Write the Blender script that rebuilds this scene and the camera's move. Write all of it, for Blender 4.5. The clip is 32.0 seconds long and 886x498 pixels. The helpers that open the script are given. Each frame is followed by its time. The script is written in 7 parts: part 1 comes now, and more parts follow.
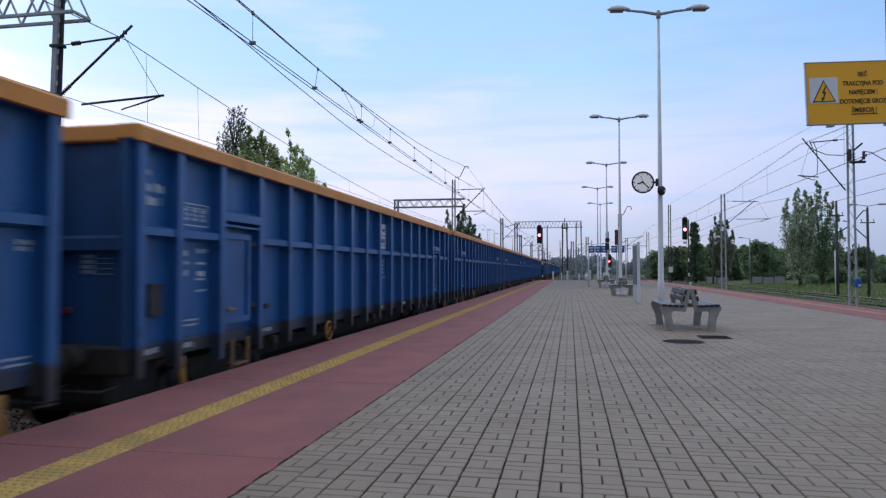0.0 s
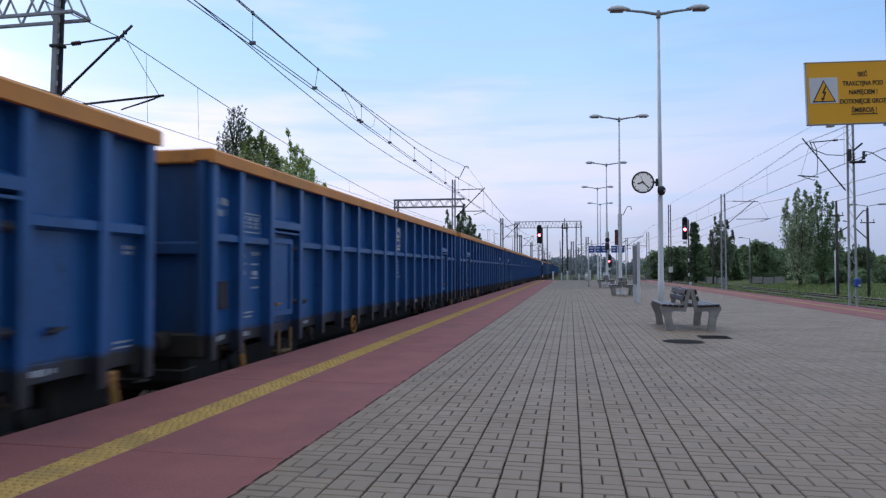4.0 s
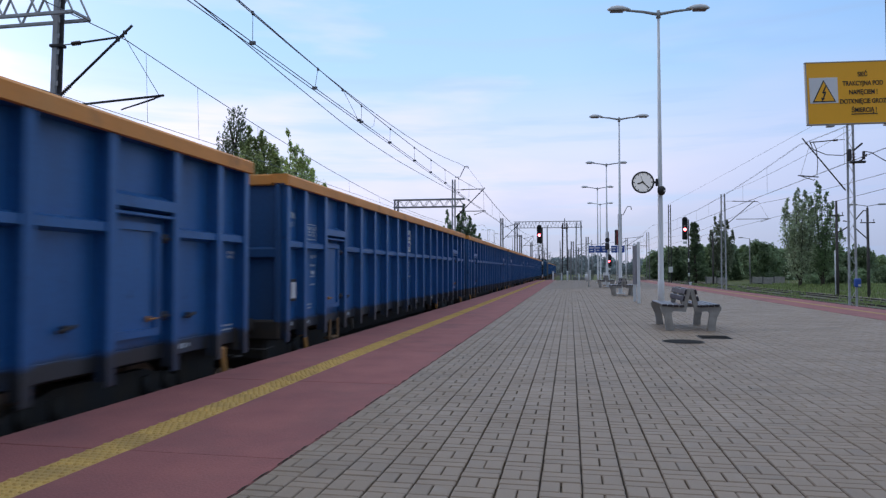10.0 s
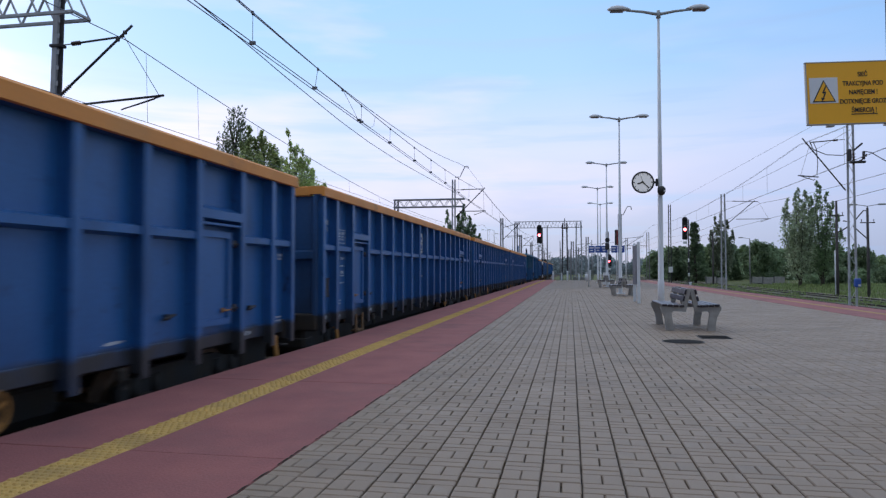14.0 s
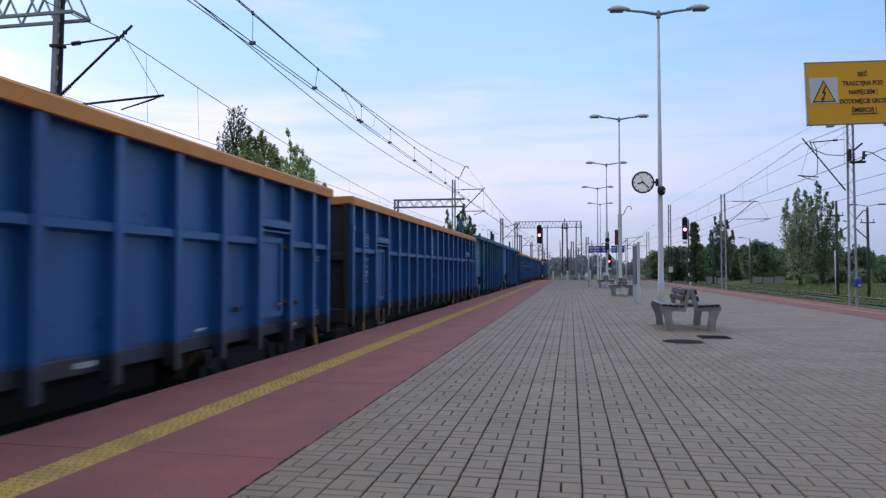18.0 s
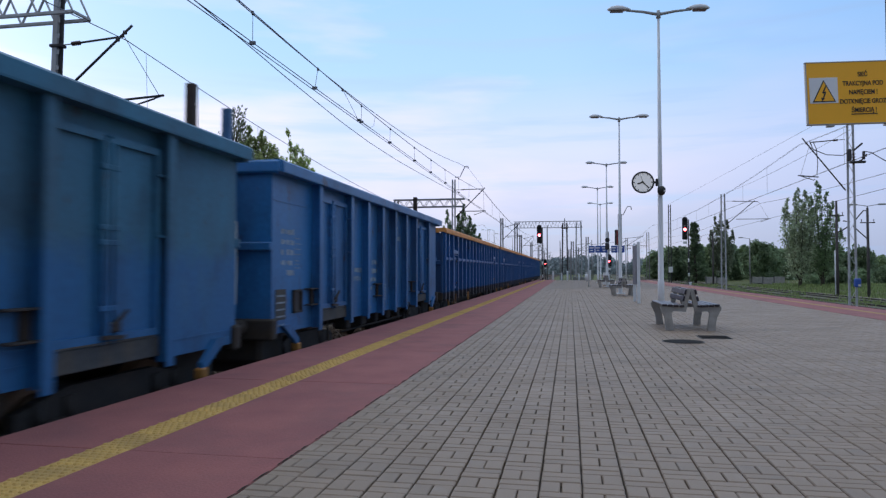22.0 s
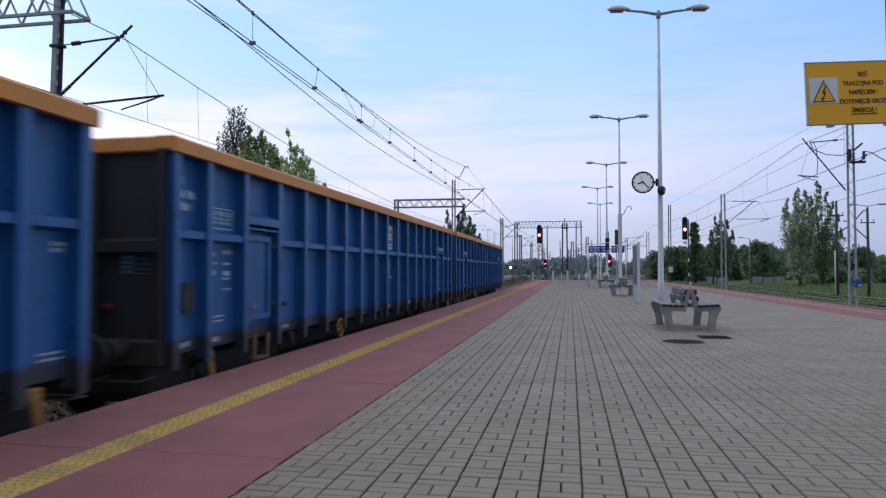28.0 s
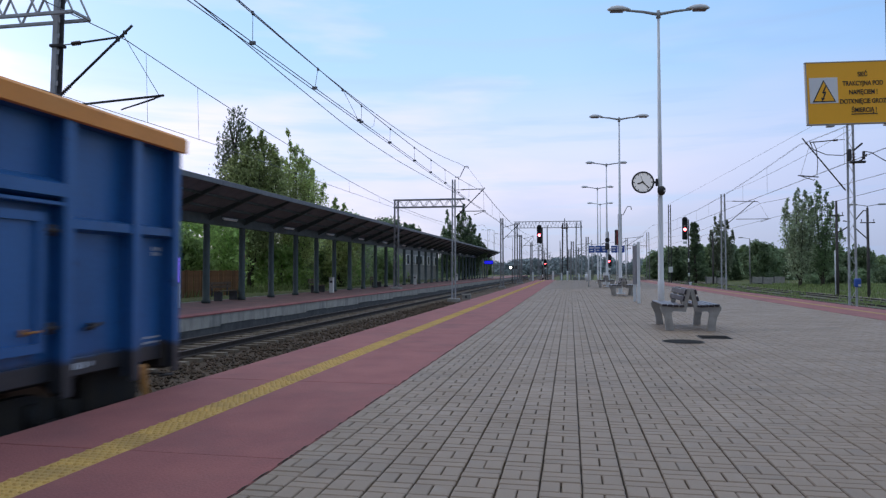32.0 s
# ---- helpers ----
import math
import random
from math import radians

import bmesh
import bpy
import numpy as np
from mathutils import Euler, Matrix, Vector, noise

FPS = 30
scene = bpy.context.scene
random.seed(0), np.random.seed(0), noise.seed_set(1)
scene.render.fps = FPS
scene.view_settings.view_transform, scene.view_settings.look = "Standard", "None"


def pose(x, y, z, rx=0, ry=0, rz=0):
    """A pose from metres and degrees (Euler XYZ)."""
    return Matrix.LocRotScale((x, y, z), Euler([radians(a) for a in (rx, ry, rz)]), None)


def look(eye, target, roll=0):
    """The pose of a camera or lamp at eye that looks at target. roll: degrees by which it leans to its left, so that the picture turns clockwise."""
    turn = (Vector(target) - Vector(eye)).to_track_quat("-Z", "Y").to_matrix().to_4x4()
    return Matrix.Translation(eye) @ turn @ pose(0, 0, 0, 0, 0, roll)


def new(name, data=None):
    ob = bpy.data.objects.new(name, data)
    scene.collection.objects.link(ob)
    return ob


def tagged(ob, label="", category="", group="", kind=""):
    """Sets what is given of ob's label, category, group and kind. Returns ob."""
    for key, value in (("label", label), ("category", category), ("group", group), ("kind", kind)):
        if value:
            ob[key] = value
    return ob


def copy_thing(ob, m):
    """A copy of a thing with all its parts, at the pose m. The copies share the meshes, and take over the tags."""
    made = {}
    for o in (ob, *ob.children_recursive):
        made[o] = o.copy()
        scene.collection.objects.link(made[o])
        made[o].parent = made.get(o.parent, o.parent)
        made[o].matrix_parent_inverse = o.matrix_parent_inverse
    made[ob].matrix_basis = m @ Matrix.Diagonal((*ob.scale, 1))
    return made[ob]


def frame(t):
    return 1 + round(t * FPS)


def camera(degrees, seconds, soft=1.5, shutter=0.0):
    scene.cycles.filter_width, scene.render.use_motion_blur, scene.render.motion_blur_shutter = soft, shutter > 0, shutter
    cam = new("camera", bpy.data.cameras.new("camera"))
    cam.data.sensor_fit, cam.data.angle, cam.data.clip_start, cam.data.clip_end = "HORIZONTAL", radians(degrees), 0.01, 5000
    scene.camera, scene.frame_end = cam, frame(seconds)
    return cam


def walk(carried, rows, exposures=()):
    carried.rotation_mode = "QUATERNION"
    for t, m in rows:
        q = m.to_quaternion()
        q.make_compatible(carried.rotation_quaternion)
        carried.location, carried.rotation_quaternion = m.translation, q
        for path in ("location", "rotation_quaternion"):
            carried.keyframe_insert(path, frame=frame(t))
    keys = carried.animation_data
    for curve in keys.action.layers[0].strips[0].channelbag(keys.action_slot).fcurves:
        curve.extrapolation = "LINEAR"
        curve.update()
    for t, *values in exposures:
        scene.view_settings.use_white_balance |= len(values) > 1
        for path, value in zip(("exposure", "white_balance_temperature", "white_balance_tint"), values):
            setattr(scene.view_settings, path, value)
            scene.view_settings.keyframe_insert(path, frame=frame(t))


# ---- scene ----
# Railway island platform at dusk; a long train of open wagons runs past on the near track.
# x to the platform's far side, y along the tracks, z up from the platform's paving.
EYE_H = 1.25
RAIL, RAIL2 = -0.75, -0.68   # tops of the near rails and of the other tracks
GROUND = -1.02
cam = camera(66.3, 32.0, soft=1.31, shutter=0.4)
EYE = (0.0, 0.0, EYE_H)
AIM = (-1.84199, 9.82396, EYE_H + 0.31109)
walk(cam, [(0.0, look(EYE, AIM)), (32.0, look(EYE, AIM))], exposures=[(0.0, 0.0), (32.0, 0.0)])

# ---- light ----
world = bpy.data.worlds.new("evening_sky")
scene.world = world
world.use_nodes = True
wt = world.node_tree
wt.nodes.clear()


def wnode(kind, **values):
    n = wt.nodes.new(kind)
    for k, v in values.items():
        n.inputs[k].default_value = v
    return n


SUN_EL, SUN_ROT = radians(18), radians(-62)
sky = wt.nodes.new("ShaderNodeTexSky")
sky.sky_type = "NISHITA"
sky.sun_disc = False
sky.sun_elevation, sky.sun_rotation = SUN_EL, SUN_ROT
sky.air_density, sky.dust_density, sky.ozone_density = 1.0, 1.5, 2.0
coord = wt.nodes.new("ShaderNodeTexCoord")
sep = wt.nodes.new("ShaderNodeSeparateXYZ")
wt.links.new(coord.outputs["Generated"], sep.inputs[0])
ramp = wt.nodes.new("ShaderNodeValToRGB")
els = ramp.color_ramp.elements
els[0].position, els[0].color = 0.0, (0.43, 0.48, 0.68, 1)
els[1].position, els[1].color = 1.0, (1.75, 1.78, 1.80, 1)
for p, c in ((0.05, (0.485, 0.53, 0.755, 1)), (0.10, (0.60, 0.615, 0.86, 1)), (0.17, (0.675, 0.71, 0.945, 1)), (0.28, (0.43, 0.66, 1.01, 1)), (0.46, (0.32, 0.59, 1.02, 1)), (0.7, (1.15, 1.22, 1.32, 1))):
    e = els.new(p)
    e.color = c
wt.links.new(sep.outputs["Z"], ramp.inputs[0])
# thin bands of cloud
stretch = wt.nodes.new("ShaderNodeMapping")
stretch.inputs["Scale"].default_value = (1.6, 1.6, 7.0)
wt.links.new(coord.outputs["Generated"], stretch.inputs[0])
cloud = wnode("ShaderNodeTexNoise", Scale=1.7, Detail=5.0, Roughness=0.5)
wt.links.new(stretch.outputs[0], cloud.inputs[0])
cmap = wt.nodes.new("ShaderNodeMapRange")
cmap.inputs["From Min"].default_value, cmap.inputs["From Max"].default_value = 0.44, 0.66
cmap.inputs["To Min"].default_value, cmap.inputs["To Max"].default_value = 0.0, 0.62
wt.links.new(cloud.outputs[0], cmap.inputs[0])
cmix = wt.nodes.new("ShaderNodeMix")
cmix.data_type = "RGBA"
cmix.inputs["B"].default_value = (0.93, 0.80, 0.92, 1)
cside = wt.nodes.new("ShaderNodeMapRange")
cside.inputs["From Min"].default_value, cside.inputs["From Max"].default_value = -0.15, 0.32
cside.inputs["To Min"].default_value, cside.inputs["To Max"].default_value = 1.1, 0.15
wt.links.new(sep.outputs["X"], cside.inputs[0])
cmul = wt.nodes.new("ShaderNodeMath")
cmul.operation = "MULTIPLY"
wt.links.new(cmap.outputs[0], cmul.inputs[0])
wt.links.new(cside.outputs[0], cmul.inputs[1])
wt.links.new(cmul.outputs[0], cmix.inputs["Factor"])
wt.links.new(ramp.outputs[0], cmix.inputs["A"])
stretch2 = wt.nodes.new("ShaderNodeMapping")
stretch2.inputs["Scale"].default_value = (1.3, 1.3, 16.0)
stretch2.inputs["Location"].default_value = (0.37, 0.2, 0.0)
wt.links.new(coord.outputs["Generated"], stretch2.inputs[0])
streak_n = wnode("ShaderNodeTexNoise", Scale=2.6, Detail=4.0, Roughness=0.55)
wt.links.new(stretch2.outputs[0], streak_n.inputs[0])
smap = wt.nodes.new("ShaderNodeMapRange")
smap.inputs["From Min"].default_value, smap.inputs["From Max"].default_value = 0.52, 0.70
smap.inputs["To Max"].default_value = 0.55
wt.links.new(streak_n.outputs[0], smap.inputs[0])
smix = wt.nodes.new("ShaderNodeMix")
smix.data_type = "RGBA"
smix.inputs["B"].default_value = (0.43, 0.60, 0.90, 1)
wt.links.new(smap.outputs[0], smix.inputs["Factor"])
wt.links.new(cmix.outputs["Result"], smix.inputs["A"])
# the sky ahead, where the sun has gone down, is the brightest
dotn = wt.nodes.new("ShaderNodeVectorMath")
dotn.operation = "DOT_PRODUCT"
dotn.inputs[1].default_value = (-0.55 * 0.5, 0.83 * 0.5, 0.0)
wt.links.new(coord.outputs["Generated"], dotn.inputs[0])
shift = wt.nodes.new("ShaderNodeMath")
shift.inputs[1].default_value = 0.5
wt.links.new(dotn.outputs["Value"], shift.inputs[0])
side = wt.nodes.new("ShaderNodeValToRGB")
se = side.color_ramp.elements
se[0].position, se[0].color = 0.1, (0.46, 0.46, 0.465, 1)
se[1].position, se[1].color = 1.0, (0.94, 0.98, 1.03, 1)
for p, c in ((0.45, (0.53, 0.56, 0.585)), (0.72, (0.63, 0.735, 0.845)), (0.9, (0.975, 0.99, 1.0))):
    e = se.new(p)
    e.color = (*c, 1)
wt.links.new(shift.outputs[0], side.inputs[0])
glow = wt.nodes.new("ShaderNodeVectorMath")
glow.operation = "MULTIPLY"
wt.links.new(smix.outputs["Result"], glow.inputs[0])
wt.links.new(side.outputs[0], glow.inputs[1])
bg_cloud = wnode("ShaderNodeBackground", Strength=1.0)
wt.links.new(glow.outputs[0], bg_cloud.inputs[0])
bg_sky = wnode("ShaderNodeBackground", Strength=0.03)
wt.links.new(sky.outputs[0], bg_sky.inputs[0])
addsh = wt.nodes.new("ShaderNodeAddShader")
wt.links.new(bg_cloud.outputs[0], addsh.inputs[0])
wt.links.new(bg_sky.outputs[0], addsh.inputs[1])
wout = wt.nodes.new("ShaderNodeOutputWorld")
wt.links.new(addsh.outputs[0], wout.inputs[0])

sun_data = bpy.data.lights.new("sun", "SUN")
sun_data.energy, sun_data.angle, sun_data.color = 0.25, radians(40), (1.0, 0.86, 0.78)
sun = new("sun", sun_data)
TO_SUN = (math.sin(SUN_ROT) * math.cos(SUN_EL), math.cos(SUN_ROT) * math.cos(SUN_EL), math.sin(SUN_EL))
sun.matrix_basis = look((0, 0, 0), tuple(-a for a in TO_SUN))
sun.location = (0, -40, 30)

# ---- materials ----
MATS = {}


def mat(name, color, rough=0.6, metal=0.0, var=0.18, scale=6.0, fine=60.0, bump=0.15, bump_d=0.004, tint=None, rand=0.0, emit=0.0, streak=1.0, spec=0.5):
    """A node material: base colour, stains at a coarse and a fine scale, relief, and a shift from object to object."""
    if name in MATS:
        return MATS[name]
    m = bpy.data.materials.new(name)
    m.use_nodes = True
    t = m.node_tree
    b = t.nodes["Principled BSDF"]
    b.inputs["Roughness"].default_value, b.inputs["Metallic"].default_value = rough, metal
    b.inputs["Specular IOR Level"].default_value = spec
    tc = t.nodes.new("ShaderNodeTexCoord")
    mp = t.nodes.new("ShaderNodeMapping")
    mp.inputs["Scale"].default_value = (1, 1, streak)
    t.links.new(tc.outputs["Object"], mp.inputs[0])
    big = t.nodes.new("ShaderNodeTexNoise")
    big.inputs["Scale"].default_value, big.inputs["Detail"].default_value = scale, 6
    small = t.nodes.new("ShaderNodeTexNoise")
    small.inputs["Scale"].default_value, small.inputs["Detail"].default_value = fine, 3
    t.links.new(mp.outputs[0], big.inputs[0])
    t.links.new(tc.outputs["Object"], small.inputs[0])
    dark = tint or tuple(c * 0.55 for c in color)
    mix = t.nodes.new("ShaderNodeMix")
    mix.data_type = "RGBA"
    mix.inputs["A"].default_value, mix.inputs["B"].default_value = (*color, 1), (*dark, 1)
    rng = t.nodes.new("ShaderNodeMapRange")
    rng.inputs["From Min"].default_value, rng.inputs["From Max"].default_value = 0.35, 0.75
    rng.inputs["To Max"].default_value = min(1.0, var * 3)
    t.links.new(big.outputs[0], rng.inputs[0])
    t.links.new(rng.outputs[0], mix.inputs["Factor"])
    hsv = t.nodes.new("ShaderNodeHueSaturation")
    t.links.new(mix.outputs["Result"], hsv.inputs["Color"])
    val = t.nodes.new("ShaderNodeMapRange")
    val.inputs["To Min"].default_value, val.inputs["To Max"].default_value = 1 - var, 1 + var
    t.links.new(small.outputs[0], val.inputs[0])
    last = val.outputs[0]
    if rand:
        oi = t.nodes.new("ShaderNodeObjectInfo")
        r2 = t.nodes.new("ShaderNodeMapRange")
        r2.inputs["To Min"].default_value, r2.inputs["To Max"].default_value = 1 - rand, 1 + rand
        t.links.new(oi.outputs["Random"], r2.inputs[0])
        mu = t.nodes.new("ShaderNodeMath")
        mu.operation = "MULTIPLY"
        t.links.new(r2.outputs[0], mu.inputs[0])
        t.links.new(last, mu.inputs[1])
        g = t.nodes.new("ShaderNodeNewGeometry")
        r3 = t.nodes.new("ShaderNodeMapRange")
        r3.inputs["To Min"].default_value, r3.inputs["To Max"].default_value = 1 - rand, 1 + rand
        t.links.new(g.outputs["Random Per Island"], r3.inputs[0])
        mu2 = t.nodes.new("ShaderNodeMath")
        mu2.operation = "MULTIPLY"
        t.links.new(mu.outputs[0], mu2.inputs[0])
        t.links.new(r3.outputs[0], mu2.inputs[1])
        last = mu2.outputs[0]
    t.links.new(last, hsv.inputs["Value"])
    t.links.new(hsv.outputs[0], b.inputs["Base Color"])
    rr = t.nodes.new("ShaderNodeMapRange")
    rr.inputs["To Min"].default_value, rr.inputs["To Max"].default_value = max(0.02, rough - 0.12), min(1, rough + 0.12)
    t.links.new(big.outputs[0], rr.inputs[0])
    t.links.new(rr.outputs[0], b.inputs["Roughness"])
    if bump:
        bp = t.nodes.new("ShaderNodeBump")
        bp.inputs["Strength"].default_value, bp.inputs["Distance"].default_value = bump, bump_d
        t.links.new(small.outputs[0], bp.inputs["Height"])
        t.links.new(bp.outputs[0], b.inputs["Normal"])
    if emit:
        b.inputs["Emission Color"].default_value, b.inputs["Emission Strength"].default_value = (*color, 1), emit
    MATS[name] = m
    return m


def banded(name, top, low, z, soft_edge, **kw):
    """A paint that changes to another coat below the height z of its thing."""
    m = mat(name, top, **kw)
    t = m.node_tree
    hsv = next(n for n in t.nodes if n.type == "HUE_SAT")
    src = hsv.inputs["Color"].links[0].from_socket
    tc = next(n for n in t.nodes if n.type == "TEX_COORD")
    s = t.nodes.new("ShaderNodeSeparateXYZ")
    t.links.new(tc.outputs["Object"], s.inputs[0])
    nz = t.nodes.new("ShaderNodeTexNoise")
    nz.inputs["Scale"].default_value, nz.inputs["Detail"].default_value = 5.0, 5
    t.links.new(tc.outputs["Object"], nz.inputs[0])
    ma = t.nodes.new("ShaderNodeMath")
    ma.operation = "MULTIPLY_ADD"
    ma.inputs[1].default_value = soft_edge
    t.links.new(nz.outputs[0], ma.inputs[0])
    t.links.new(s.outputs["Z"], ma.inputs[2])
    r = t.nodes.new("ShaderNodeMapRange")
    mid = z + soft_edge * 0.5
    r.inputs["From Min"].default_value, r.inputs["From Max"].default_value = mid - soft_edge * 0.3 - 0.01, mid + soft_edge * 0.3 + 0.01
    t.links.new(ma.outputs[0], r.inputs[0])
    mx = t.nodes.new("ShaderNodeMix")
    mx.data_type = "RGBA"
    mx.inputs["A"].default_value = (*low, 1)
    t.links.new(src, mx.inputs["B"])
    t.links.new(r.outputs[0], mx.inputs["Factor"])
    t.links.new(mx.outputs["Result"], hsv.inputs["Color"])
    return m


BLUE = banded("wagon_blue_paint", (0.020, 0.120, 0.345), (0.036, 0.039, 0.045), 1.12, 0.10, rough=0.40, spec=0.6, var=0.2, scale=1.6, fine=22, bump=0.08, bump_d=0.006, tint=(0.010, 0.075, 0.225), streak=0.35)
# The side blue at 0.6 of its value, for ends and rim chord.
BLUE_END = mat("darker_wagon_blue", (0.012, 0.072, 0.208), rough=0.6, var=0.2, scale=1.5, fine=25, bump=0.08, tint=(0.018, 0.045, 0.10), streak=0.35)
ORANGE = mat("orange_rim_paint", (0.77, 0.295, 0.05), rough=0.55, spec=0.45, var=0.12, scale=1.2, fine=20, bump=0.05, tint=(0.38, 0.19, 0.08))
PLAIN = mat("faded_blue_paint", (0.020, 0.152, 0.39), rough=0.45, spec=0.5, var=0.27, scale=1.1, fine=14, bump=0.1, tint=(0.030, 0.082, 0.19), streak=0.4)
TEAL = banded("faded_teal_paint", (0.022, 0.152, 0.268), (0.015, 0.116, 0.290), 2.12, 0.55, rough=0.6, var=0.27, scale=1.1, fine=14, bump=0.1, tint=(0.040, 0.095, 0.150), streak=0.4)
UNDER = mat("underframe_grime_and_gap_shade", (0.024, 0.022, 0.022), rough=0.8, var=0.3, scale=4, fine=40, bump=0.3, tint=(0.05, 0.035, 0.022))
STEELW = mat("wheel_steel", (0.17, 0.10, 0.06), rough=0.65, metal=0.1, var=0.3)
YELLOWP = mat("yellow_fitting_paint", (0.43, 0.20, 0.048), rough=0.6, var=0.25, scale=8)
WHITEM = mat("stencil_white", (0.52, 0.57, 0.63), rough=0.6, var=0.2, scale=10)
WHITEE = mat("worn_end_stencil", (0.10, 0.16, 0.26), rough=0.7, var=0.4, scale=9)
WHITEF = mat("faded_stencil", (0.30, 0.38, 0.46), rough=0.6, var=0.35, scale=9)
PLATEW = mat("plate_white", (0.74, 0.74, 0.72), rough=0.4, var=0.08, scale=3)
PLATEO = mat("plate_orange", (0.62, 0.22, 0.08), rough=0.4, var=0.08)
PLATEB = mat("plate_blue", (0.05, 0.09, 0.35), rough=0.4, var=0.08)
REDP = mat("red_lens", (0.17, 0.012, 0.014), rough=0.45, var=0.05)
RUSTD = mat("rusty_sill", (0.044, 0.034, 0.030), rough=0.85, var=0.35, scale=3, fine=25, bump=0.3, tint=(0.028, 0.028, 0.03))
ENDDIRT = mat("sooty_end_paint", (0.018, 0.022, 0.032), rough=0.75, var=0.35, scale=1.4, fine=22, bump=0.15, tint=(0.030, 0.020, 0.016), streak=0.4)
SILLD = mat("dusty_brown_sill", (0.085, 0.078, 0.066), rough=0.9, var=0.4, scale=2.2, fine=20, bump=0.3, tint=(0.03, 0.05, 0.075), streak=0.4)
RUSTP = mat("rusty_post", (0.05, 0.032, 0.026), rough=0.8, var=0.3)
PAVER = mat("grey_paver", (0.272, 0.203, 0.148), rough=0.62, var=0.14, scale=1.2, fine=90, bump=0.3, bump_d=0.003, rand=0.055)
JOINT = mat("paver_joint", (0.115, 0.095, 0.076), rough=0.95, var=0.25, scale=20, fine=150, bump=0.4)
REDPAVE = mat("red_concrete_slab", (0.315, 0.110, 0.103), rough=0.85, var=0.24, scale=1.6, fine=55, bump=0.8, bump_d=0.006, tint=(0.21, 0.080, 0.086), rand=0.03)
YELPAVE = mat("yellow_tactile_tile", (0.56, 0.36, 0.105), rough=0.8, var=0.15, scale=4, fine=80, bump=0.3, rand=0.05)
CONC = mat("weathered_concrete", (0.34, 0.33, 0.31), rough=0.9, var=0.2, scale=2.2, fine=50, bump=0.35, bump_d=0.006)
WALLC = mat("pale_wall_concrete", (0.40, 0.375, 0.34), rough=0.9, var=0.16, scale=2.0, fine=50, bump=0.3, rand=0.05)
CONC_D = mat("dark_concrete", (0.10, 0.10, 0.105), rough=0.9, var=0.3, scale=3, fine=40, bump=0.3)
BALLAST = mat("ballast_stone", (0.090, 0.056, 0.036), rough=0.95, var=0.3, scale=7, fine=35, bump=0.8, bump_d=0.05, tint=(0.048, 0.038, 0.022), rand=0.3)
SLEEPER = mat("concrete_sleeper", (0.255, 0.205, 0.155), rough=0.9, var=0.2, scale=5, rand=0.12)
WEEDY = mat("weedy_ballast", (0.125, 0.118, 0.078), rough=0.95, var=0.35, scale=0.8, fine=25, bump=0.8, bump_d=0.05, tint=(0.085, 0.105, 0.045))
RAILM = mat("rusty_rail_side", (0.034, 0.023, 0.018), rough=0.8, var=0.25)
RAILT = mat("worn_rail_head", (0.12, 0.10, 0.09), rough=0.5, metal=0.4, var=0.1)
GRASS = mat("grass_ground", (0.115, 0.150, 0.055), rough=0.95, var=0.35, scale=0.35, fine=9, bump=0.8, bump_d=0.1, tint=(0.12, 0.108, 0.06), spec=0.2)
BLADE = mat("grass_blade", (0.165, 0.215, 0.085), rough=0.85, var=0.25, scale=0.5, rand=0.3, bump=0, tint=(0.16, 0.185, 0.08), spec=0.2)
YELFADE = mat("faded_yellow_line", (0.42, 0.25, 0.10), rough=0.85, var=0.3, scale=3)
# Paler and greyer than near leaves: distance haze is put into this colour.
FARLEAF = mat("hazed_wood_leaf", (0.25, 0.29, 0.30), rough=0.8, var=0.3, scale=0.08, rand=0.25, bump=0, spec=0.1)
GALV = mat("light_grey_pole_paint", (0.70, 0.72, 0.75), rough=0.45, var=0.08, scale=3)
LAMPH = mat("grey_lamp_housing", (0.34, 0.36, 0.37), rough=0.4, var=0.08)
LAMPG = mat("lamp_cover", (0.14, 0.115, 0.11), rough=0.2, var=0.05)
MAST = mat("grey_mast_paint", (0.27, 0.275, 0.30), rough=0.6, var=0.22, scale=3, tint=(0.19, 0.16, 0.14))
MASTL = mat("pale_mast_paint", (0.42, 0.43, 0.46), rough=0.6, var=0.2, scale=3, tint=(0.28, 0.26, 0.25))
MASTM = mat("slate_mast_paint", (0.15, 0.155, 0.185), rough=0.6, var=0.25, scale=3)
POLEM = mat("weathered_pole", (0.085, 0.074, 0.074), rough=0.85, var=0.3, scale=4)
MASTD = mat("dark_mast_steel", (0.045, 0.042, 0.046), rough=0.7, var=0.25, scale=3)
WIRE = mat("overhead_wire", (0.15, 0.155, 0.18), rough=0.5, metal=0.3, var=0.1, bump=0)
INSUL = mat("brown_insulator", (0.07, 0.035, 0.03), rough=0.25, var=0.1)
BENCHC = mat("bench_concrete", (0.37, 0.35, 0.325), rough=0.9, var=0.25, scale=6, fine=60, bump=0.4)
SLAT = mat("dark_bench_slat", (0.035, 0.027, 0.036), rough=0.34, var=0.3, scale=5, rand=0.15, streak=1)
IRON = mat("worn_iron", (0.028, 0.026, 0.025), rough=0.95, var=0.3, scale=9, spec=0.12)
BLACK = mat("black_plastic", (0.015, 0.015, 0.016), rough=0.5, var=0.1)
MOSS = mat("dark_moss", (0.035, 0.036, 0.022), rough=0.95, var=0.3, scale=20)
SAND = mat("sandy_gravel", (0.25, 0.215, 0.17), rough=0.95, var=0.3, scale=1.5, fine=30, bump=0.6, bump_d=0.03, tint=(0.12, 0.12, 0.07))
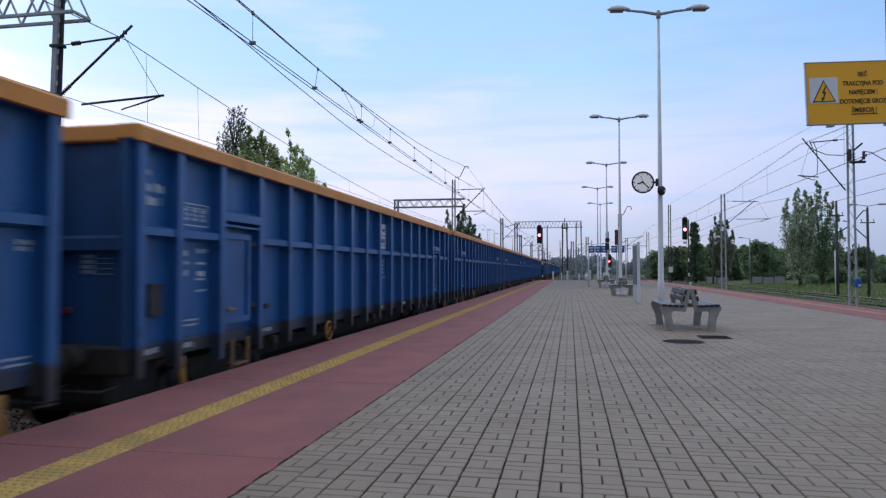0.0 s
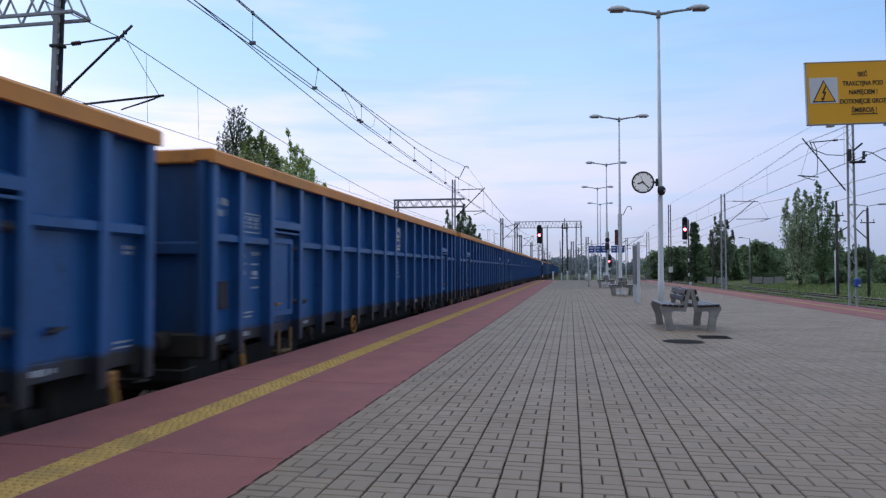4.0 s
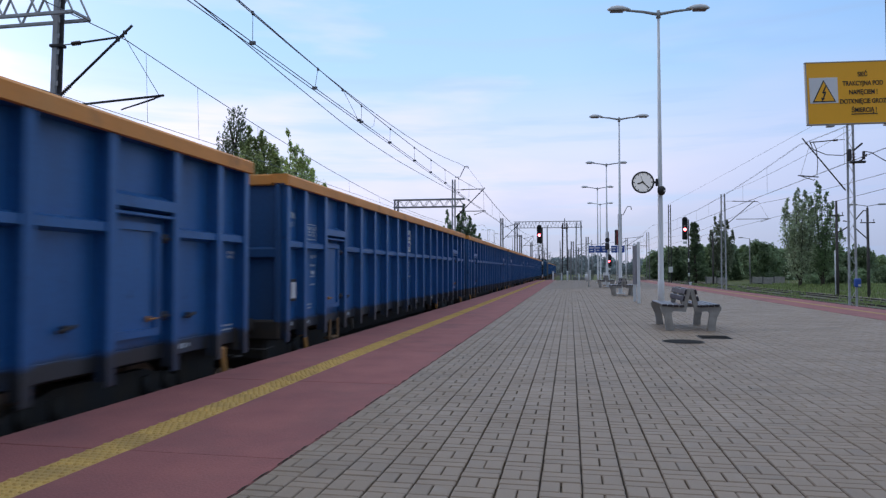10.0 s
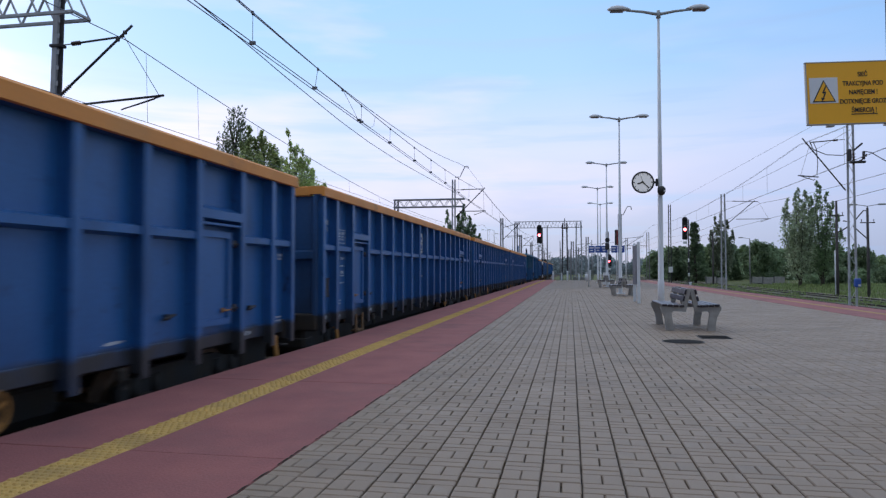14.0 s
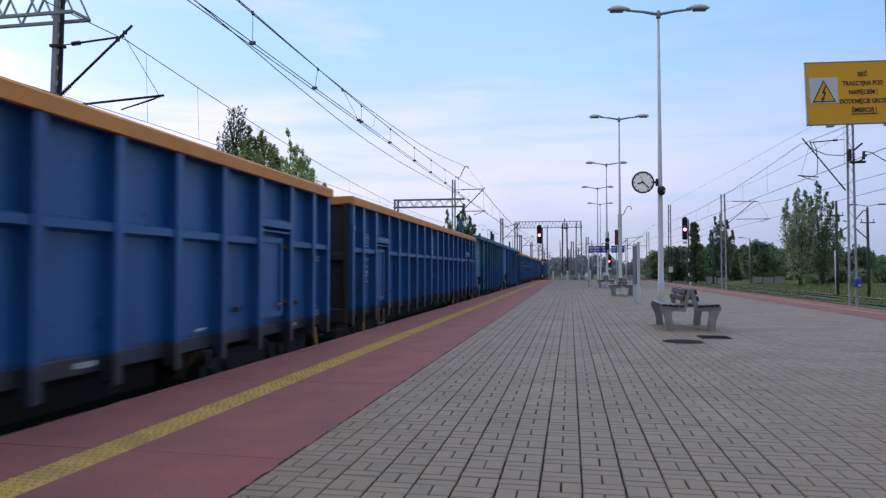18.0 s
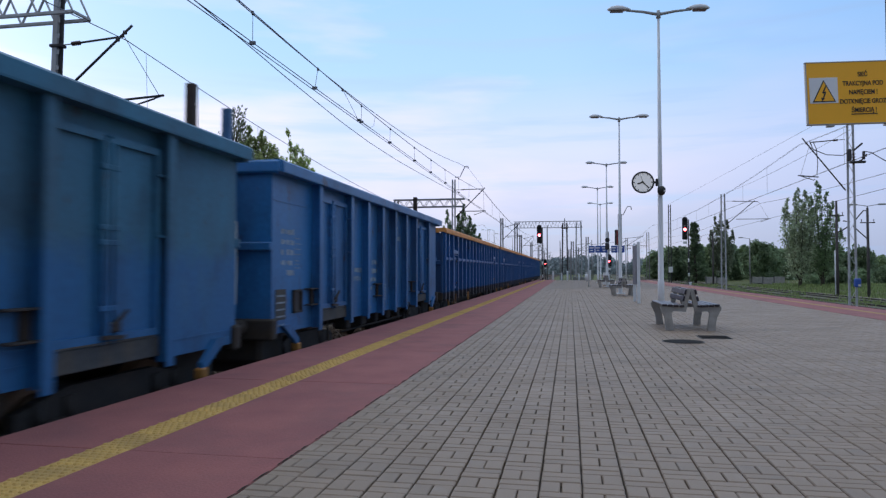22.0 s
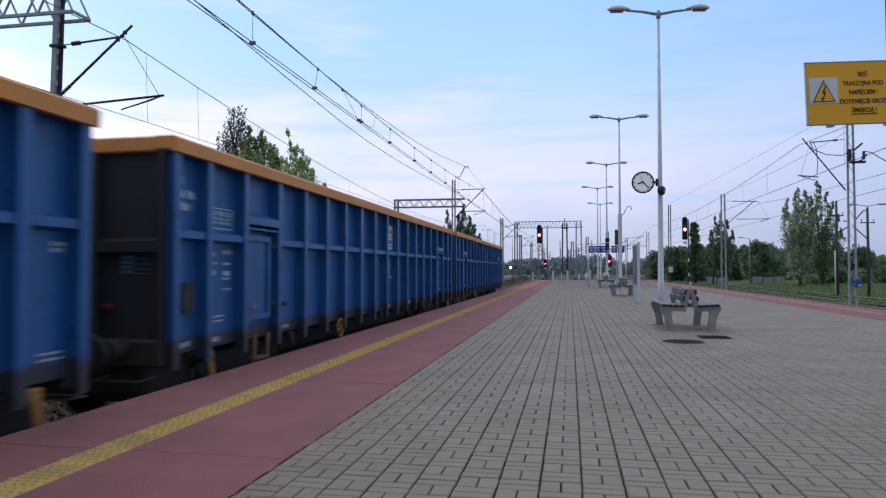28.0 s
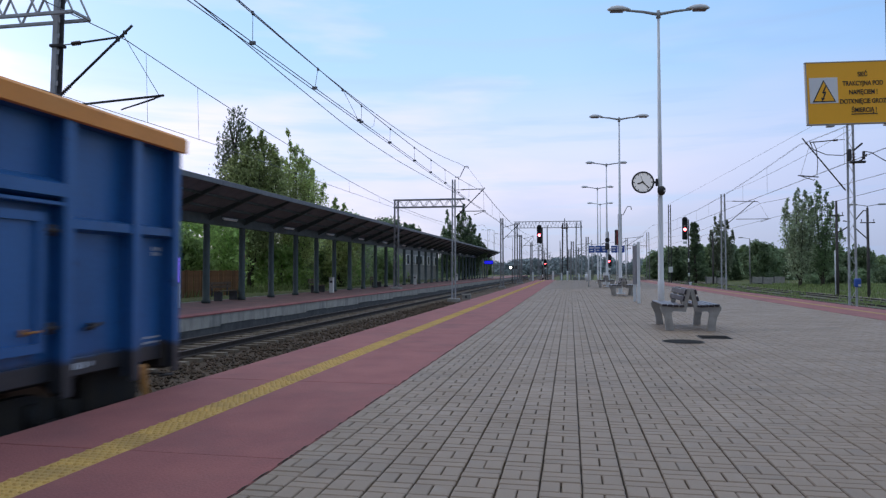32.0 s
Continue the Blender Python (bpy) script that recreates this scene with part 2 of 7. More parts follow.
CLOCKF = mat("clock_face", (0.78, 0.78, 0.80), rough=0.35, var=0.03, emit=0.22)
SIGNY = mat("sign_amber", (0.98, 0.475, 0.012), rough=0.42, var=0.05, scale=2, bump=0.02)
SIGNW = mat("sign_white", (0.74, 0.76, 0.80), rough=0.4, var=0.04)
SIGNK = mat("sign_black", (0.02, 0.018, 0.016), rough=0.5, var=0.05)
SIGNF = mat("sign_edge", (0.36, 0.36, 0.36), rough=0.4, metal=0.5, var=0.1)
SIGNB = mat("station_sign_blue", (0.02, 0.08, 0.36), rough=0.4, var=0.06)
ROOFM = mat("canopy_sheet", (0.195, 0.205, 0.23), rough=0.7, var=0.2, scale=2)
ROOFT = mat("canopy_edge_metal", (0.11, 0.125, 0.145), rough=0.5, var=0.15)
COLM = mat("canopy_column_paint", (0.055, 0.074, 0.072), rough=0.6, var=0.2, scale=3)
WOOD = mat("bench_wood", (0.13, 0.085, 0.05), rough=0.75, var=0.25, scale=6, rand=0.15)
FENCE = mat("brown_fence_wood", (0.22, 0.105, 0.04), rough=0.8, var=0.25, rand=0.2)
BARK = mat("bark", (0.075, 0.06, 0.045), rough=0.9, var=0.35, scale=5, fine=30, bump=0.6, bump_d=0.02)
def leafy(m, share=0.5, gain=1.7):
    """Lets part of the light through a leaf."""
    t = m.node_tree
    b, out = t.nodes["Principled BSDF"], t.nodes["Material Output"]
    tr = t.nodes.new("ShaderNodeBsdfTranslucent")
    up = t.nodes.new("ShaderNodeHueSaturation")
    up.inputs["Value"].default_value = gain
    t.links.new(b.inputs["Base Color"].links[0].from_socket, up.inputs["Color"])
    t.links.new(up.outputs[0], tr.inputs[0])
    mx = t.nodes.new("ShaderNodeMixShader")
    mx.inputs[0].default_value = share
    t.links.new(b.outputs[0], mx.inputs[1])
    t.links.new(tr.outputs[0], mx.inputs[2])
    t.links.new(mx.outputs[0], out.inputs[0])
    return m


LEAF = mat("leaf_green", (0.24, 0.31, 0.17), rough=0.6, var=0.3, scale=0.4, rand=0.3, bump=0, tint=(0.085, 0.13, 0.05), spec=0.3)
LEAF_L = mat("leaf_light_green", (0.235, 0.335, 0.12), rough=0.6, var=0.3, scale=0.4, rand=0.3, bump=0, tint=(0.12, 0.18, 0.05), spec=0.3)
LEAF_G = mat("leaf_grey_green", (0.29, 0.335, 0.235), rough=0.6, var=0.3, scale=0.4, rand=0.3, bump=0, tint=(0.13, 0.155, 0.09), spec=0.3)
LEAF_D = mat("leaf_dark_green", (0.195, 0.262, 0.150), rough=0.65, var=0.3, scale=0.4, rand=0.3, bump=0, spec=0.3)
LEAF_B = mat("birch_leaf", (0.15, 0.17, 0.12), rough=0.6, var=0.3, scale=0.4, rand=0.3, bump=0, spec=0.3)
LEAF_F = mat("leaf_feathery_green", (0.50, 0.56, 0.27), rough=0.6, var=0.3, scale=0.4, rand=0.35, bump=0, tint=(0.24, 0.30, 0.13), spec=0.2)
for m_ in (LEAF, LEAF_B, LEAF_F, LEAF_L, LEAF_G, LEAF_D, BLADE, FARLEAF):
    leafy(m_, 0.6, 1.6)
WALLP = mat("pale_render", (0.30, 0.30, 0.29), rough=0.9, var=0.1, scale=1)
GLASSD = mat("dark_window", (0.03, 0.035, 0.045), rough=0.1, var=0.1, bump=0)
REDLIGHT = mat("red_signal_lamp", (1.0, 0.06, 0.08), emit=14.0, var=0, bump=0)
WHITELIGHT = mat("white_signal_lamp", (1.0, 0.98, 0.92), emit=6.0, var=0, bump=0)
BLUELIGHT = mat("blue_display", (0.012, 0.012, 0.9), emit=1.0, var=0, bump=0)
PURPLELIGHT = mat("violet_display", (0.22, 0.12, 0.9), emit=1.2, var=0, bump=0)
FLUO = mat("tube_lamp", (0.75, 0.72, 0.66), rough=0.4, var=0.02, bump=0)
REDCORE = mat("red_lamp_core", (1.0, 0.55, 0.5), emit=9.0, var=0, bump=0)
STEPM = mat("ochre_step_paint", (0.20, 0.105, 0.04), rough=0.75, var=0.35, scale=8, tint=(0.07, 0.045, 0.03))
PAPER = mat("white_card", (0.66, 0.68, 0.72), rough=0.6, var=0.12, scale=6)
OPPAVE = mat("worn_red_paving", (0.235, 0.118, 0.108), rough=0.9, var=0.25, scale=1.2, fine=40, bump=0.4, tint=(0.12, 0.085, 0.08))
STRIPR = mat("red_stripe", (0.5, 0.04, 0.03), rough=0.5)


def patched(m, colour, scale, lo, hi, share, stretch=(1, 1, 1)):
    """Lays stains of another colour over a paint, with ragged edges."""
    t = m.node_tree
    hsv = next(n for n in t.nodes if n.type == "HUE_SAT")
    src = hsv.inputs["Color"].links[0].from_socket
    tc = next(n for n in t.nodes if n.type == "TEX_COORD")
    oi = t.nodes.new("ShaderNodeObjectInfo")
    mp = t.nodes.new("ShaderNodeMapping")
    mp.inputs["Scale"].default_value = stretch
    sc = t.nodes.new("ShaderNodeMath")
    sc.operation = "MULTIPLY"
    sc.inputs[1].default_value = 37.0
    t.links.new(oi.outputs["Random"], sc.inputs[0])
    cb = t.nodes.new("ShaderNodeCombineXYZ")
    t.links.new(sc.outputs[0], cb.inputs[0])
    t.links.new(cb.outputs[0], mp.inputs["Location"])
    t.links.new(tc.outputs["Object"], mp.inputs[0])
    nz = t.nodes.new("ShaderNodeTexNoise")
    nz.inputs["Scale"].default_value, nz.inputs["Detail"].default_value, nz.inputs["Roughness"].default_value = scale, 7, 0.62
    t.links.new(mp.outputs[0], nz.inputs[0])
    r = t.nodes.new("ShaderNodeMapRange")
    r.inputs["From Min"].default_value, r.inputs["From Max"].default_value = lo, hi
    r.inputs["To Max"].default_value = share
    t.links.new(nz.outputs[0], r.inputs[0])
    mx = t.nodes.new("ShaderNodeMix")
    mx.data_type = "RGBA"
    mx.inputs["B"].default_value = (*colour, 1)
    t.links.new(src, mx.inputs["A"])
    t.links.new(r.outputs[0], mx.inputs["Factor"])
    t.links.new(mx.outputs["Result"], hsv.inputs["Color"])


patched(BLUE, (0.010, 0.055, 0.16), 1.3, 0.52, 0.72, 0.6, (1, 1, 0.6))
patched(BLUE, (0.05, 0.10, 0.19), 2.2, 0.58, 0.70, 0.4, (1, 1, 0.35))
patched(BLUE, (0.010, 0.016, 0.03), 4.2, 0.63, 0.70, 0.6)
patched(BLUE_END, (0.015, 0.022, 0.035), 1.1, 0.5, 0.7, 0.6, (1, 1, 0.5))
patched(ORANGE, (0.20, 0.10, 0.045), 1.6, 0.58, 0.74, 0.6)
patched(ORANGE, (0.56, 0.29, 0.10), 0.9, 0.5, 0.7, 0.5)
for m_ in (PLAIN, TEAL):
    patched(m_, (0.012, 0.03, 0.06), 0.9, 0.52, 0.66, 0.55, (1, 1, 0.6))
    patched(m_, (0.032, 0.14, 0.25), 1.7, 0.56, 0.70, 0.45, (1, 1, 0.4))
    patched(m_, (0.055, 0.03, 0.02), 3.2, 0.62, 0.70, 0.8, (1, 1, 0.5))
patched(REDPAVE, (0.16, 0.08, 0.083), 0.8, 0.48, 0.7, 0.55)
patched(YELPAVE, (0.22, 0.16, 0.09), 1.4, 0.5, 0.7, 0.5)
patched(WALLC, (0.16, 0.165, 0.16), 1.2, 0.48, 0.68, 0.7, (1, 2.2, 0.5))
patched(SLEEPER, (0.09, 0.065, 0.045), 2.0, 0.42, 0.65, 0.7)
patched(PAVER, (0.16, 0.13, 0.108), 1.1, 0.52, 0.72, 0.5)
patched(PAVER, (0.31, 0.28, 0.25), 3.5, 0.6, 0.74, 0.4)
patched(CONC, (0.13, 0.125, 0.12), 2.0, 0.55, 0.7, 0.6)


# ---- mesh building ----
class MB:
    def __init__(self):
        self.v, self.f, self.s = [], [], []

    def add(self, vs, fs, smooth=False):
        n = len(self.v)
        self.v += [tuple(p) for p in vs]
        self.f += [tuple(i + n for i in q) for q in fs]
        self.s += [smooth] * len(fs)
        return self

    def box(self, c, s, b=0.0, m=None):
        """A box with centre c and size s; b: chamfer."""
        hx, hy, hz = s[0] / 2, s[1] / 2, s[2] / 2
        if b <= 0:
            vs = [(x, y, z) for z in (-hz, hz) for y in (-hy, hy) for x in (-hx, hx)]
            fs = [(0, 2, 3, 1), (4, 5, 7, 6), (0, 1, 5, 4), (2, 6, 7, 3), (0, 4, 6, 2), (1, 3, 7, 5)]
        else:
            b = min(b, hx * 0.9, hy * 0.9, hz * 0.9)
            vs, idx = [], {}
            for sx in (-1, 1):
                for sy in (-1, 1):
                    for sz in (-1, 1):
                        for ax in range(3):
                            p = [sx * (hx - b), sy * (hy - b), sz * (hz - b)]
                            p[ax] = (sx * hx, sy * hy, sz * hz)[ax]
                            idx[sx, sy, sz, ax] = len(vs)
                            vs.append(tuple(p))
            I, fs = idx, []
            for s1 in (-1, 1):
                fs.append([I[s1, a, c2, 0] for a, c2 in ((-1, -1), (1, -1), (1, 1), (-1, 1))][::s1])
                fs.append([I[a, s1, c2, 1] for a, c2 in ((-1, -1), (-1, 1), (1, 1), (1, -1))][::s1])
                fs.append([I[a, c2, s1, 2] for a, c2 in ((-1, -1), (1, -1), (1, 1), (-1, 1))][::s1])
                for s2 in (-1, 1):
                    w = s1 * s2
                    fs.append([I[s1, s2, -1, 0], I[s1, s2, -1, 1], I[s1, s2, 1, 1], I[s1, s2, 1, 0]][::w])
                    fs.append([I[s1, -1, s2, 0], I[s1, 1, s2, 0], I[s1, 1, s2, 2], I[s1, -1, s2, 2]][::w])
                    fs.append([I[-1, s1, s2, 1], I[-1, s1, s2, 2], I[1, s1, s2, 2], I[1, s1, s2, 1]][::w])
                    for s3 in (-1, 1):
                        fs.append([I[s1, s2, s3, 0], I[s1, s2, s3, 1], I[s1, s2, s3, 2]][::w * s3])
        if m is None:
            vs = [(x + c[0], y + c[1], z + c[2]) for x, y, z in vs]
        else:
            vs = [m @ Vector(p) + Vector(c) for p in vs]
        return self.add(vs, fs)

    def span(self, x0, x1, y0, y1, z0, z1, b=0.0):
        return self.box(((x0 + x1) / 2, (y0 + y1) / 2, (z0 + z1) / 2), (abs(x1 - x0), abs(y1 - y0), abs(z1 - z0)), b)

    def bar(self, p, q, w, h=None, b=0.0):
        p, q = Vector(p), Vector(q)
        d = q - p
        m = d.to_track_quat("Z", "Y").to_matrix()
        return self.box(tuple((p + q) / 2), (w, h or w, d.length), b, m)

    def tube(self, pts, r, n=8, caps=True):
        pts = [Vector(p) for p in pts]
        rs = r if isinstance(r, (list, tuple)) else [r] * len(pts)
        vs, fs = [], []
        for i, p in enumerate(pts):
            d = (pts[min(i + 1, len(pts) - 1)] - pts[max(i - 1, 0)]).normalized()
            a = Vector((0, 0, 1)) if abs(d.z) < 0.9 else Vector((1, 0, 0))
            u = d.cross(a).normalized()
            w = d.cross(u)
            for k in range(n):
                t = 2 * math.pi * k / n
                vs.append(p + rs[i] * (math.cos(t) * u + math.sin(t) * w))
        for i in range(len(pts) - 1):
            for k in range(n):
                fs.append((i * n + k, i * n + (k + 1) % n, (i + 1) * n + (k + 1) % n, (i + 1) * n + k))
        self.add(vs, fs, True)
        if caps:
            m = len(self.v) - len(vs)
            self.f += [tuple(m + k for k in range(n))[::-1], tuple(m + (len(pts) - 1) * n + k for k in range(n))]
            self.s += [False, False]
        return self

    def tray(self, x0, x1, rec, y0, y1, z0, z1, m):
        """A leaf in the plane of x whose middle is sunk by rec inside a border m wide."""
        s = 1 if x1 > x0 else -1
        o = [(y0, z0), (y1, z0), (y1, z1), (y0, z1)]
        i = [(y0 + m, z0 + m), (y1 - m, z0 + m), (y1 - m, z1 - m), (y0 + m, z1 - m)]
        vs = [(x0, a, b) for a, b in o] + [(x1, a, b) for a, b in o] + [(x1, a, b) for a, b in i] + [(x1 - s * rec, a, b) for a, b in i]
        fs = [(0, 3, 2, 1), (12, 13, 14, 15)]
        for k in range(4):
            n = (k + 1) % 4
            fs += [(k, n, 4 + n, 4 + k), (4 + k, 4 + n, 8 + n, 8 + k), (8 + k, 8 + n, 12 + n, 12 + k)]
        return self.add(vs, [f[::s] for f in fs])

    def ring(self, c, R, r, axis="x", n=20, k=6):
        vs, fs = [], []
        for i in range(n):
            t = 2 * math.pi * i / n
            for j in range(k):
                a = 2 * math.pi * j / k
                d = R + r * math.cos(a)
                u, w, h = d * math.cos(t), d * math.sin(t), r * math.sin(a)
                vs.append({"x": (c[0] + h, c[1] + u, c[2] + w), "y": (c[0] + u, c[1] + h, c[2] + w), "z": (c[0] + u, c[1] + w, c[2] + h)}[axis])
                fs.append((i * k + j, ((i + 1) % n) * k + j, ((i + 1) % n) * k + (j + 1) % k, i * k + (j + 1) % k))
        return self.add(vs, fs, True)

    def prism(self, pts, vec):
        n = len(pts)
        a = [Vector(p) for p in pts]
        b = [p + Vector(vec) for p in a]
        fs = [tuple(range(n))[::-1], tuple(range(n, 2 * n))] + [(i, (i + 1) % n, n + (i + 1) % n, n + i) for i in range(n)]
        return self.add(a + b, fs)

    def mesh(self, name, material):
        me = bpy.data.meshes.new(name)
        me.from_pydata(self.v, [], self.f)
        me.polygons.foreach_set("use_smooth", self.s)
        me.materials.append(material)
        return me


def part(name, mb, material, parent, label=""):
    ob = new(name, mb.mesh(name, material))
    ob.parent = parent
    if label:
        ob["label"] = label
    return ob


def thing(name, label, category, group="", kind="", at=(0, 0, 0), rz=0):
    ob = new(name)
    ob.empty_display_size = 0.2
    ob.matrix_basis = pose(*at, 0, 0, rz)
    return tagged(ob, label, category, group, kind)


def solid(name, mb, material, label, category="", group="", kind="", at=(0, 0, 0)):
    ob = new(name, mb.mesh(name, material))
    ob.matrix_basis = pose(*at)
    return tagged(ob, label, category, group, kind)


def words(name, text, size, material, parent, at, label=""):
    """Lettering as a flat mesh in the plane that faces -y."""
    cu = bpy.data.curves.new(name, "FONT")
    cu.body, cu.size, cu.align_x, cu.align_y, cu.extrude = text, size, "CENTER", "CENTER", 0.001
    cu.offset = 0.0009
    tmp = new(name, cu)
    me = bpy.data.meshes.new_from_object(tmp.evaluated_get(bpy.context.evaluated_depsgraph_get()))
    bpy.data.objects.remove(tmp)
    me.materials.clear()
    me.materials.append(material)
    ob = new(name, me)
    ob.parent = parent
    ob.matrix_basis = pose(*at, 90, 0, 0)
    if label:
        ob["label"] = label
    return ob


# ---- ground, platforms, tracks ----
EDGE_L, EDGE_R = -4.22, 9.75        # platform edges
RED_L, RED_R = -1.85, 7.65          # where the red border ends
END_Y, START_Y = 86.0, -14.0
OPP_EDGE, OPP_Z = -11.5, -0.16
TRACKS = (-5.92, -9.85, 11.45, 19.5, 16.1)

g = MB()
xs = [-3000, -300, -60, -30, -19.5, -19.2, -11.6, -11.55, -4.6, 0, 9.9, 21.5, 26, 40, 80, 300, 3000]
ysg = [-600, -60, -14, 0, 20, 40, 60, 80, 110, 160, 240, 400, 900, 4000]
gv = [(x, y, GROUND + (0.45 if x > 26 else 0.1 if x >= 21 else 0)) for y in ysg for x in xs]
nx = len(xs)
g.add(gv, [(j * nx + i, j * nx + i + 1, (j + 1) * nx + i + 1, (j + 1) * nx + i) for j in range(len(ysg) - 1) for i in range(nx - 1)])
ground = solid("ground", g, GRASS, "rough grass and bare earth round the railway", kind="structure")


def slab_body(name, x0, x1, y0, y1, top, material, label):
    return solid(name, MB().span(x0, x1, y0, y1, GROUND - 0.1, top), material, label, kind="structure")


platform = slab_body("platform", EDGE_L + 0.06, EDGE_R - 0.06, START_Y, END_Y, -0.035, JOINT, "island platform paved in grey blocks with red borders")
wallp = MB()
wallp.span(EDGE_L + 0.02, EDGE_L + 0.2, START_Y, END_Y, GROUND - 0.1, -0.09)
wallp.span(EDGE_R - 0.2, EDGE_R - 0.02, START_Y, END_Y, GROUND - 0.1, -0.09)
part("retaining_wall", wallp, CONC, platform, "weathered concrete platform face")

opp = slab_body("opposite_platform", -16.5, OPP_EDGE - 0.15, START_Y, 190.0, OPP_Z - 0.02, OPPAVE, "opposite side platform with red paving")
n_seg = 60
wl = MB()
for i in range(n_seg):
    y0 = 6 + i * 2.5
    wl.span(OPP_EDGE - 0.16, OPP_EDGE, y0 + 0.008, y0 + 2.492, -0.56 - 0.03 * (i * 7 % 3), OPP_Z - 0.05, 0.01)
part("wall_panels", wl, WALLC, opp, "pale concrete edge wall")["kind"] = "stuff"
lw = MB()
# Foot of the edge wall in a darker concrete than the panels above.
lw.span(OPP_EDGE - 0.16, OPP_EDGE - 0.03, START_Y, 190, GROUND - 0.1, -0.56)
part("wall_foot", lw, CONC_D, opp, "dark concrete wall foot")
cop = MB().span(OPP_EDGE - 0.5, OPP_EDGE + 0.03, START_Y, 190, OPP_Z - 0.05, OPP_Z, 0.01)
part("coping", cop, REDPAVE, opp, "red edge coping")
lawn_edge = MB().span(-16.62, -16.5, START_Y, 190, GROUND - 0.1, OPP_Z - 0.005)
part("rear_kerb", lawn_edge, CONC, opp, "low concrete kerb")
solid("lawn", MB().span(-23.0, -16.62, START_Y, 190, GROUND - 0.1, OPP_Z - 0.03), GRASS, "mown grass strip behind the opposite platform", kind="structure")

# ballast beds under the tracks
for nm, x0, x1, z, y1, stone, text in (("ballast_bed", -11.4, -4.3, RAIL - 0.18, 330.0, BALLAST, "grey-brown stone ballast under the rails"), ("ballast_bed", 9.9, 21.5, RAIL2 - 0.09, 330.0, WEEDY, "weed-grown ballast of the outer tracks")):
    b = MB()
    ny, nxx = 260, 22
    vv = []
    for j in range(ny + 1):
        y = START_Y + (y1 - START_Y) * (j / ny) ** 1.6
        for i in range(nxx + 1):
            x = x0 + (x1 - x0) * i / nxx
            e = 0.0 if 0 < i < nxx else -0.25
            vv.append((x, y, z + e + 0.05 * noise.noise(Vector((x * 2.2, y * 2.2, 0)))))
    b.add(vv, [(j * (nxx + 1) + i, j * (nxx + 1) + i + 1, (j + 1) * (nxx + 1) + i + 1, (j + 1) * (nxx + 1) + i) for j in range(ny) for i in range(nxx)])
    solid(nm, b, stone, text, kind="structure")

sp_ = MB()
vv = []
for j in range(121):
    y = 10 + 2.2 * j
    for i in range(5):
        vv.append((21.2 + 0.32 * i + 0.25 * noise.noise(Vector((y * 0.15, 3.0, 0))), y, RAIL2 - 0.10 - 0.05 * abs(i - 2) + 0.06 * noise.noise(Vector((i * 0.6, y * 0.5, 7)))))
sp_.add(vv, [(j * 5 + i, j * 5 + i + 1, j * 5 + i + 6, j * 5 + i + 5) for j in range(120) for i in range(4)])
solid("gravel_path", sp_, SAND, "pale sandy gravel strip beside the outer track", kind="structure")
trough = thing("cable_trough", "low pale concrete cable trough beside the weedy track", "cable trough", at=(14.3, 0, RAIL2 - 0.14))
lid_me = MB().box((0, 0, 0.06), (0.24, 0.98, 0.12), 0.01).mesh("trough_lid", SLEEPER)
for j in range(60):
    o = new("trough_lid", lid_me)
    o.parent = trough
    o.location = (0.01 * ((j * 7) % 3 - 1), 24.0 + j, 0.008 * ((j * 5) % 3 - 1))

# loose stones of the ballast near the platform
rng = random.Random(4)
st = MB()
ico = [(0, 0, 1), (0.9, 0, 0.25), (0.28, 0.85, 0.3), (-0.72, 0.52, 0.2), (-0.7, -0.55, 0.28), (0.3, -0.86, 0.22), (0, 0, -0.7)]
icof = [(0, 1, 2), (0, 2, 3), (0, 3, 4), (0, 4, 5), (0, 5, 1), (6, 2, 1), (6, 3, 2), (6, 4, 3), (6, 5, 4), (6, 1, 5)]
for i in range(9000):
    y = 5.0 + 40 * rng.random() ** 1.7
    x = rng.uniform(-8.5, -4.45) if i % 6 else rng.uniform(-11.3, -8.5)
    s = rng.uniform(0.022, 0.055) * (1 + 0.02 * y)
    a = rng.uniform(0, 6.28)
    ca, sa = math.cos(a), math.sin(a)
    q = [rng.uniform(0.7, 1.25) for _ in range(3)]
    zz = RAIL - 0.17 + 0.05 * noise.noise(Vector((x * 2.2, y * 2.2, 0))) + rng.uniform(0, 0.03)
    st.add([(x + s * q[0] * (px_ * ca - py_ * sa), y + s * q[1] * (px_ * sa + py_ * ca), zz + s * 0.8 * q[2] * pz_) for px_, py_, pz_ in ico], icof)
solid("ballast_stones", st, BALLAST, "loose crushed stones lying on the ballast", "ballast", kind="stuff")


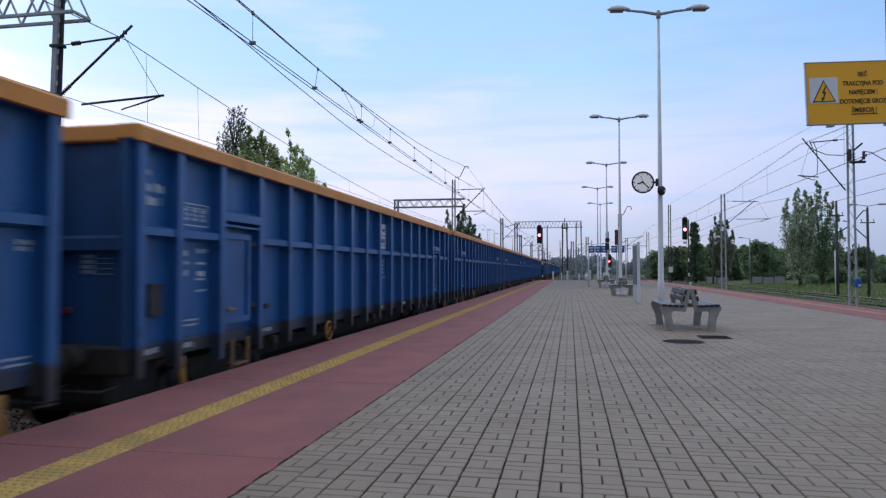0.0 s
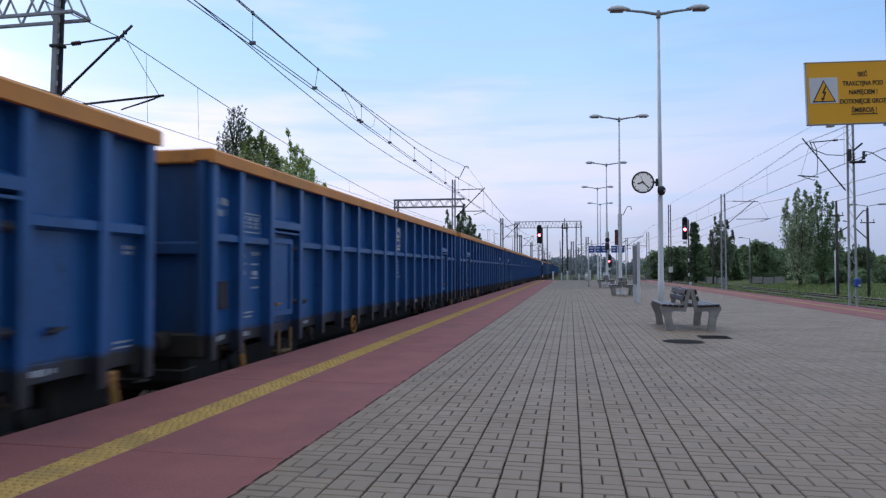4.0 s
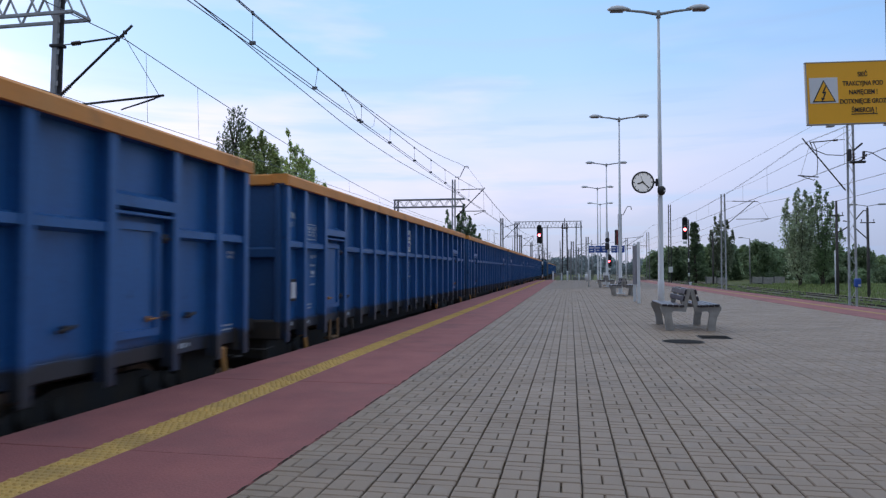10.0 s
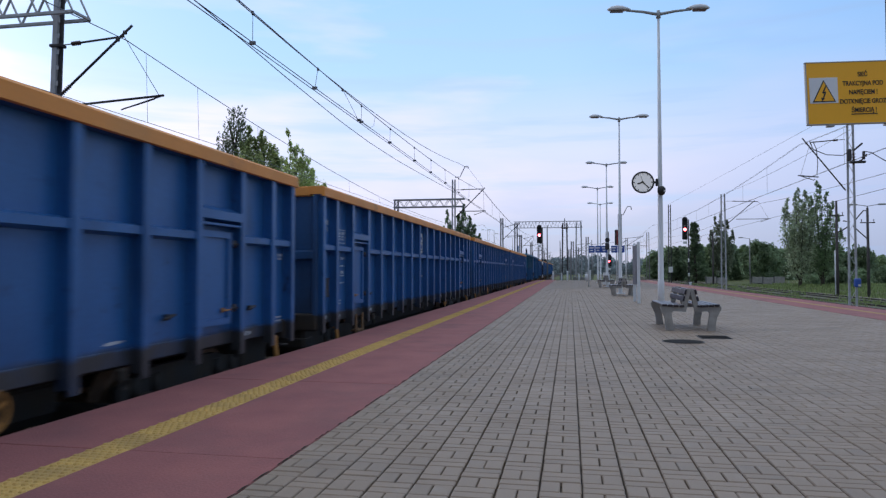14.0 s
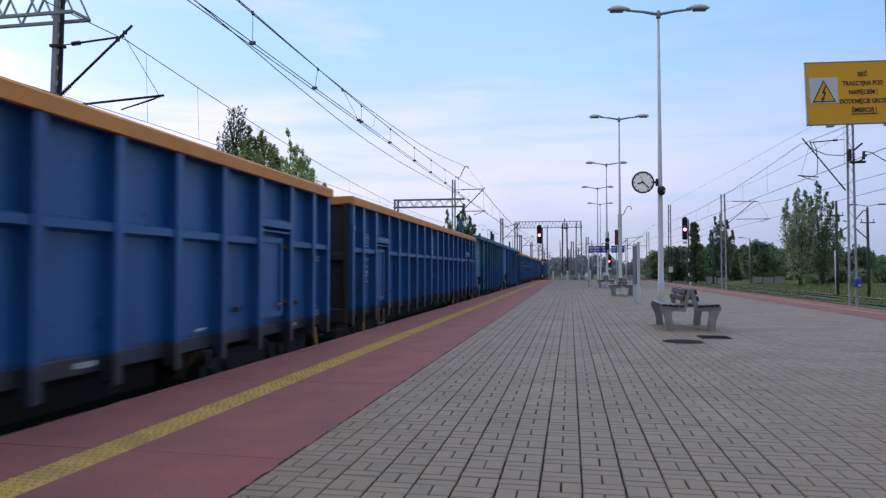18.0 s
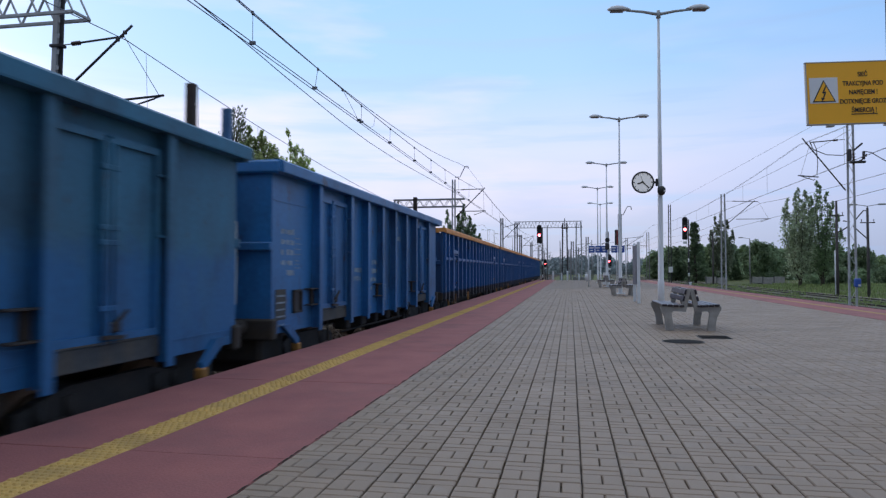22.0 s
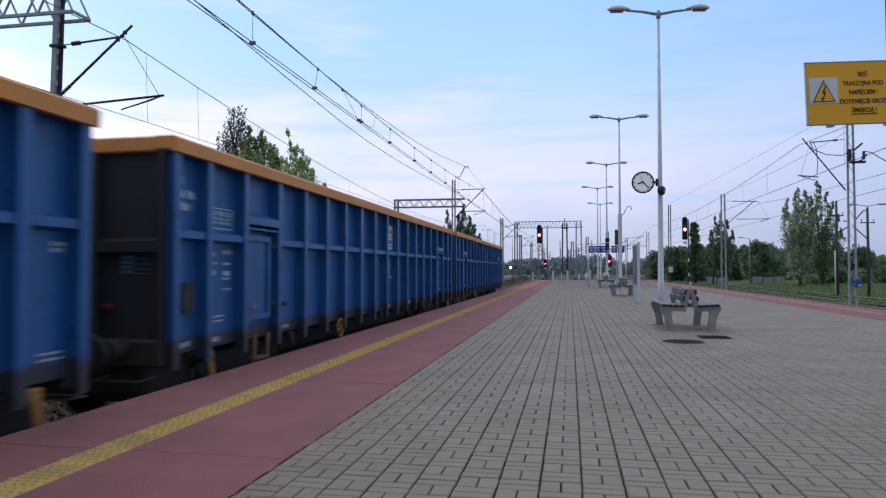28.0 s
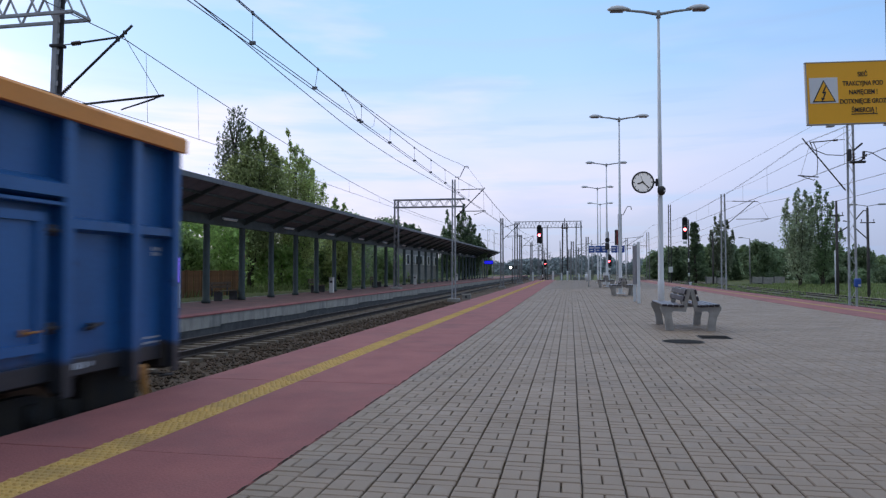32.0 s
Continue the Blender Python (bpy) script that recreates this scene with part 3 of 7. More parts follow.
def track(x, y0, y1, first, label, top=RAIL2):
    tr = thing("railway_track", label, "track", "tracks", "structure", at=(x, 0, top))
    for sx in (-0.755, 0.755):
        r = MB()
        prof = [(-0.07, -0.16), (0.07, -0.16), (0.07, -0.148), (0.012, -0.12), (0.012, -0.045), (0.036, -0.035), (0.036, -0.006), (-0.036, -0.006), (-0.036, -0.035), (-0.012, -0.045), (-0.012, -0.12), (-0.07, -0.148)]
        r.prism([(sx + a, y0, b) for a, b in prof][::-1], (0, y1 - y0, 0))
        rail = part("rail", r, RAILM, tr)
        part("rail_head", MB().span(sx - 0.034, sx + 0.034, y0, y1, -0.006, 0.0), RAILT, rail, "bright worn rail head")
    sl = MB().add([(-1.25, -0.13, -0.33), (1.25, -0.13, -0.33), (1.25, 0.13, -0.33), (-1.25, 0.13, -0.33), (-1.25, -0.1, -0.16), (1.25, -0.1, -0.16), (1.25, 0.1, -0.16), (-1.25, 0.1, -0.16)],
                  [(0, 3, 2, 1), (4, 5, 6, 7), (0, 1, 5, 4), (1, 2, 6, 5), (2, 3, 7, 6), (3, 0, 4, 7)])
    me = sl.mesh("sleeper", SLEEPER)
    k = 0
    y = first
    while y < y1 and k < 210:
        s = new("sleeper", me)
        s.parent = tr
        s.location = (rng.uniform(-0.02, 0.02), y, 0)
        y += 0.6
        k += 1
    return tr


track(TRACKS[0], -30, 420, 3.0, "near railway track on concrete sleepers", RAIL)
track(TRACKS[1], -30, 420, 10.0, "second railway track on concrete sleepers beside the opposite platform")
track(TRACKS[2], -30, 420, 18.0, "weedy railway track beside the platform")
track(TRACKS[3], -30, 420, 24.0, "weedy outer railway track in grass")
track(TRACKS[4], -30, 420, 24.0, "overgrown railway track between the outer tracks")

# ---- paving ----
# red border slabs along both edges, with a yellow tactile line between
YL0, YL1 = -3.31, -3.03
YR0, YR1 = 8.62, 8.90
slab_len = 3.0
meshes = {}
for key, x0, x1 in (("l_out", EDGE_L, YL0), ("l_in", YL1, RED_L), ("r_in", RED_R, YR0), ("r_out", YR1, EDGE_R)):
    meshes[key] = MB().span(x0 + 0.003, x1 - 0.003, 0.004, slab_len - 0.004, -0.09, 0.0, 0.006).mesh("red_slab", REDPAVE)
y = 4.27 - 6 * slab_len
while y < END_Y:
    for key in ("l_out", "l_in", "r_in", "r_out"):
        s = new("red_slab", meshes[key])
        s.parent = platform
        s.location = (0, y + (0 if key[0] == "l" else 1.3), rng.uniform(-0.003, 0.0))
    y += slab_len
tile = MB()
tile.span(0.0, 0.28, 0.002, 0.418, -0.09, -0.003)
for i in range(7):
    for j in range(5 if i % 2 else 4):
        cx, cy = (0.02 if i % 2 else 0.05) + 0.06 * j, 0.03 + 0.06 * i
        ring_ = [(cx + r_ * math.cos(k * math.pi / 3), cy + r_ * math.sin(k * math.pi / 3), z_) for r_, z_ in ((0.026, -0.003), (0.017, 0.006)) for k in range(6)]
        tile.add(ring_, [(6, 7, 8, 9, 10, 11)] + [(k, (k + 1) % 6, 6 + (k + 1) % 6, 6 + k) for k in range(6)])
tile_me = tile.mesh("tactile_tile", YELPAVE)
plain_tile = MB().span(0.0, 0.28, 0.003, 5.997, -0.09, 0.0).span(0.07, 0.21, 0.003, 5.997, 0.0, 0.003).mesh("yellow_line", YELFADE)
y = 2.2
while y < END_Y:
    s = new("tactile_tile", tile_me)
    s.parent = platform
    s.location = (YL0, y, 0)
    y += 0.42
back_line = new("yellow_line", MB().span(YL0, YL1, START_Y, 2.197, -0.09, 0.002).mesh("yellow_line", YELPAVE))
back_line.parent = platform
y = START_Y
while y < END_Y - 6:
    s = new("yellow_line", plain_tile)
    s.parent = platform
    s.location = (YR0, y, 0)
    y += 6.0

rm = random.Random(12)
moss = MB()
for x_ in (RED_L, RED_R):
    y = 2.0
    while y < 60.0:
        d_, w_ = rm.uniform(0.05, 0.22), rm.uniform(0.002, 0.009)
        if rm.random() < 0.6:
            moss.add([(x_ - w_, y, 0.002), (x_ + w_ * 0.6, y + 0.01, 0.002), (x_ + w_, y + d_, 0.002), (x_ - w_ * 0.7, y + d_ * 0.9, 0.002), (x_, y + d_ * 0.5, 0.009)],
                     [(0, 1, 4), (1, 2, 4), (2, 3, 4), (3, 0, 4)])
        y += d_
part("moss_joint", moss, MOSS, platform, "dark moss in the joint of the paving")["kind"] = "stuff"

# grey block paving: columns of paired blocks, every other pair turned
CW, PER = 0.2425, 0.375
X_LINE, Y_JOINT = 0.06, 4.30       # a column line and the start of a lengthwise pair left of it


def block_boxes(col):
    x0 = X_LINE + col * CW
    shift = 0.0 if col % 2 else PER * 0.5
    return x0, Y_JOINT + shift


def block(mb, x0, x1, y0, y1, dz, tilt):
    b = 0.006
    vs = [(x0, y0, -0.03), (x1, y0, -0.03), (x1, y1, -0.03), (x0, y1, -0.03),
          (x0, y0, dz - b), (x1, y0, dz - b + tilt), (x1, y1, dz - b + tilt), (x0, y1, dz - b),
          (x0 + b, y0 + b, dz), (x1 - b, y0 + b, dz + tilt), (x1 - b, y1 - b, dz + tilt), (x0 + b, y1 - b, dz)]
    fs = [(8, 9, 10, 11)] + [(i, (i + 1) % 4, 4 + (i + 1) % 4, 4 + i) for i in range(4)] + [(4 + i, 4 + (i + 1) % 4, 8 + (i + 1) % 4, 8 + i) for i in range(4)]
    mb.add(vs, fs)


JW, JT = 0.0052, 0.0040            # half widths of the wide column joints and the tight cross joints
long_me = MB()
block(long_me, 0, CW / 2 - JW - JT, 0, PER / 2 - 2 * JT, 0, 0)
long_me = long_me.mesh("paving_block", PAVER)
cross_me = MB()
block(cross_me, 0, CW - 2 * JW, 0, PER / 4 - 2 * JT, 0, 0)
cross_me = cross_me.mesh("paving_block", PAVER)
bulk = MB()
col0, col1 = int(math.floor((RED_L - X_LINE) / CW)), int(math.ceil((RED_R - X_LINE) / CW))
near_blocks = []
for col in range(col0, col1):
    x0, ys0 = block_boxes(col)
    xa, xb = max(x0 + JW, RED_L + 0.004), min(x0 + CW - JW, RED_R - 0.004)
    if xb - xa < 0.02:
        continue
    whole = xb - xa > CW - 2 * JW - 0.001
    r = int((START_Y - ys0) / PER) + 1
    while True:
        y = ys0 + r * PER
        if y > END_Y - 0.3:
            break
        r += 1
        picked = whole and -4 <= col < 8 and 3.2 < y < 5.4
        xm = x0 + CW / 2
        boxes = []
        if xm - JT > xa + 0.01:
            boxes.append((0, xa, min(xm - JT, xb), y + JT, y + PER / 2 - JT))
        if xb > xm + JT + 0.01:
            boxes.append((0, max(xm + JT, xa), xb, y + JT, y + PER / 2 - JT))
        boxes.append((1, xa, xb, y + PER / 2 + JT, y + PER * 0.75 - JT))
        boxes.append((1, xa, xb, y + PER * 0.75 + JT, y + PER - JT))
        for kind_, a, b, c, d in boxes:
            dz = rng.uniform(-0.004, 0.0)
            jx = rng.uniform(-0.002, 0.002)
            a, b = a + jx, b + jx
            if picked:
                near_blocks.append((kind_, a, c, dz))
            elif 2.4 < y < 46:
                block(bulk, a, b, c, d, dz, rng.uniform(-0.0015, 0.0015))
            else:
                bulk.add([(a, c, dz), (b, c, dz), (b, d, dz), (a, d, dz)], [(0, 1, 2, 3)])
b_ob = part("paving_blocks", bulk, PAVER, platform, "grey concrete paving blocks in basket pattern")
b_ob["kind"] = "stuff"


def near_paving():
    for kind_, a, c, dz in near_blocks:
        s = new("paving_block", cross_me if kind_ else long_me)
        s.parent = platform
        s.location = (a, c, dz)


far_wall = MB().span(RED_L, RED_R, END_Y - 0.05, END_Y + 0.15, GROUND, 0.0)
part("end_kerb", far_wall, CONC, platform)
# two drain covers
gt = thing("drain_grating", "dark rectangular iron grating set in the paving", "drain grating", "drain covers", at=(2.62, 13.35, 0))
part("frame_ring", MB().span(-0.28, 0.28, -0.26, 0.26, -0.02, 0.006), CONC_D, gt)
for k in range(9):
    part("grate_bar", MB().span(-0.25, 0.25, -0.235 + 0.054 * k, -0.2 + 0.054 * k, 0.006, 0.016), IRON, gt)
for cx, cy, rx, ry in ((1.93, 12.45, 0.36, 0.24),):
    d = thing("manhole_cover", "dark round iron cover set in the paving", "manhole cover", "drain covers", at=(cx, cy, 0))
    n = 24
    vs = [(rx * math.cos(6.2832 * i / n), ry * 1.3 * math.sin(6.2832 * i / n), 0.004) for i in range(n)]
    part("frame_ring", MB().prism(vs, (0, 0, 0.004)), CONC_D, d)
    part("lid", MB().prism([(x * 0.92, y * 0.92, 0.0085) for x, y, z in vs], (0, 0, 0.004)), IRON, d, "worn dark iron lid")


# ---- wagons ----
LEN_O, PITCH_O = 18.42, 19.607
LEN_P, PITCH_P = 13.22, 14.363
SPEED = 9.40
FRONT0 = 6.24            # front of the second wagon at the start
WHEEL_R = 0.46
wheelsets = []


def wheelset(parent, y):
    ws = MB()
    ws.tube([(-1.0, 0, 0), (1.0, 0, 0)], 0.085, 12)
    for s in (-1, 1):
        ws.tube([(s * 0.70, 0, 0), (s * 0.715, 0, 0), (s * 0.72, 0, 0), (s * 0.845, 0, 0)], [0.49, 0.49, WHEEL_R, WHEEL_R - 0.01], 28)
        ws.tube([(s * 0.846, 0, 0), (s * 0.87, 0, 0)], [0.36, 0.30], 20)
        for k in range(2):
            a = k * math.pi
            ws.box((s * 0.88, 0.2 * math.cos(a), 0.2 * math.sin(a)), (0.012, 0.09, 0.05))
    ob = part("wheelset", ws, STEELW, parent)
    ob.location = (0, y, 0)
    wheelsets.append(ob)
    return ob


def bogie(parent, y, steel=None):
    b = MB()
    for s in (-1, 1):
        x = s * 1.02
        b.prism([(x - 0.05, y - 1.35, 0.48), (x - 0.05, y - 0.6, 0.30), (x - 0.05, y + 0.6, 0.30), (x - 0.05, y + 1.35, 0.48), (x - 0.05, y + 1.35, 0.70), (x - 0.05, y + 0.7, 0.86), (x - 0.05, y - 0.7, 0.86), (x - 0.05, y - 1.35, 0.70)], (0.1, 0, 0))
        for yy in (-0.9, 0.9):
            b.box((x + s * 0.06, y + yy, 0.46), (0.16, 0.26, 0.26), 0.03)
            for k in (-0.2, 0.2):
                b.tube([(x + s * 0.04, y + yy + k, 0.56), (x + s * 0.04, y + yy + k, 0.78)], 0.07, 10)
    b.box((0, y, 0.62), (2.1, 0.5, 0.26), 0.04)
    for yy in (-1.42, 1.42):
        b.box((0, y + yy, 0.42), (2.2, 0.12, 0.26), 0.03)
        b.box((0, y + yy * 0.35, 0.36), (1.4, 0.16, 0.2), 0.03)
    bo = part("bogie", b, steel or UNDER, parent, "grimy cast steel bogie")
    bo.location = (0, 0, 0)
    for yy in (-0.9, 0.9):
        w = wheelset(bo, y + yy)
        w.location = (0, y + yy, WHEEL_R)
    return bo


def buffers_and_hook(parent, L):
    for y, s in ((0.0, -1), (L, 1)):
        for x in (-0.875, 0.875):
            b = MB()
            b.tube([(x, y - s * 0.1, 1.03), (x, y + s * 0.25, 1.03)], [0.13, 0.12], 14)
            b.tube([(x, y + s * 0.25, 1.03), (x, y + s * 0.50, 1.03)], 0.085, 14)
            b.tube([(x, y + s * 0.50, 1.03), (x, y + s * 0.535, 1.03), (x, y + s * 0.55, 1.03)], [0.225, 0.225, 0.19], 18)
            part("buffer", b, UNDER, parent, "greasy round steel buffer")
        part("draw_gear", MB().box((0, y - s * 0.62, 0.70), (2.2, 0.9, 0.5), 0.06), UNDER, parent, "dark draw gear behind the headstock")
        h = MB()
        h.bar((0, y, 1.0), (0, y + s * 0.42, 1.0), 0.09, 0.12, 0.02)
        h.ring((0, y + s * 0.46, 0.97), 0.09, 0.03, "y", 12, 6)
        part("coupling_hook", h, UNDER, parent)
        hose = MB()
        pts = [(0.45, y + s * 0.02, 0.92), (0.46, y + s * 0.2, 0.66), (0.42, y + s * 0.36, 0.60), (0.36, y + s * 0.5, 0.74)]
        hose.tube(pts, 0.028, 8)
        part("brake_hose", hose, BLACK, parent)


def bars(parent, name, rows, x, label="", material=None, thick=0.003):
    """Rows of unreadable stencil bars on the near side: (y0, y1, z0, z1)."""
    m = MB()
    r = random.Random(int(1000 * sum(sum(q) for q in rows)))
    for y0, y1, z0, z1 in rows:
        h = z1 - z0
        a = y0
        while a < y1 - 0.012:
            b = min(y1, a + h * r.uniform(0.45, 1.1))
            m.span(x, x + thick, a, b, z0 + r.choice((0, 0, 0.15)) * h, z1 - r.choice((0, 0, 0.15)) * h)
            a = b + h * r.choice((0.16, 0.2, 0.3, 0.7))
    ob = part(name, m, material or WHITEM, parent, label)
    ob["kind"] = "stuff"
    return ob


def orange_wagon():
    w = thing("open_wagon", "blue ribbed steel open wagon with an orange top rim", "wagon", "wagons of the passing train")
    L = LEN_O
    top, rim0 = 3.46, 3.285
    PX = 1.35                   # outer face of the side sheets
    bay = (L - 5.84) / 12
    st = [0.12, 0.84, 1.81, 2.92] + [2.92 + bay * i for i in range(1, 12)] + [L - 2.92, L - 1.81, L - 0.84, L - 0.12]
    door_bays = (2, len(st) - 4)
    for side in (1, -1):
        for i in range(len(st) - 1):
            y0, y1 = st[i], st[i + 1]
            p = MB().span(side * (PX - 0.012), side * PX, y0, y1, 0.97, rim0)
            part("side_panel", p, BLUE, w)
            if i in door_bays:
                h = MB()
                h.prism([(side * PX, y0 + 0.05, 2.55), (side * (PX + 0.165), y0 + 0.05, 2.58), (side * (PX + 0.165), y0 + 0.05, 2.69), (side * PX, y0 + 0.05, 2.76)][::side], (0, y1 - y0 - 0.1, 0))
                h.span(side * PX, side * (PX + 0.15), y0 + 0.05, y1 - 0.05, 2.50, 2.535, 0.006)
                part("door_header", h, BLUE, w)
                d = MB().tray(side * PX, side * (PX + 0.10), 0.035, y0 + 0.12, y1 - 0.22, 1.22, 2.43, 0.08)
                door = part("door", d, BLUE, w)
                hd = MB()
                yl = y0 + 0.26 if i < 9 else y1 - 0.46
                hd.bar((side * (PX + 0.115), yl, 1.40), (side * (PX + 0.115), yl + 0.18, 1.405), 0.028, 0.02, 0.006)
                hd.box((side * (PX + 0.10), yl + 0.02, 1.405), (0.04, 0.05, 0.06), 0.01)
                part("door_latch", hd, YELLOWP, door, "orange-yellow latch handle")
                for z in (1.42, 2.28):
                    hg = MB()
                    hg.tube([(side * (PX + 0.10), y1 - 0.15, z - 0.05), (side * (PX + 0.10), y1 - 0.15, z + 0.05)], 0.028, 8)
                    hg.box((side * (PX + 0.09), y1 - 0.13, z), (0.05, 0.16, 0.03), 0.008)
                    part("hinge", hg, MASTD, door, "dark door hinge")
            else:
                m = MB()
                m.prism([(side * PX, y0 + 0.035, 2.28), (side * (PX + 0.135), y0 + 0.035, 2.31), (side * (PX + 0.135), y0 + 0.035, 2.395), (side * PX, y0 + 0.035, 2.43)][::side], (0, y1 - y0 - 0.07, 0))
                part("mid_rail", m, BLUE, w)
        for i, y in enumerate(st):
            s = MB()
            hw = 0.062
            s.span(side * PX, side * (PX + 0.127), y - 0.034, y + 0.034, 0.84, rim0)
            s.span(side * (PX + 0.125), side * (PX + 0.165), y - hw, y + hw, 0.79, rim0, 0.008)
            part("stake", s, BLUE, w)
        sill = MB()
        sill.span(side * (PX - 0.1), side * (PX + 0.022), 0.05, L - 0.05, 0.94, 1.11, 0.008)
        part("sill", sill, BLUE, w, "dark grey dirty sill")
        # fittings
        if side == 1:
            s = MB()
            for y in (2.18, 2.62):
                s.box((PX + 0.10, y, 0.72), (0.03, 0.085, 0.56), 0.008)
            for z, d in ((0.65, 0.16), (0.46, 0.16)):
                s.box((PX + 0.06, 2.40, z), (d, 0.42, 0.045), 0.008)
            part("step", s, STEPM, w, "ochre-painted worn step ladder")
            for y in (3.34, L - 3.40, L - 1.36):
                s = MB()
                s.box((PX + 0.035, y, 1.39), (0.06, 0.05, 0.07), 0.01)
                s.tube([(PX + 0.05, y - 0.10, 1.37), (PX + 0.07, y, 1.39), (PX + 0.05, y + 0.13, 1.41)], 0.018, 6)
                part("lashing_eye", s, MASTD, w, "dark lashing eye")
            for y in (5.9,):
                bw = MB()
                bw.ring((PX + 0.10, y, 0.80), 0.165, 0.02, "x", 22, 8)
                for a in range(4):
                    t = a * math.pi / 2 + 0.5
                    bw.bar((PX + 0.10, y, 0.80), (PX + 0.10, y + 0.165 * math.cos(t), 0.80 + 0.165 * math.sin(t)), 0.028, 0.02)
                wheel = part("brake_wheel", bw, YELLOWP, w, "yellow spoked hand brake wheel")
                part("wheel_shaft", MB().tube([(PX - 0.5, y, 0.80), (PX + 0.08, y, 0.80)], 0.028, 10), UNDER, wheel, "dark wheel shaft")
            for y in (0.98, L - 0.62):
                lv = MB()
                lv.box((PX + 0.05, y + 0.02, 0.86), (0.09, 0.15, 0.12), 0.02)
                lv.bar((PX + 0.08, y, 0.86), (PX + 0.10, y + 0.05, 0.56), 0.05, 0.085, 0.014)
                lv.box((PX + 0.10, y + 0.02, 0.555), (0.06, 0.18, 0.06), 0.02)
                part("changeover_lever", lv, YELLOWP, w, "orange-yellow brake lever")
            for y in (3.6, 9.0, 12.4, L - 4.2):
                hk = MB()
                hk.box((PX + 0.04, y, 0.86), (0.10, 0.10, 0.12), 0.02)
                hk.ring((PX + 0.08, y, 0.76), 0.06, 0.014, "x", 12, 5)
                part("rope_eye", hk, UNDER, w)
            bk = MB()
            bk.span(PX + 0.001, PX + 0.05, 0.42, 0.66, 1.42, 1.78, 0.01)
            bk.span(PX + 0.05, PX + 0.062, 0.42, 0.66, 1.42, 1.45).span(PX + 0.05, PX + 0.062, 0.42, 0.66, 1.75, 1.78)
            part("document_holder", bk, MASTD, w, "dark grey wire document holder")
            bars(w, "stencil", [(0.30, 0.47, 2.97, 3.05), (0.28, 0.72, 2.80, 2.90), (0.28, 0.68, 2.65, 2.75)], PX + 0.001)
            bars(w, "load_table", [(1.14 + 0.19 * q, 1.26 + 0.19 * q, 2.645 - 0.055 * k, 2.685 - 0.055 * k) for q in range(3) for k in range(3)], PX + 0.001)
            part("load_table_frame", MB().span(PX + 0.001, PX + 0.004, 1.10, 1.70, 2.735, 2.75).span(PX + 0.001, PX + 0.004, 1.10, 1.70, 2.47, 2.487).span(PX + 0.001, PX + 0.004, 1.10, 1.115, 2.487, 2.735).span(PX + 0.001, PX + 0.004, 1.685, 1.70, 2.487, 2.735).span(PX + 0.001, PX + 0.004, 1.115, 1.685, 2.692, 2.702), WHITEM, w)
            bars(w, "stencil", [(1.08, 1.26, 2.10, 2.18), (1.08, 1.24, 1.86, 1.94), (1.10, 1.26, 2.0, 2.04), (1.45, 1.7, 2.14, 2.2), (1.42, 1.66, 2.0, 2.03), (1.42, 1.66, 1.80, 1.83), (1.45, 1.62, 1.85, 1.93), (1.42, 1.66, 1.66, 1.69), (1.05, 1.5, 1.31, 1.335), (1.05, 1.46, 1.25, 1.275)], PX + 0.001)
            bars(w, "sill_stencil", [(0.35, 0.62, 1.0, 1.07), (1.1, 1.35, 0.99, 1.06), (3.25, 3.55, 1.0, 1.06), (7.2, 7.45, 1.0, 1.05), (9.5, 9.9, 1.0, 1.06), (11.9, 12.2, 1.0, 1.06), (L - 1.6, L - 1.3, 1.0, 1.06)], PX + 0.023)
            bars(w, "end_stencil", [(L - 0.36, L - 0.18, 2.145, 2.19), (L - 0.36, L - 0.2, 2.09, 2.13), (L - 0.50, L - 0.2, 1.175, 1.20), (L - 0.50, L - 0.2, 1.12, 1.145)], PX + 0.001)
            part("chalk_smear", MB().prism([(PX + 0.001, L - 4.44, 1.175), (PX + 0.001, L - 4.36, 1.165), (PX + 0.001, L - 4.18, 1.175), (PX + 0.001, L - 4.10, 1.195), (PX + 0.001, L - 4.24, 1.205), (PX + 0.001, L - 4.38, 1.198)], (0.002, 0, 0)), WHITEM, w, "white paint smear")
            y = st[9] + 0.13
            pl = MB().span(PX + 0.002, PX + 0.012, y, y + 0.86, 2.46, 3.07, 0.003)
            plate = part("owner_plate", pl, PLATEW, w, "white owner plate with coloured shapes")
            X0, X1 = PX + 0.012, PX + 0.015
            sh = MB()
            for k in range(5):
                sh.span(X0, X1, y + 0.05 + 0.082 * k, y + 0.112 + 0.082 * k, 2.87, 2.98)
            part("plate_shape", sh, PLATEO, plate, "row of orange-red shapes")["kind"] = "stuff"
            sh = MB()
            for k in range(8):
                sh.span(X0, X1, y + 0.05 + 0.094 * k, y + 0.118 + 0.094 * k, 2.60, 2.705)
            for k in range(3):
                sh.span(X0, X1, y + 0.55 + 0.075 * k, y + 0.608 + 0.075 * k, 2.875, 2.95)
            part("plate_shape", sh, PLATEB, plate, "rows of blue shapes")["kind"] = "stuff"
            part("plate_line", MB().span(X0, X1, y + 0.005, y + 0.85, 2.77, 2.79).span(X0, X1, y + 0.005, y + 0.85, 2.535, 2.55), SIGNK, plate)
            bars(w, "stencil_block", [(y - 0.02, y + (0.70, 0.66, 0.64, 0.66)[k], 2.13 - 0.095 * k, 2.175 - 0.095 * k) for k in range(4)] + [(y - 0.02, y + 0.88, 1.73, 1.775)], PX + 0.001)
    # orange rim: hollow section round the top
    rim = MB()
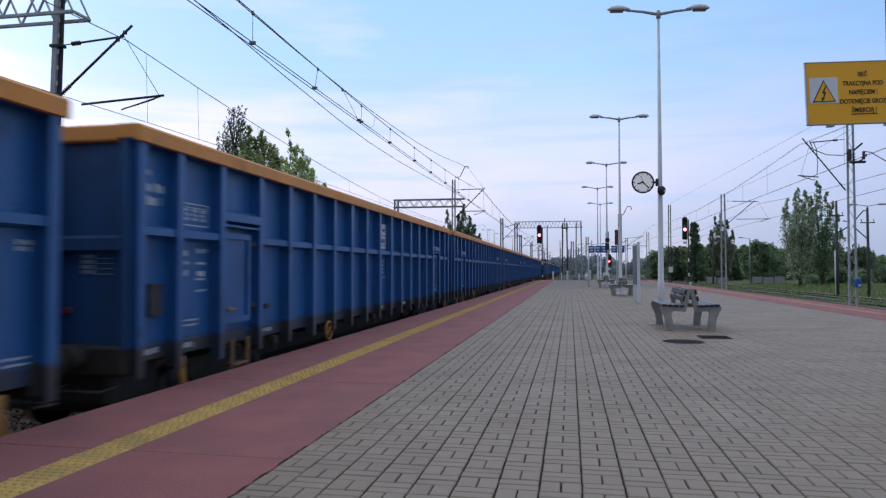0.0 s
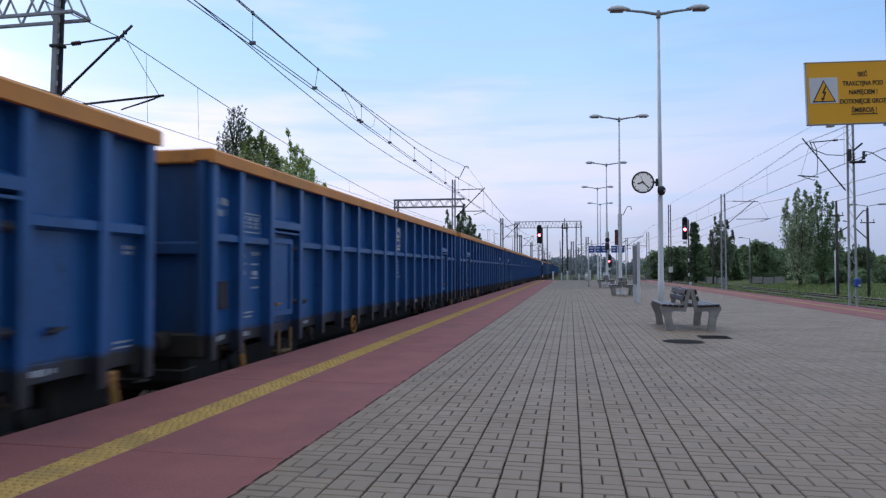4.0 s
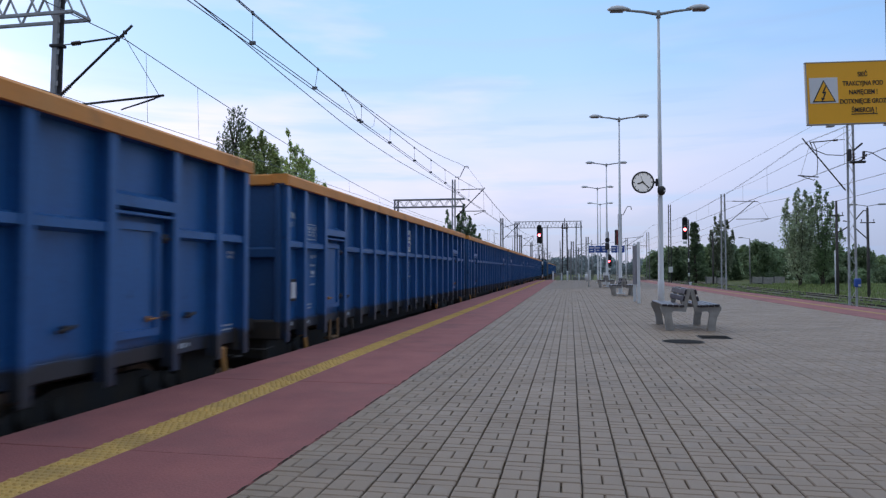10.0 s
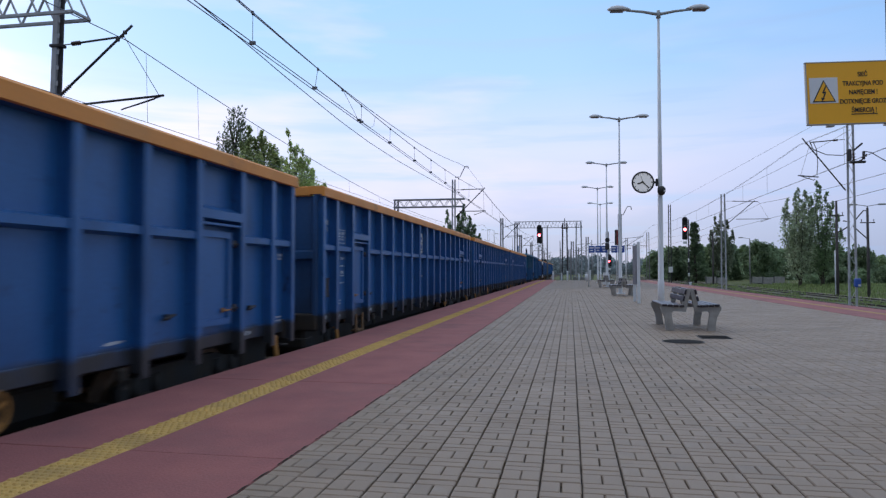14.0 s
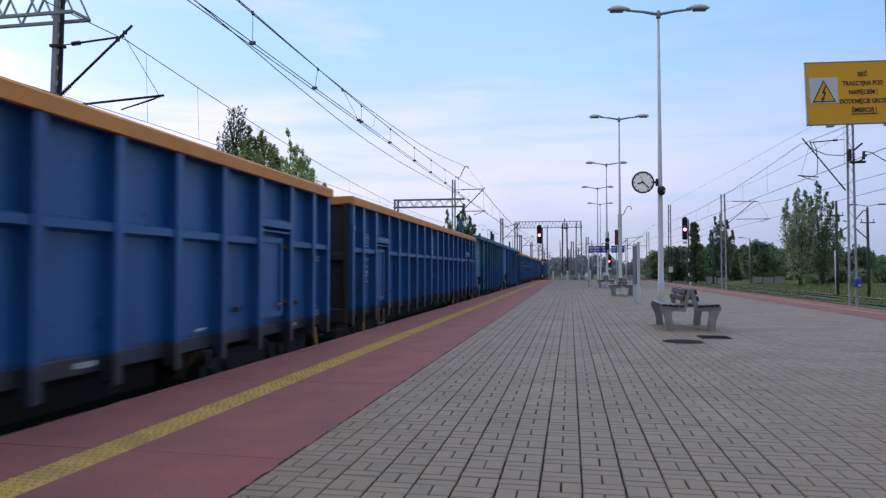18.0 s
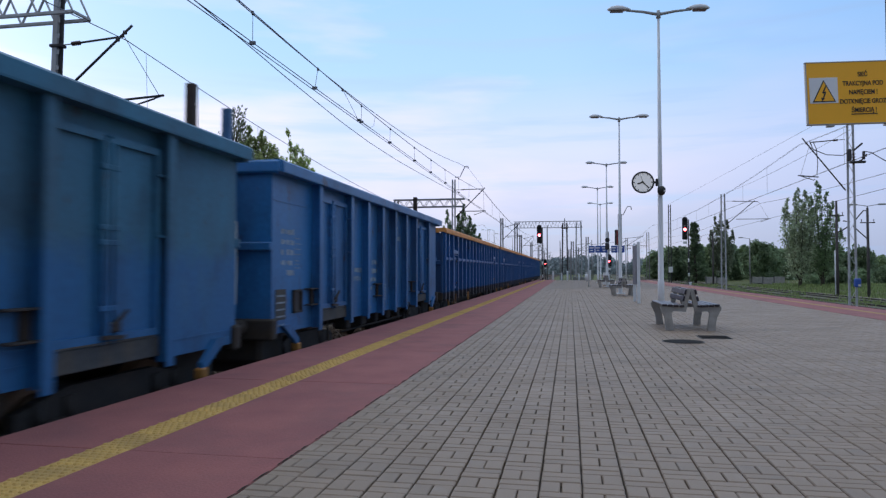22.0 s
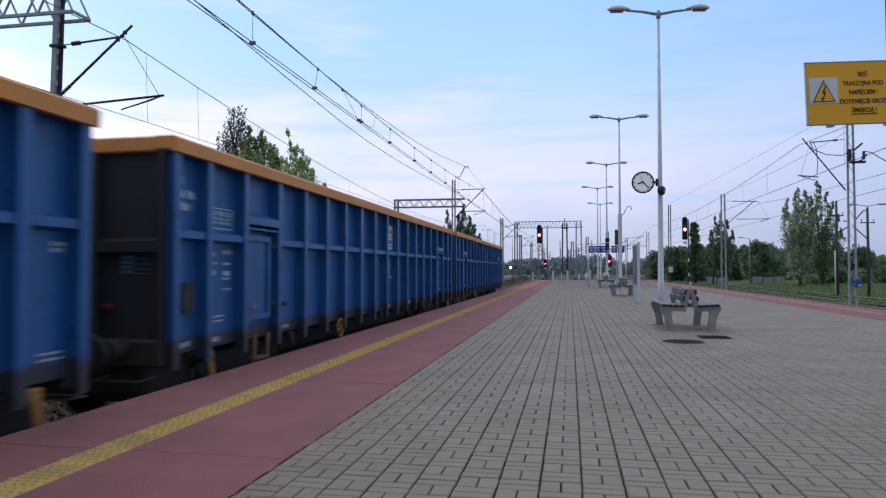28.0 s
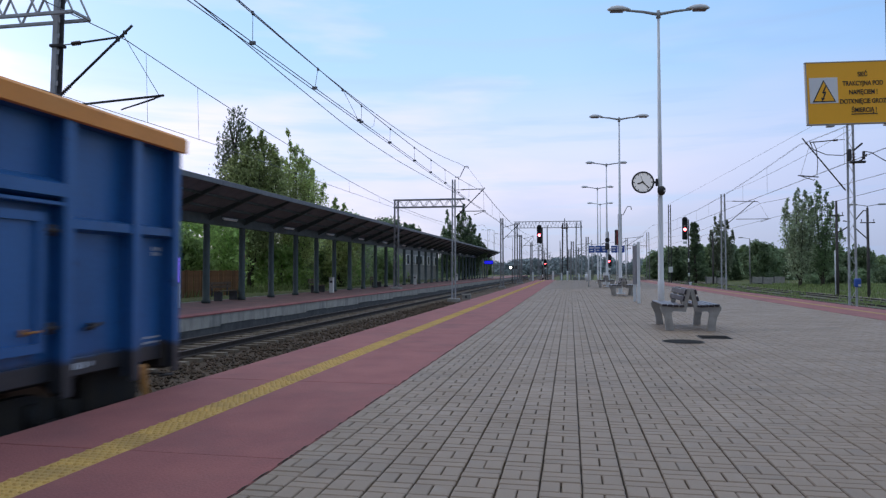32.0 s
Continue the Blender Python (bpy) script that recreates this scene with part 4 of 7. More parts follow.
    for s in (1, -1):
        rim.prism([(s * (PX - 0.08), 0.0, rim0 + 0.03), (s * (PX + 0.14), 0.0, rim0 + 0.03), (s * (PX + 0.14), 0.0, rim0 - 0.004), (s * (PX + 0.195), 0.0, rim0 - 0.004), (s * (PX + 0.20), 0.0, rim0), (s * (PX + 0.20), 0.0, top - 0.03), (s * (PX + 0.17), 0.0, top), (s * (PX - 0.08), 0.0, top)][::-s], (0, L, 0))
    for y0 in (0.0, L - 0.16):
        rim.span(-PX + 0.08, PX - 0.08, y0, y0 + 0.16, rim0, top - 0.002, 0.015)
    part("top_rim", rim, ORANGE, w, "dusty orange top rim")
    for s in (1, -1):
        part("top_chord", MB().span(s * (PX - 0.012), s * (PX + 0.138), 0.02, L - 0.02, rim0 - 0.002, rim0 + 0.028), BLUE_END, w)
    for y, s in ((0.10, -1), (L - 0.10, 1)):
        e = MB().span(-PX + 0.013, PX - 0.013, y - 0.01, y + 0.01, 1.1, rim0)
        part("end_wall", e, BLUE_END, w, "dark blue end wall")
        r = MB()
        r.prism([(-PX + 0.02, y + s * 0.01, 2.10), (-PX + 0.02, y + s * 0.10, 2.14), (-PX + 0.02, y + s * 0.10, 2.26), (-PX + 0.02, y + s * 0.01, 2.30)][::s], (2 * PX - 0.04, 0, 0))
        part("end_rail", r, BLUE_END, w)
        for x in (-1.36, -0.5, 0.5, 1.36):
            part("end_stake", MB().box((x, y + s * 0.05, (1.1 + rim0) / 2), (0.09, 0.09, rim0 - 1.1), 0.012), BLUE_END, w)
        part("headstock", MB().box((0, y, 0.98), (2.8, 0.2, 0.32), 0.03), UNDER, w, "dark grey headstock")
        if s < 0:
            part("tail_lamp_bracket", MB().box((0.66, y - 0.03, 1.5), (0.10, 0.04, 0.08), 0.015), REDP, w, "dull red bracket")
        hr = MB()
        hr.tube([(1.28, y + s * 0.02, 0.72), (1.28, y + s * 0.3, 0.70), (0.7, y + s * 0.3, 0.70), (0.7, y + s * 0.02, 0.72)], 0.015, 8)
        part("shunter_handrail", hr, RUSTD, w, "rusty handrail")
    part("floor", MB().span(-PX + 0.01, PX - 0.01, 0.1, L - 0.1, 1.12, 1.18), UNDER, w)
    part("underframe", MB().box((0, L / 2, 0.98), (2.2, L - 0.3, 0.24), 0.02), UNDER, w, "grimy underframe")
    part("brake_gear", MB().box((0, L / 2, 0.62), (1.5, L - 8.4, 0.5), 0.12), UNDER, w, "dark brake cylinders and rigging under the floor")
    for y in (2.45, L - 2.45):
        bogie(w, y)
    buffers_and_hook(w, L)
    for c in w.children:
        if not c.name.startswith("bogie"):
            c.location.z += 0.07
    return w


def plain_wagon(paint, label, teal):
    w = thing("open_wagon", label, "wagon", "wagons of the passing train")
    L = LEN_P
    top, rim0 = 3.66, 3.475
    PX = 1.34
    st = [0.0, 1.78, 3.57, 4.76, 5.96, 7.16, 8.36, 9.56, 11.38, L]
    for side in (1, -1):
        for i in range(len(st) - 1):
            y0, y1 = st[i] + (0.06 if i == 0 else 0), st[i + 1] - (0.06 if i == len(st) - 2 else 0)
            door = i in (1, 7)
            z0 = 0.92 if not door else 1.22
            p = MB().span(side * (PX - 0.012), side * PX, y0, y1, z0, rim0)
            p.span(side * PX, side * (PX + 0.008), y0 + 0.02, y1 - 0.02, 1.10 if not door else 1.23, 1.12 if not door else 1.25)
            part("side_panel", p, paint, w)
            if door:
                ym = (y0 + y1) / 2 - 0.06
                for a, b in ((y0 + 0.09, ym - 0.05), (ym + 0.05, y1 - 0.1)):
                    d = MB().tray(side * PX, side * (PX + 0.075), 0.05, a, b, 1.22, 3.28, 0.075)
                    leaf = part("door", d, paint, w)
                    rod = MB()
                    e = b - 0.03 if b < ym else a + 0.03
                    rod.tube([(side * (PX + 0.09), e, 1.2), (side * (PX + 0.09), e, 3.2)], 0.02, 8)
                    for z in (1.55, 2.2, 2.35, 2.95):
                        rod.box((side * (PX + 0.09), e, z), (0.05, 0.09, 0.06), 0.01)
                    part("locking_rod", rod, paint, leaf)
                # Thin near-black strips on the panel; their colour stands for shade in the gaps.
                part("door_gap", MB().span(side * PX, side * (PX + 0.012), ym - 0.05, ym + 0.05, 1.22, 3.28), UNDER, w, "dark strip painted as the shade between the door leaves")
                part("frame_gap", MB().span(side * PX, side * (PX + 0.010), y1 - 0.1, y1 - 0.03, 1.22, 3.28), UNDER, w, "dark strip painted as the shade beside the door frame")
                part("door_post", MB().box((side * (PX + 0.05), ym, 2.25), (0.10, 0.07, 2.0), 0.012), paint, w)
                lt = MB().box((side * (PX + 0.09), ym + 0.10, 1.36), (0.07, 0.16, 0.11), 0.02).bar((side * (PX + 0.12), ym + 0.06, 1.38), (side * (PX + 0.12), ym + 0.26, 1.52), 0.03)
                lt.bar((side * (PX + 0.10), ym - 0.1, 1.27), (side * (PX + 0.10), ym + 0.24, 1.25), 0.04)
                part("latch", lt, UNDER, w, "rusty dark door latch")
                part("door_sill", MB().span(side * (PX - 0.04), side * (PX + 0.045), y0 + 0.03, y1 - 0.03, 0.97, 1.19, 0.01), SILLD, w, "dusty brown door sill")
                for z in (2.98, 2.30):
                    part("hinge", MB().box((side * (PX + 0.075), y1 - 0.09, z), (0.07, 0.13, 0.03), 0.006), paint, w)
        for y in (st[1], st[4], st[7]):
            b = MB()
            for z, q in ((1.60, 0.40), (1.32, 0.36)):
                b.box((side * (PX + 0.065), y - q / 2 - 0.02, z), (0.13, q, 0.022), 0.005)
            b.box((side * (PX + 0.02), y - 0.12, 1.46), (0.05, 0.12, 0.26), 0.008)
            part("rope_bracket", b, UNDER, w, "dark two-shelf steel bracket")
        for i, y in enumerate(st[1:-1]):
            hw = 0.055
            s = MB()
            s.span(side * PX, side * (PX + 0.127), y - 0.026, y + 0.026, 0.90, rim0)
            s.span(side * (PX + 0.13), side * (PX + 0.165), y - hw - 0.02, y + hw + 0.02, 0.85, rim0, 0.008)
            part("stake", s, paint, w)
        if side == 1:
            for y in (0.35, L - 0.35):
                k = 1 if y < 1 else -1
                s = MB()
                s.prism([(PX + 0.01, y, 1.04), (PX + 0.01, y + k * 0.3, 1.04), (PX + 0.01, y + k * 0.66, 0.78), (PX + 0.01, y + k * 0.66, 0.66), (PX + 0.01, y + k * 0.52, 0.72)][::k], (0.06, 0, 0))
                part("corner_gusset", s, paint, w)
                f = MB().box((PX + 0.03, y + k * 0.62, 0.64), (0.14, 0.12, 0.14), 0.02)
                part("hook_end", f, YELLOWP, w, "yellow-green hook")
            bw = MB()
            bw.ring((PX + 0.04, 9.0, 0.84), 0.17, 0.02, "x", 20, 8)
            for a in range(3):
                t = a * 2.094
                bw.bar((PX + 0.04, 9.0, 0.84), (PX + 0.04, 9.0 + 0.17 * math.cos(t), 0.84 + 0.17 * math.sin(t)), 0.025, 0.02)
            part("brake_wheel", bw, UNDER, w, "dark hand brake wheel")
            s = MB()
            s.tube([(PX, 2.05, 0.95), (PX + 0.05, 2.05, 0.55), (PX + 0.05, 2.5, 0.55), (PX, 2.5, 0.95)], 0.022, 8).box((PX + 0.05, 2.28, 0.56), (0.16, 0.42, 0.03), 0.006)
            part("step", s, UNDER, w)
            card = part("label_panel", MB().span(PX + 0.001, PX + 0.012, 0.18, 0.58, 1.13, 1.62, 0.003), SILLD, w, "faded brownish label panel")
            bars(card, "label_line", [(0.22, 0.54, 1.50 - 0.11 * k, 1.53 - 0.11 * k) for k in range(4)], PX + 0.012, material=WHITEF)
            fr = MB()
            for a, b, c, d in ((0.84, 1.20, 1.56, 1.60), (0.84, 1.20, 1.21, 1.25), (0.84, 0.88, 1.21, 1.60), (1.16, 1.20, 1.21, 1.60)):
                fr.span(PX + 0.001, PX + 0.05, a, b, c, d, 0.006)
            holder = part("document_holder", fr, UNDER, w, "dark document frame")
            part("back_plate", MB().span(PX + 0.001, PX + 0.012, 0.88, 1.16, 1.25, 1.56), MASTD, holder)
            part("seam", MB().span(PX, PX + 0.012, 0.1, 1.70, 3.03, 3.045), paint, w)
            part("seam", MB().span(PX, PX + 0.010, 3.6, 9.5, 1.245, 1.262), paint, w)
            bars(w, "load_table", [(0.95, 1.2, 2.46 - 0.09 * k, 2.475 - 0.09 * k) for k in range(4)] + [(0.95, 1.15, 2.08 - 0.06 * k, 2.095 - 0.06 * k) for k in range(3)], PX + 0.001, material=WHITEF)
            bars(w, "stencil", [(0.40, 0.55, 2.52 - 0.17 * k, 2.60 - 0.17 * k) for k in range(4)] + [(0.62, 0.9, 2.52 - 0.17 * k, 2.61 - 0.17 * k) for k in range(5)] + [(0.30, 0.55, 1.02, 1.06)], PX + 0.001, material=WHITEF)
            if teal:
                rows = [(5.30, 5.68, 1.99, 2.09), (5.30, 5.80, 1.83, 1.92), (5.12, 5.64, 1.65, 1.75), (5.15, 5.32, 1.45, 1.53), (3.75, 4.2, 1.86, 1.95), (3.75, 4.1, 1.70, 1.78)]
                box = [(6.44 + 0.10 * (k % 2) * (k < 3), 6.78, 1.49 - 0.075 * k, 1.535 - 0.075 * k) for k in range(6)] + [(7.5, 7.66, 1.03, 1.12)]
            else:
                rows = [(5.16, 5.29, 2.06, 2.17), (5.47, 5.84, 2.06, 2.17), (5.16, 5.29, 1.85, 1.96), (5.46, 5.88, 1.85, 1.97), (5.20, 5.80, 1.66, 1.76), (5.20, 5.50, 1.46, 1.55), (4.18, 4.66, 1.88, 1.98), (4.15, 4.6, 1.70, 1.80), (5.22, 5.44, 1.04, 1.12)]
                box = [(6.44, 6.72, 1.54 - 0.07 * k, 1.58 - 0.07 * k) for k in range(6)]
            bars(w, "stencil", rows, PX + 0.001, material=WHITEF)
            bars(w, "stencil_block", box, PX + 0.001, material=WHITEF)
            em = MB()
            for dy, dz in ((0, 0), (0.10, -0.05)):
                em.prism([(PX + 0.001, 7.58 + dy, 3.10 + dz), (PX + 0.001, 7.72 + dy, 3.02 + dz), (PX + 0.001, 7.70 + dy, 3.09 + dz), (PX + 0.001, 7.84 + dy, 3.10 + dz), (PX + 0.001, 7.70 + dy, 3.20 + dz), (PX + 0.001, 7.71 + dy, 3.13 + dz)], (0.003, 0, 0))
            part("owner_mark", em, WHITEF, w, "faded pale emblem shape")
            bars(w, "owner_stencil", [(7.50, 8.18, 2.72, 2.83)], PX + 0.001, material=WHITEF)
            if teal:
                fm = MB()
                fm.prism([(PX + 0.001, 0.50, 2.80), (PX + 0.001, 0.62, 2.70), (PX + 0.001, 0.80, 2.74), (PX + 0.001, 1.02, 2.68), (PX + 0.001, 1.10, 2.76), (PX + 0.001, 0.84, 2.80), (PX + 0.001, 0.72, 2.86), (PX + 0.001, 0.48, 2.87)], (0.003, 0, 0))
                part("faded_mark", fm, WHITEF, w, "faded pale painted mark")
    rim = MB()
    for s in (1, -1):
        rim.prism([(s * (PX - 0.08), 0.0, rim0), (s * (PX + 0.15), 0.0, rim0 - 0.005), (s * (PX + 0.215), 0.0, rim0 - 0.02), (s * (PX + 0.22), 0.0, rim0), (s * (PX + 0.22), 0.0, top - 0.04), (s * (PX + 0.16), 0.0, top), (s * (PX - 0.08), 0.0, top)][::-s], (0, L, 0))
    for y0 in (-0.06, L - 0.12):
        rim.span(-PX - 0.16, PX + 0.16, y0, y0 + 0.18, rim0 - 0.03, top - 0.01, 0.03)
    part("top_rim", rim, paint, w)
    for y, s in ((0.06, -1), (L - 0.06, 1)):
        part("end_wall", MB().span(-PX, PX, y - 0.012, y + 0.012, 1.0, rim0), paint, w)
        part("end_rail", MB().box((0, y + s * 0.06, 2.3), (2.72, 0.1, 0.14), 0.02), paint, w)
        part("headstock", MB().box((0, y, 1.0), (2.8, 0.2, 0.34), 0.03), UNDER, w)
        hr = MB()
        hr.tube([(PX - 0.08, y + s * 0.02, 2.62), (PX - 0.08, y + s * 0.16, 2.62), (PX - 0.08, y + s * 0.16, 1.45), (PX - 0.08, y + s * 0.02, 1.45)], 0.018, 8)
        if s > 0:
            part("handrail", hr, LAMPH, w, "grey grab rail")
        rusty = s > 0
        zt = 4.60 if rusty and teal else 4.48
        part("load_post", MB().box((0.60, y + s * 0.075, (zt + 1.1) / 2), (0.13, 0.12, zt - 1.1), 0.012), RUSTP if rusty else PLAIN, w, "dark rusty upright post" if rusty else "blue upright post")
    part("floor", MB().span(-PX + 0.02, PX - 0.02, 0.1, L - 0.1, 1.05, 1.12), UNDER, w)
    part("underframe", MB().box((0, L / 2, 0.98), (0.9, L - 0.3, 0.24), 0.02), UNDER, w)
    part("brake_gear", MB().box((-0.2, L / 2, 0.76), (0.7, L - 9.0, 0.3), 0.08), UNDER, w, "dark brake cylinders and rigging under the floor")
    gear = MB()
    for k in range(5):
        gear.box((1.0, L / 2 - 2.2 + 1.1 * k, 0.78), (0.3, 0.28 + 0.1 * (k % 2), 0.26), 0.03)
    gear.tube([(1.12, 4.0, 0.62), (1.12, L - 4.0, 0.62)], 0.025, 8)
    part("pipe_run", gear, RUSTD, w, "rusty pipes and brackets under the sill")
    for y in (2.2, L - 2.2):
        bogie(w, y, RUSTD)
    buffers_and_hook(w, L)
    for c in w.children:
        if not c.name.startswith("bogie"):
            c.location.z += 0.07
    return w


train = []
first_wagon = orange_wagon()
order = ["o"] * 11 + ["t", "p"] + ["o"] * 4
y = FRONT0 - PITCH_O
plain_t = plain_wagon(TEAL, "weathered teal and blue steel open wagon with double doors", True)
plain_p = plain_wagon(PLAIN, "faded blue steel open wagon with double doors", False)
slack = [0.24, 0.05, 0.01, -0.08, -0.22, -0.23, -0.22, -0.24, -0.23, -0.2, -0.14, 0.07, -0.01, -0.25, -0.18, -0.11, -0.31]   # play in the couplings
for i, k in enumerate(order):
    if k == "o":
        ob = first_wagon if i == 0 else copy_thing(first_wagon, Matrix.Identity(4))
        if i:
            wheelsets += [c for c in ob.children_recursive if c.name.startswith("wheelset")]
        if i in (10, 15):
            for c in ob.children:
                if c.name.startswith(("end_wall", "end_rail", "end_stake")):
                    c.data = c.data.copy()
                    c.data.materials[0] = ENDDIRT
                    c["label"] = "sooty dark end steel"
        if i in (1, 2, 4, 7, 15):
            m = MB()
            for k in range(6):
                z = 2.16 - 0.055 * k
                m.span(1.00, 1.20, 0.074, 0.079, z, z + 0.009)
                for q in range(3):
                    m.span(0.83 + 0.055 * q, 0.87 + 0.055 * q, 0.074, 0.079, z + 0.004, z + 0.044)
            tb = part("end_table", m, WHITEF if i < 5 else WHITEE, ob, "faded white lined table on the end wall")
            tb.location.z = 0.07
        if i in (6, 7):
            part("document_card", MB().span(1.413, 1.418, 0.445, 0.635, 1.535, 1.80), PAPER, ob, "white card in the document holder")
        if i in (6, 7, 8, 10):
            # these stand the other way round: the wheel and the plate sit elsewhere
            for c in ob.children:
                if c.name.startswith("brake_wheel"):
                    c.location.y += 12.56 - 5.9
                elif c.name.startswith(("owner_plate", "stencil_block")):
                    c.location.y -= (LEN_O - 5.84) / 12
        train.append((ob, y + slack[i]))
        y += PITCH_O
    else:
        train.append((plain_t if k == "t" else plain_p, y + slack[i]))
        y += PITCH_P


def motions():
    for ob, y0 in train:
        walk(ob, [(0.0, pose(TRACKS[0], y0, RAIL)), (32.0, pose(TRACKS[0], y0 - SPEED * 32.0, RAIL))])
    turn = math.degrees(SPEED * 32.0 / WHEEL_R)
    n = 480
    for ws in wheelsets:
        x, yy, z = ws.location
        walk(ws, [(i / 15.0, pose(x, yy, z, turn * i / n)) for i in range(n + 1)])


# ---- lamps, clock, seats and boards on the platform ----
LAMP_H = 9.28


def lamp_post(x, y):
    p = thing("street_lamp", "pale grey steel lamp post with two lamp heads", "lamp post", "platform lamp posts", at=(x, y, 0), rz=8)
    pole = MB().tube([(0, 0, 0.0), (0, 0, 0.9), (0, 0, 0.92), (0, 0, 3.6), (0, 0, LAMP_H)], [0.098, 0.098, 0.088, 0.072, 0.036], 14)
    part("pole", pole, GALV, p)
    part("base_plate", MB().box((0, 0, 0.02), (0.42, 0.42, 0.04), 0.008), GALV, p)
    part("pole_cap", MB().tube([(0, 0, LAMP_H - 0.14), (0, 0, LAMP_H + 0.1)], [0.075, 0.05], 12), LAMPH, p)
    for s in (-1, 1):
        arm = MB().tube([(s * 0.02, 0, LAMP_H - 0.02), (s * 0.5, 0, LAMP_H + 0.07), (s * 1.0, 0, LAMP_H + 0.12)], [0.05, 0.04, 0.035], 10)
        part("arm", arm, LAMPH, p)
        h = MB()
        segs = [(0.86, 0.02), (0.98, 0.07), (1.12, 0.11), (1.3, 0.125), (1.46, 0.10), (1.56, 0.045), (1.585, 0.01)]
        n = 14
        vs, fs = [], []
        for d, r in segs:
            for k in range(n):
                a = 2 * math.pi * k / n
                zz = r * math.sin(a)
                vs.append((s * d, 1.25 * r * math.cos(a), LAMP_H + 0.15 + (zz * 1.05 if zz > 0 else zz * 0.5)))
        for i in range(len(segs) - 1):
            for k in range(n):
                fs.append((i * n + k, i * n + (k + 1) % n, (i + 1) * n + (k + 1) % n, (i + 1) * n + k)[::-s])
        h.add(vs, fs, True)
        head = part("lamp_head", h, GALV, p)
        part("cover", MB().box((s * 1.28, 0, LAMP_H + 0.10), (0.42, 0.2, 0.05), 0.02), LAMPG, head, "dark glass lamp cover")
    return p


LAMPS = [(2.76, 21.9), (2.60, 37.0), (2.75, 52.9), (2.67, 68.2), (3.64, 84.8)]
for x, y in LAMPS:
    lamp_post(x, y)

ck = thing("station_clock", "round white-faced station clock on a bracket", "clock", at=(2.24, 21.9, 3.98))
part("case", MB().tube([(0, -0.075, 0), (0, 0.075, 0)], 0.325, 40), MASTD, ck, "dark grey round case")
part("rim", MB().ring((0, -0.075, 0), 0.318, 0.027, "y", 40, 8), MASTD, ck)
part("face", MB().tube([(0, -0.078, 0), (0, -0.072, 0)], 0.305, 40), CLOCKF, ck, "white clock face")
tk = MB()
for i in range(12):
    a = i * math.pi / 6
    tk.bar((0.245 * math.sin(a), -0.080, 0.245 * math.cos(a)), (0.29 * math.sin(a), -0.080, 0.29 * math.cos(a)), 0.003, 0.032 if i % 3 == 0 else 0.02)
part("hour_scale", tk, SIGNK, ck)
part("hour_pointer", MB().bar((0.03, -0.084, 0.012), (-0.165, -0.084, -0.045), 0.004, 0.044), SIGNK, ck, "short black pointer")
part("minute_pointer", MB().bar((-0.035, -0.088, 0.035), (0.185, -0.088, -0.185), 0.004, 0.034), SIGNK, ck, "long black pointer")
part("second_pointer", MB().bar((0.02, -0.091, -0.05), (-0.07, -0.091, 0.22), 0.003, 0.010), MASTD, ck)
part("bracket", MB().tube([(0.32, 0, 0), (0.45, 0, 0)], 0.035, 10).box((0.42, 0, 0), (0.06, 0.16, 0.22), 0.015), MASTD, ck)
dome = thing("dome_camera", "small black dome housing on the lamp post", "security camera", at=(2.78, 21.9, 3.71))
part("housing", MB().tube([(0, -0.17, -0.155), (0, -0.17, -0.12), (0, -0.17, -0.04), (0, -0.17, 0.05), (0, -0.17, 0.11), (0, -0.17, 0.13)], [0.04, 0.085, 0.12, 0.12, 0.08, 0.03], 18), BLACK, dome)
part("strap", MB().tube([(0, 0, -0.05), (0, 0, 0.05)], 0.10, 14).box((0, -0.07, 0.0), (0.06, 0.14, 0.05), 0.01), BLACK, dome)
part("sensor", MB().tube([(0.07, -0.275, -0.03), (0.07, -0.262, -0.03)], 0.03, 10), PLATEW, dome, "small pale sensor")


def bench(x, y):
    """Back-to-back platform seat; its axis runs along y."""
    b = thing("bench", "double-sided platform bench with concrete frames and dark slats", "bench", "platform benches", at=(x, y, 0))
    LN = 1.75
    for yy in (0.0, LN - 0.1):
        # two halves, each a leg, an arm under the seat and a strut of the back, that meet at the top
        prof = [(0.33, 0.0), (0.49, 0.0), (0.49, 0.12), (0.52, 0.28), (0.60, 0.44), (0.60, 0.505), (0.17, 0.485), (0.065, 0.87), (0.0, 0.87), (0.0, 0.80), (0.09, 0.385), (0.34, 0.40), (0.375, 0.36), (0.355, 0.20)]
        quads = [[0, 1, 2, 13], [13, 2, 3], [13, 3, 12], [12, 3, 4], [12, 4, 5], [12, 5, 11], [11, 5, 6], [11, 6, 10], [10, 6, 7, 9], [9, 7, 8]]
        m = MB()
        n = len(prof)
        for sx in (1, -1):
            vs = [(sx * a, yy, c) for a, c in prof] + [(sx * a, yy + 0.1, c) for a, c in prof]
            fs = [tuple(q) for q in quads] + [tuple(i + n for i in q)[::-1] for q in quads]
            fs += [(i, i + n, (i + 1) % n + n, (i + 1) % n) for i in range(n)]
            m.add(vs, [f[::sx] for f in fs])
        part("side_frame", m, BENCHC, b, "rough concrete side frame")
    for s in (-1, 1):
        for k in range(4):
            xx = s * (0.52 - 0.115 * k)
            part("slat", MB().box((xx, LN / 2, 0.525 - 0.006 * k), (0.095, LN + 0.10, 0.045), 0.01), SLAT, b)
        for k, (dx, z) in enumerate(((0.135, 0.66), (0.10, 0.80))):
            mm = Matrix.Rotation(s * radians(-12), 3, "Y")
            m = MB().box((s * dx, LN / 2, z), (0.04, LN + 0.10, 0.11), 0.01, mm)
            part("back_slat", m, SLAT, b)
    return b


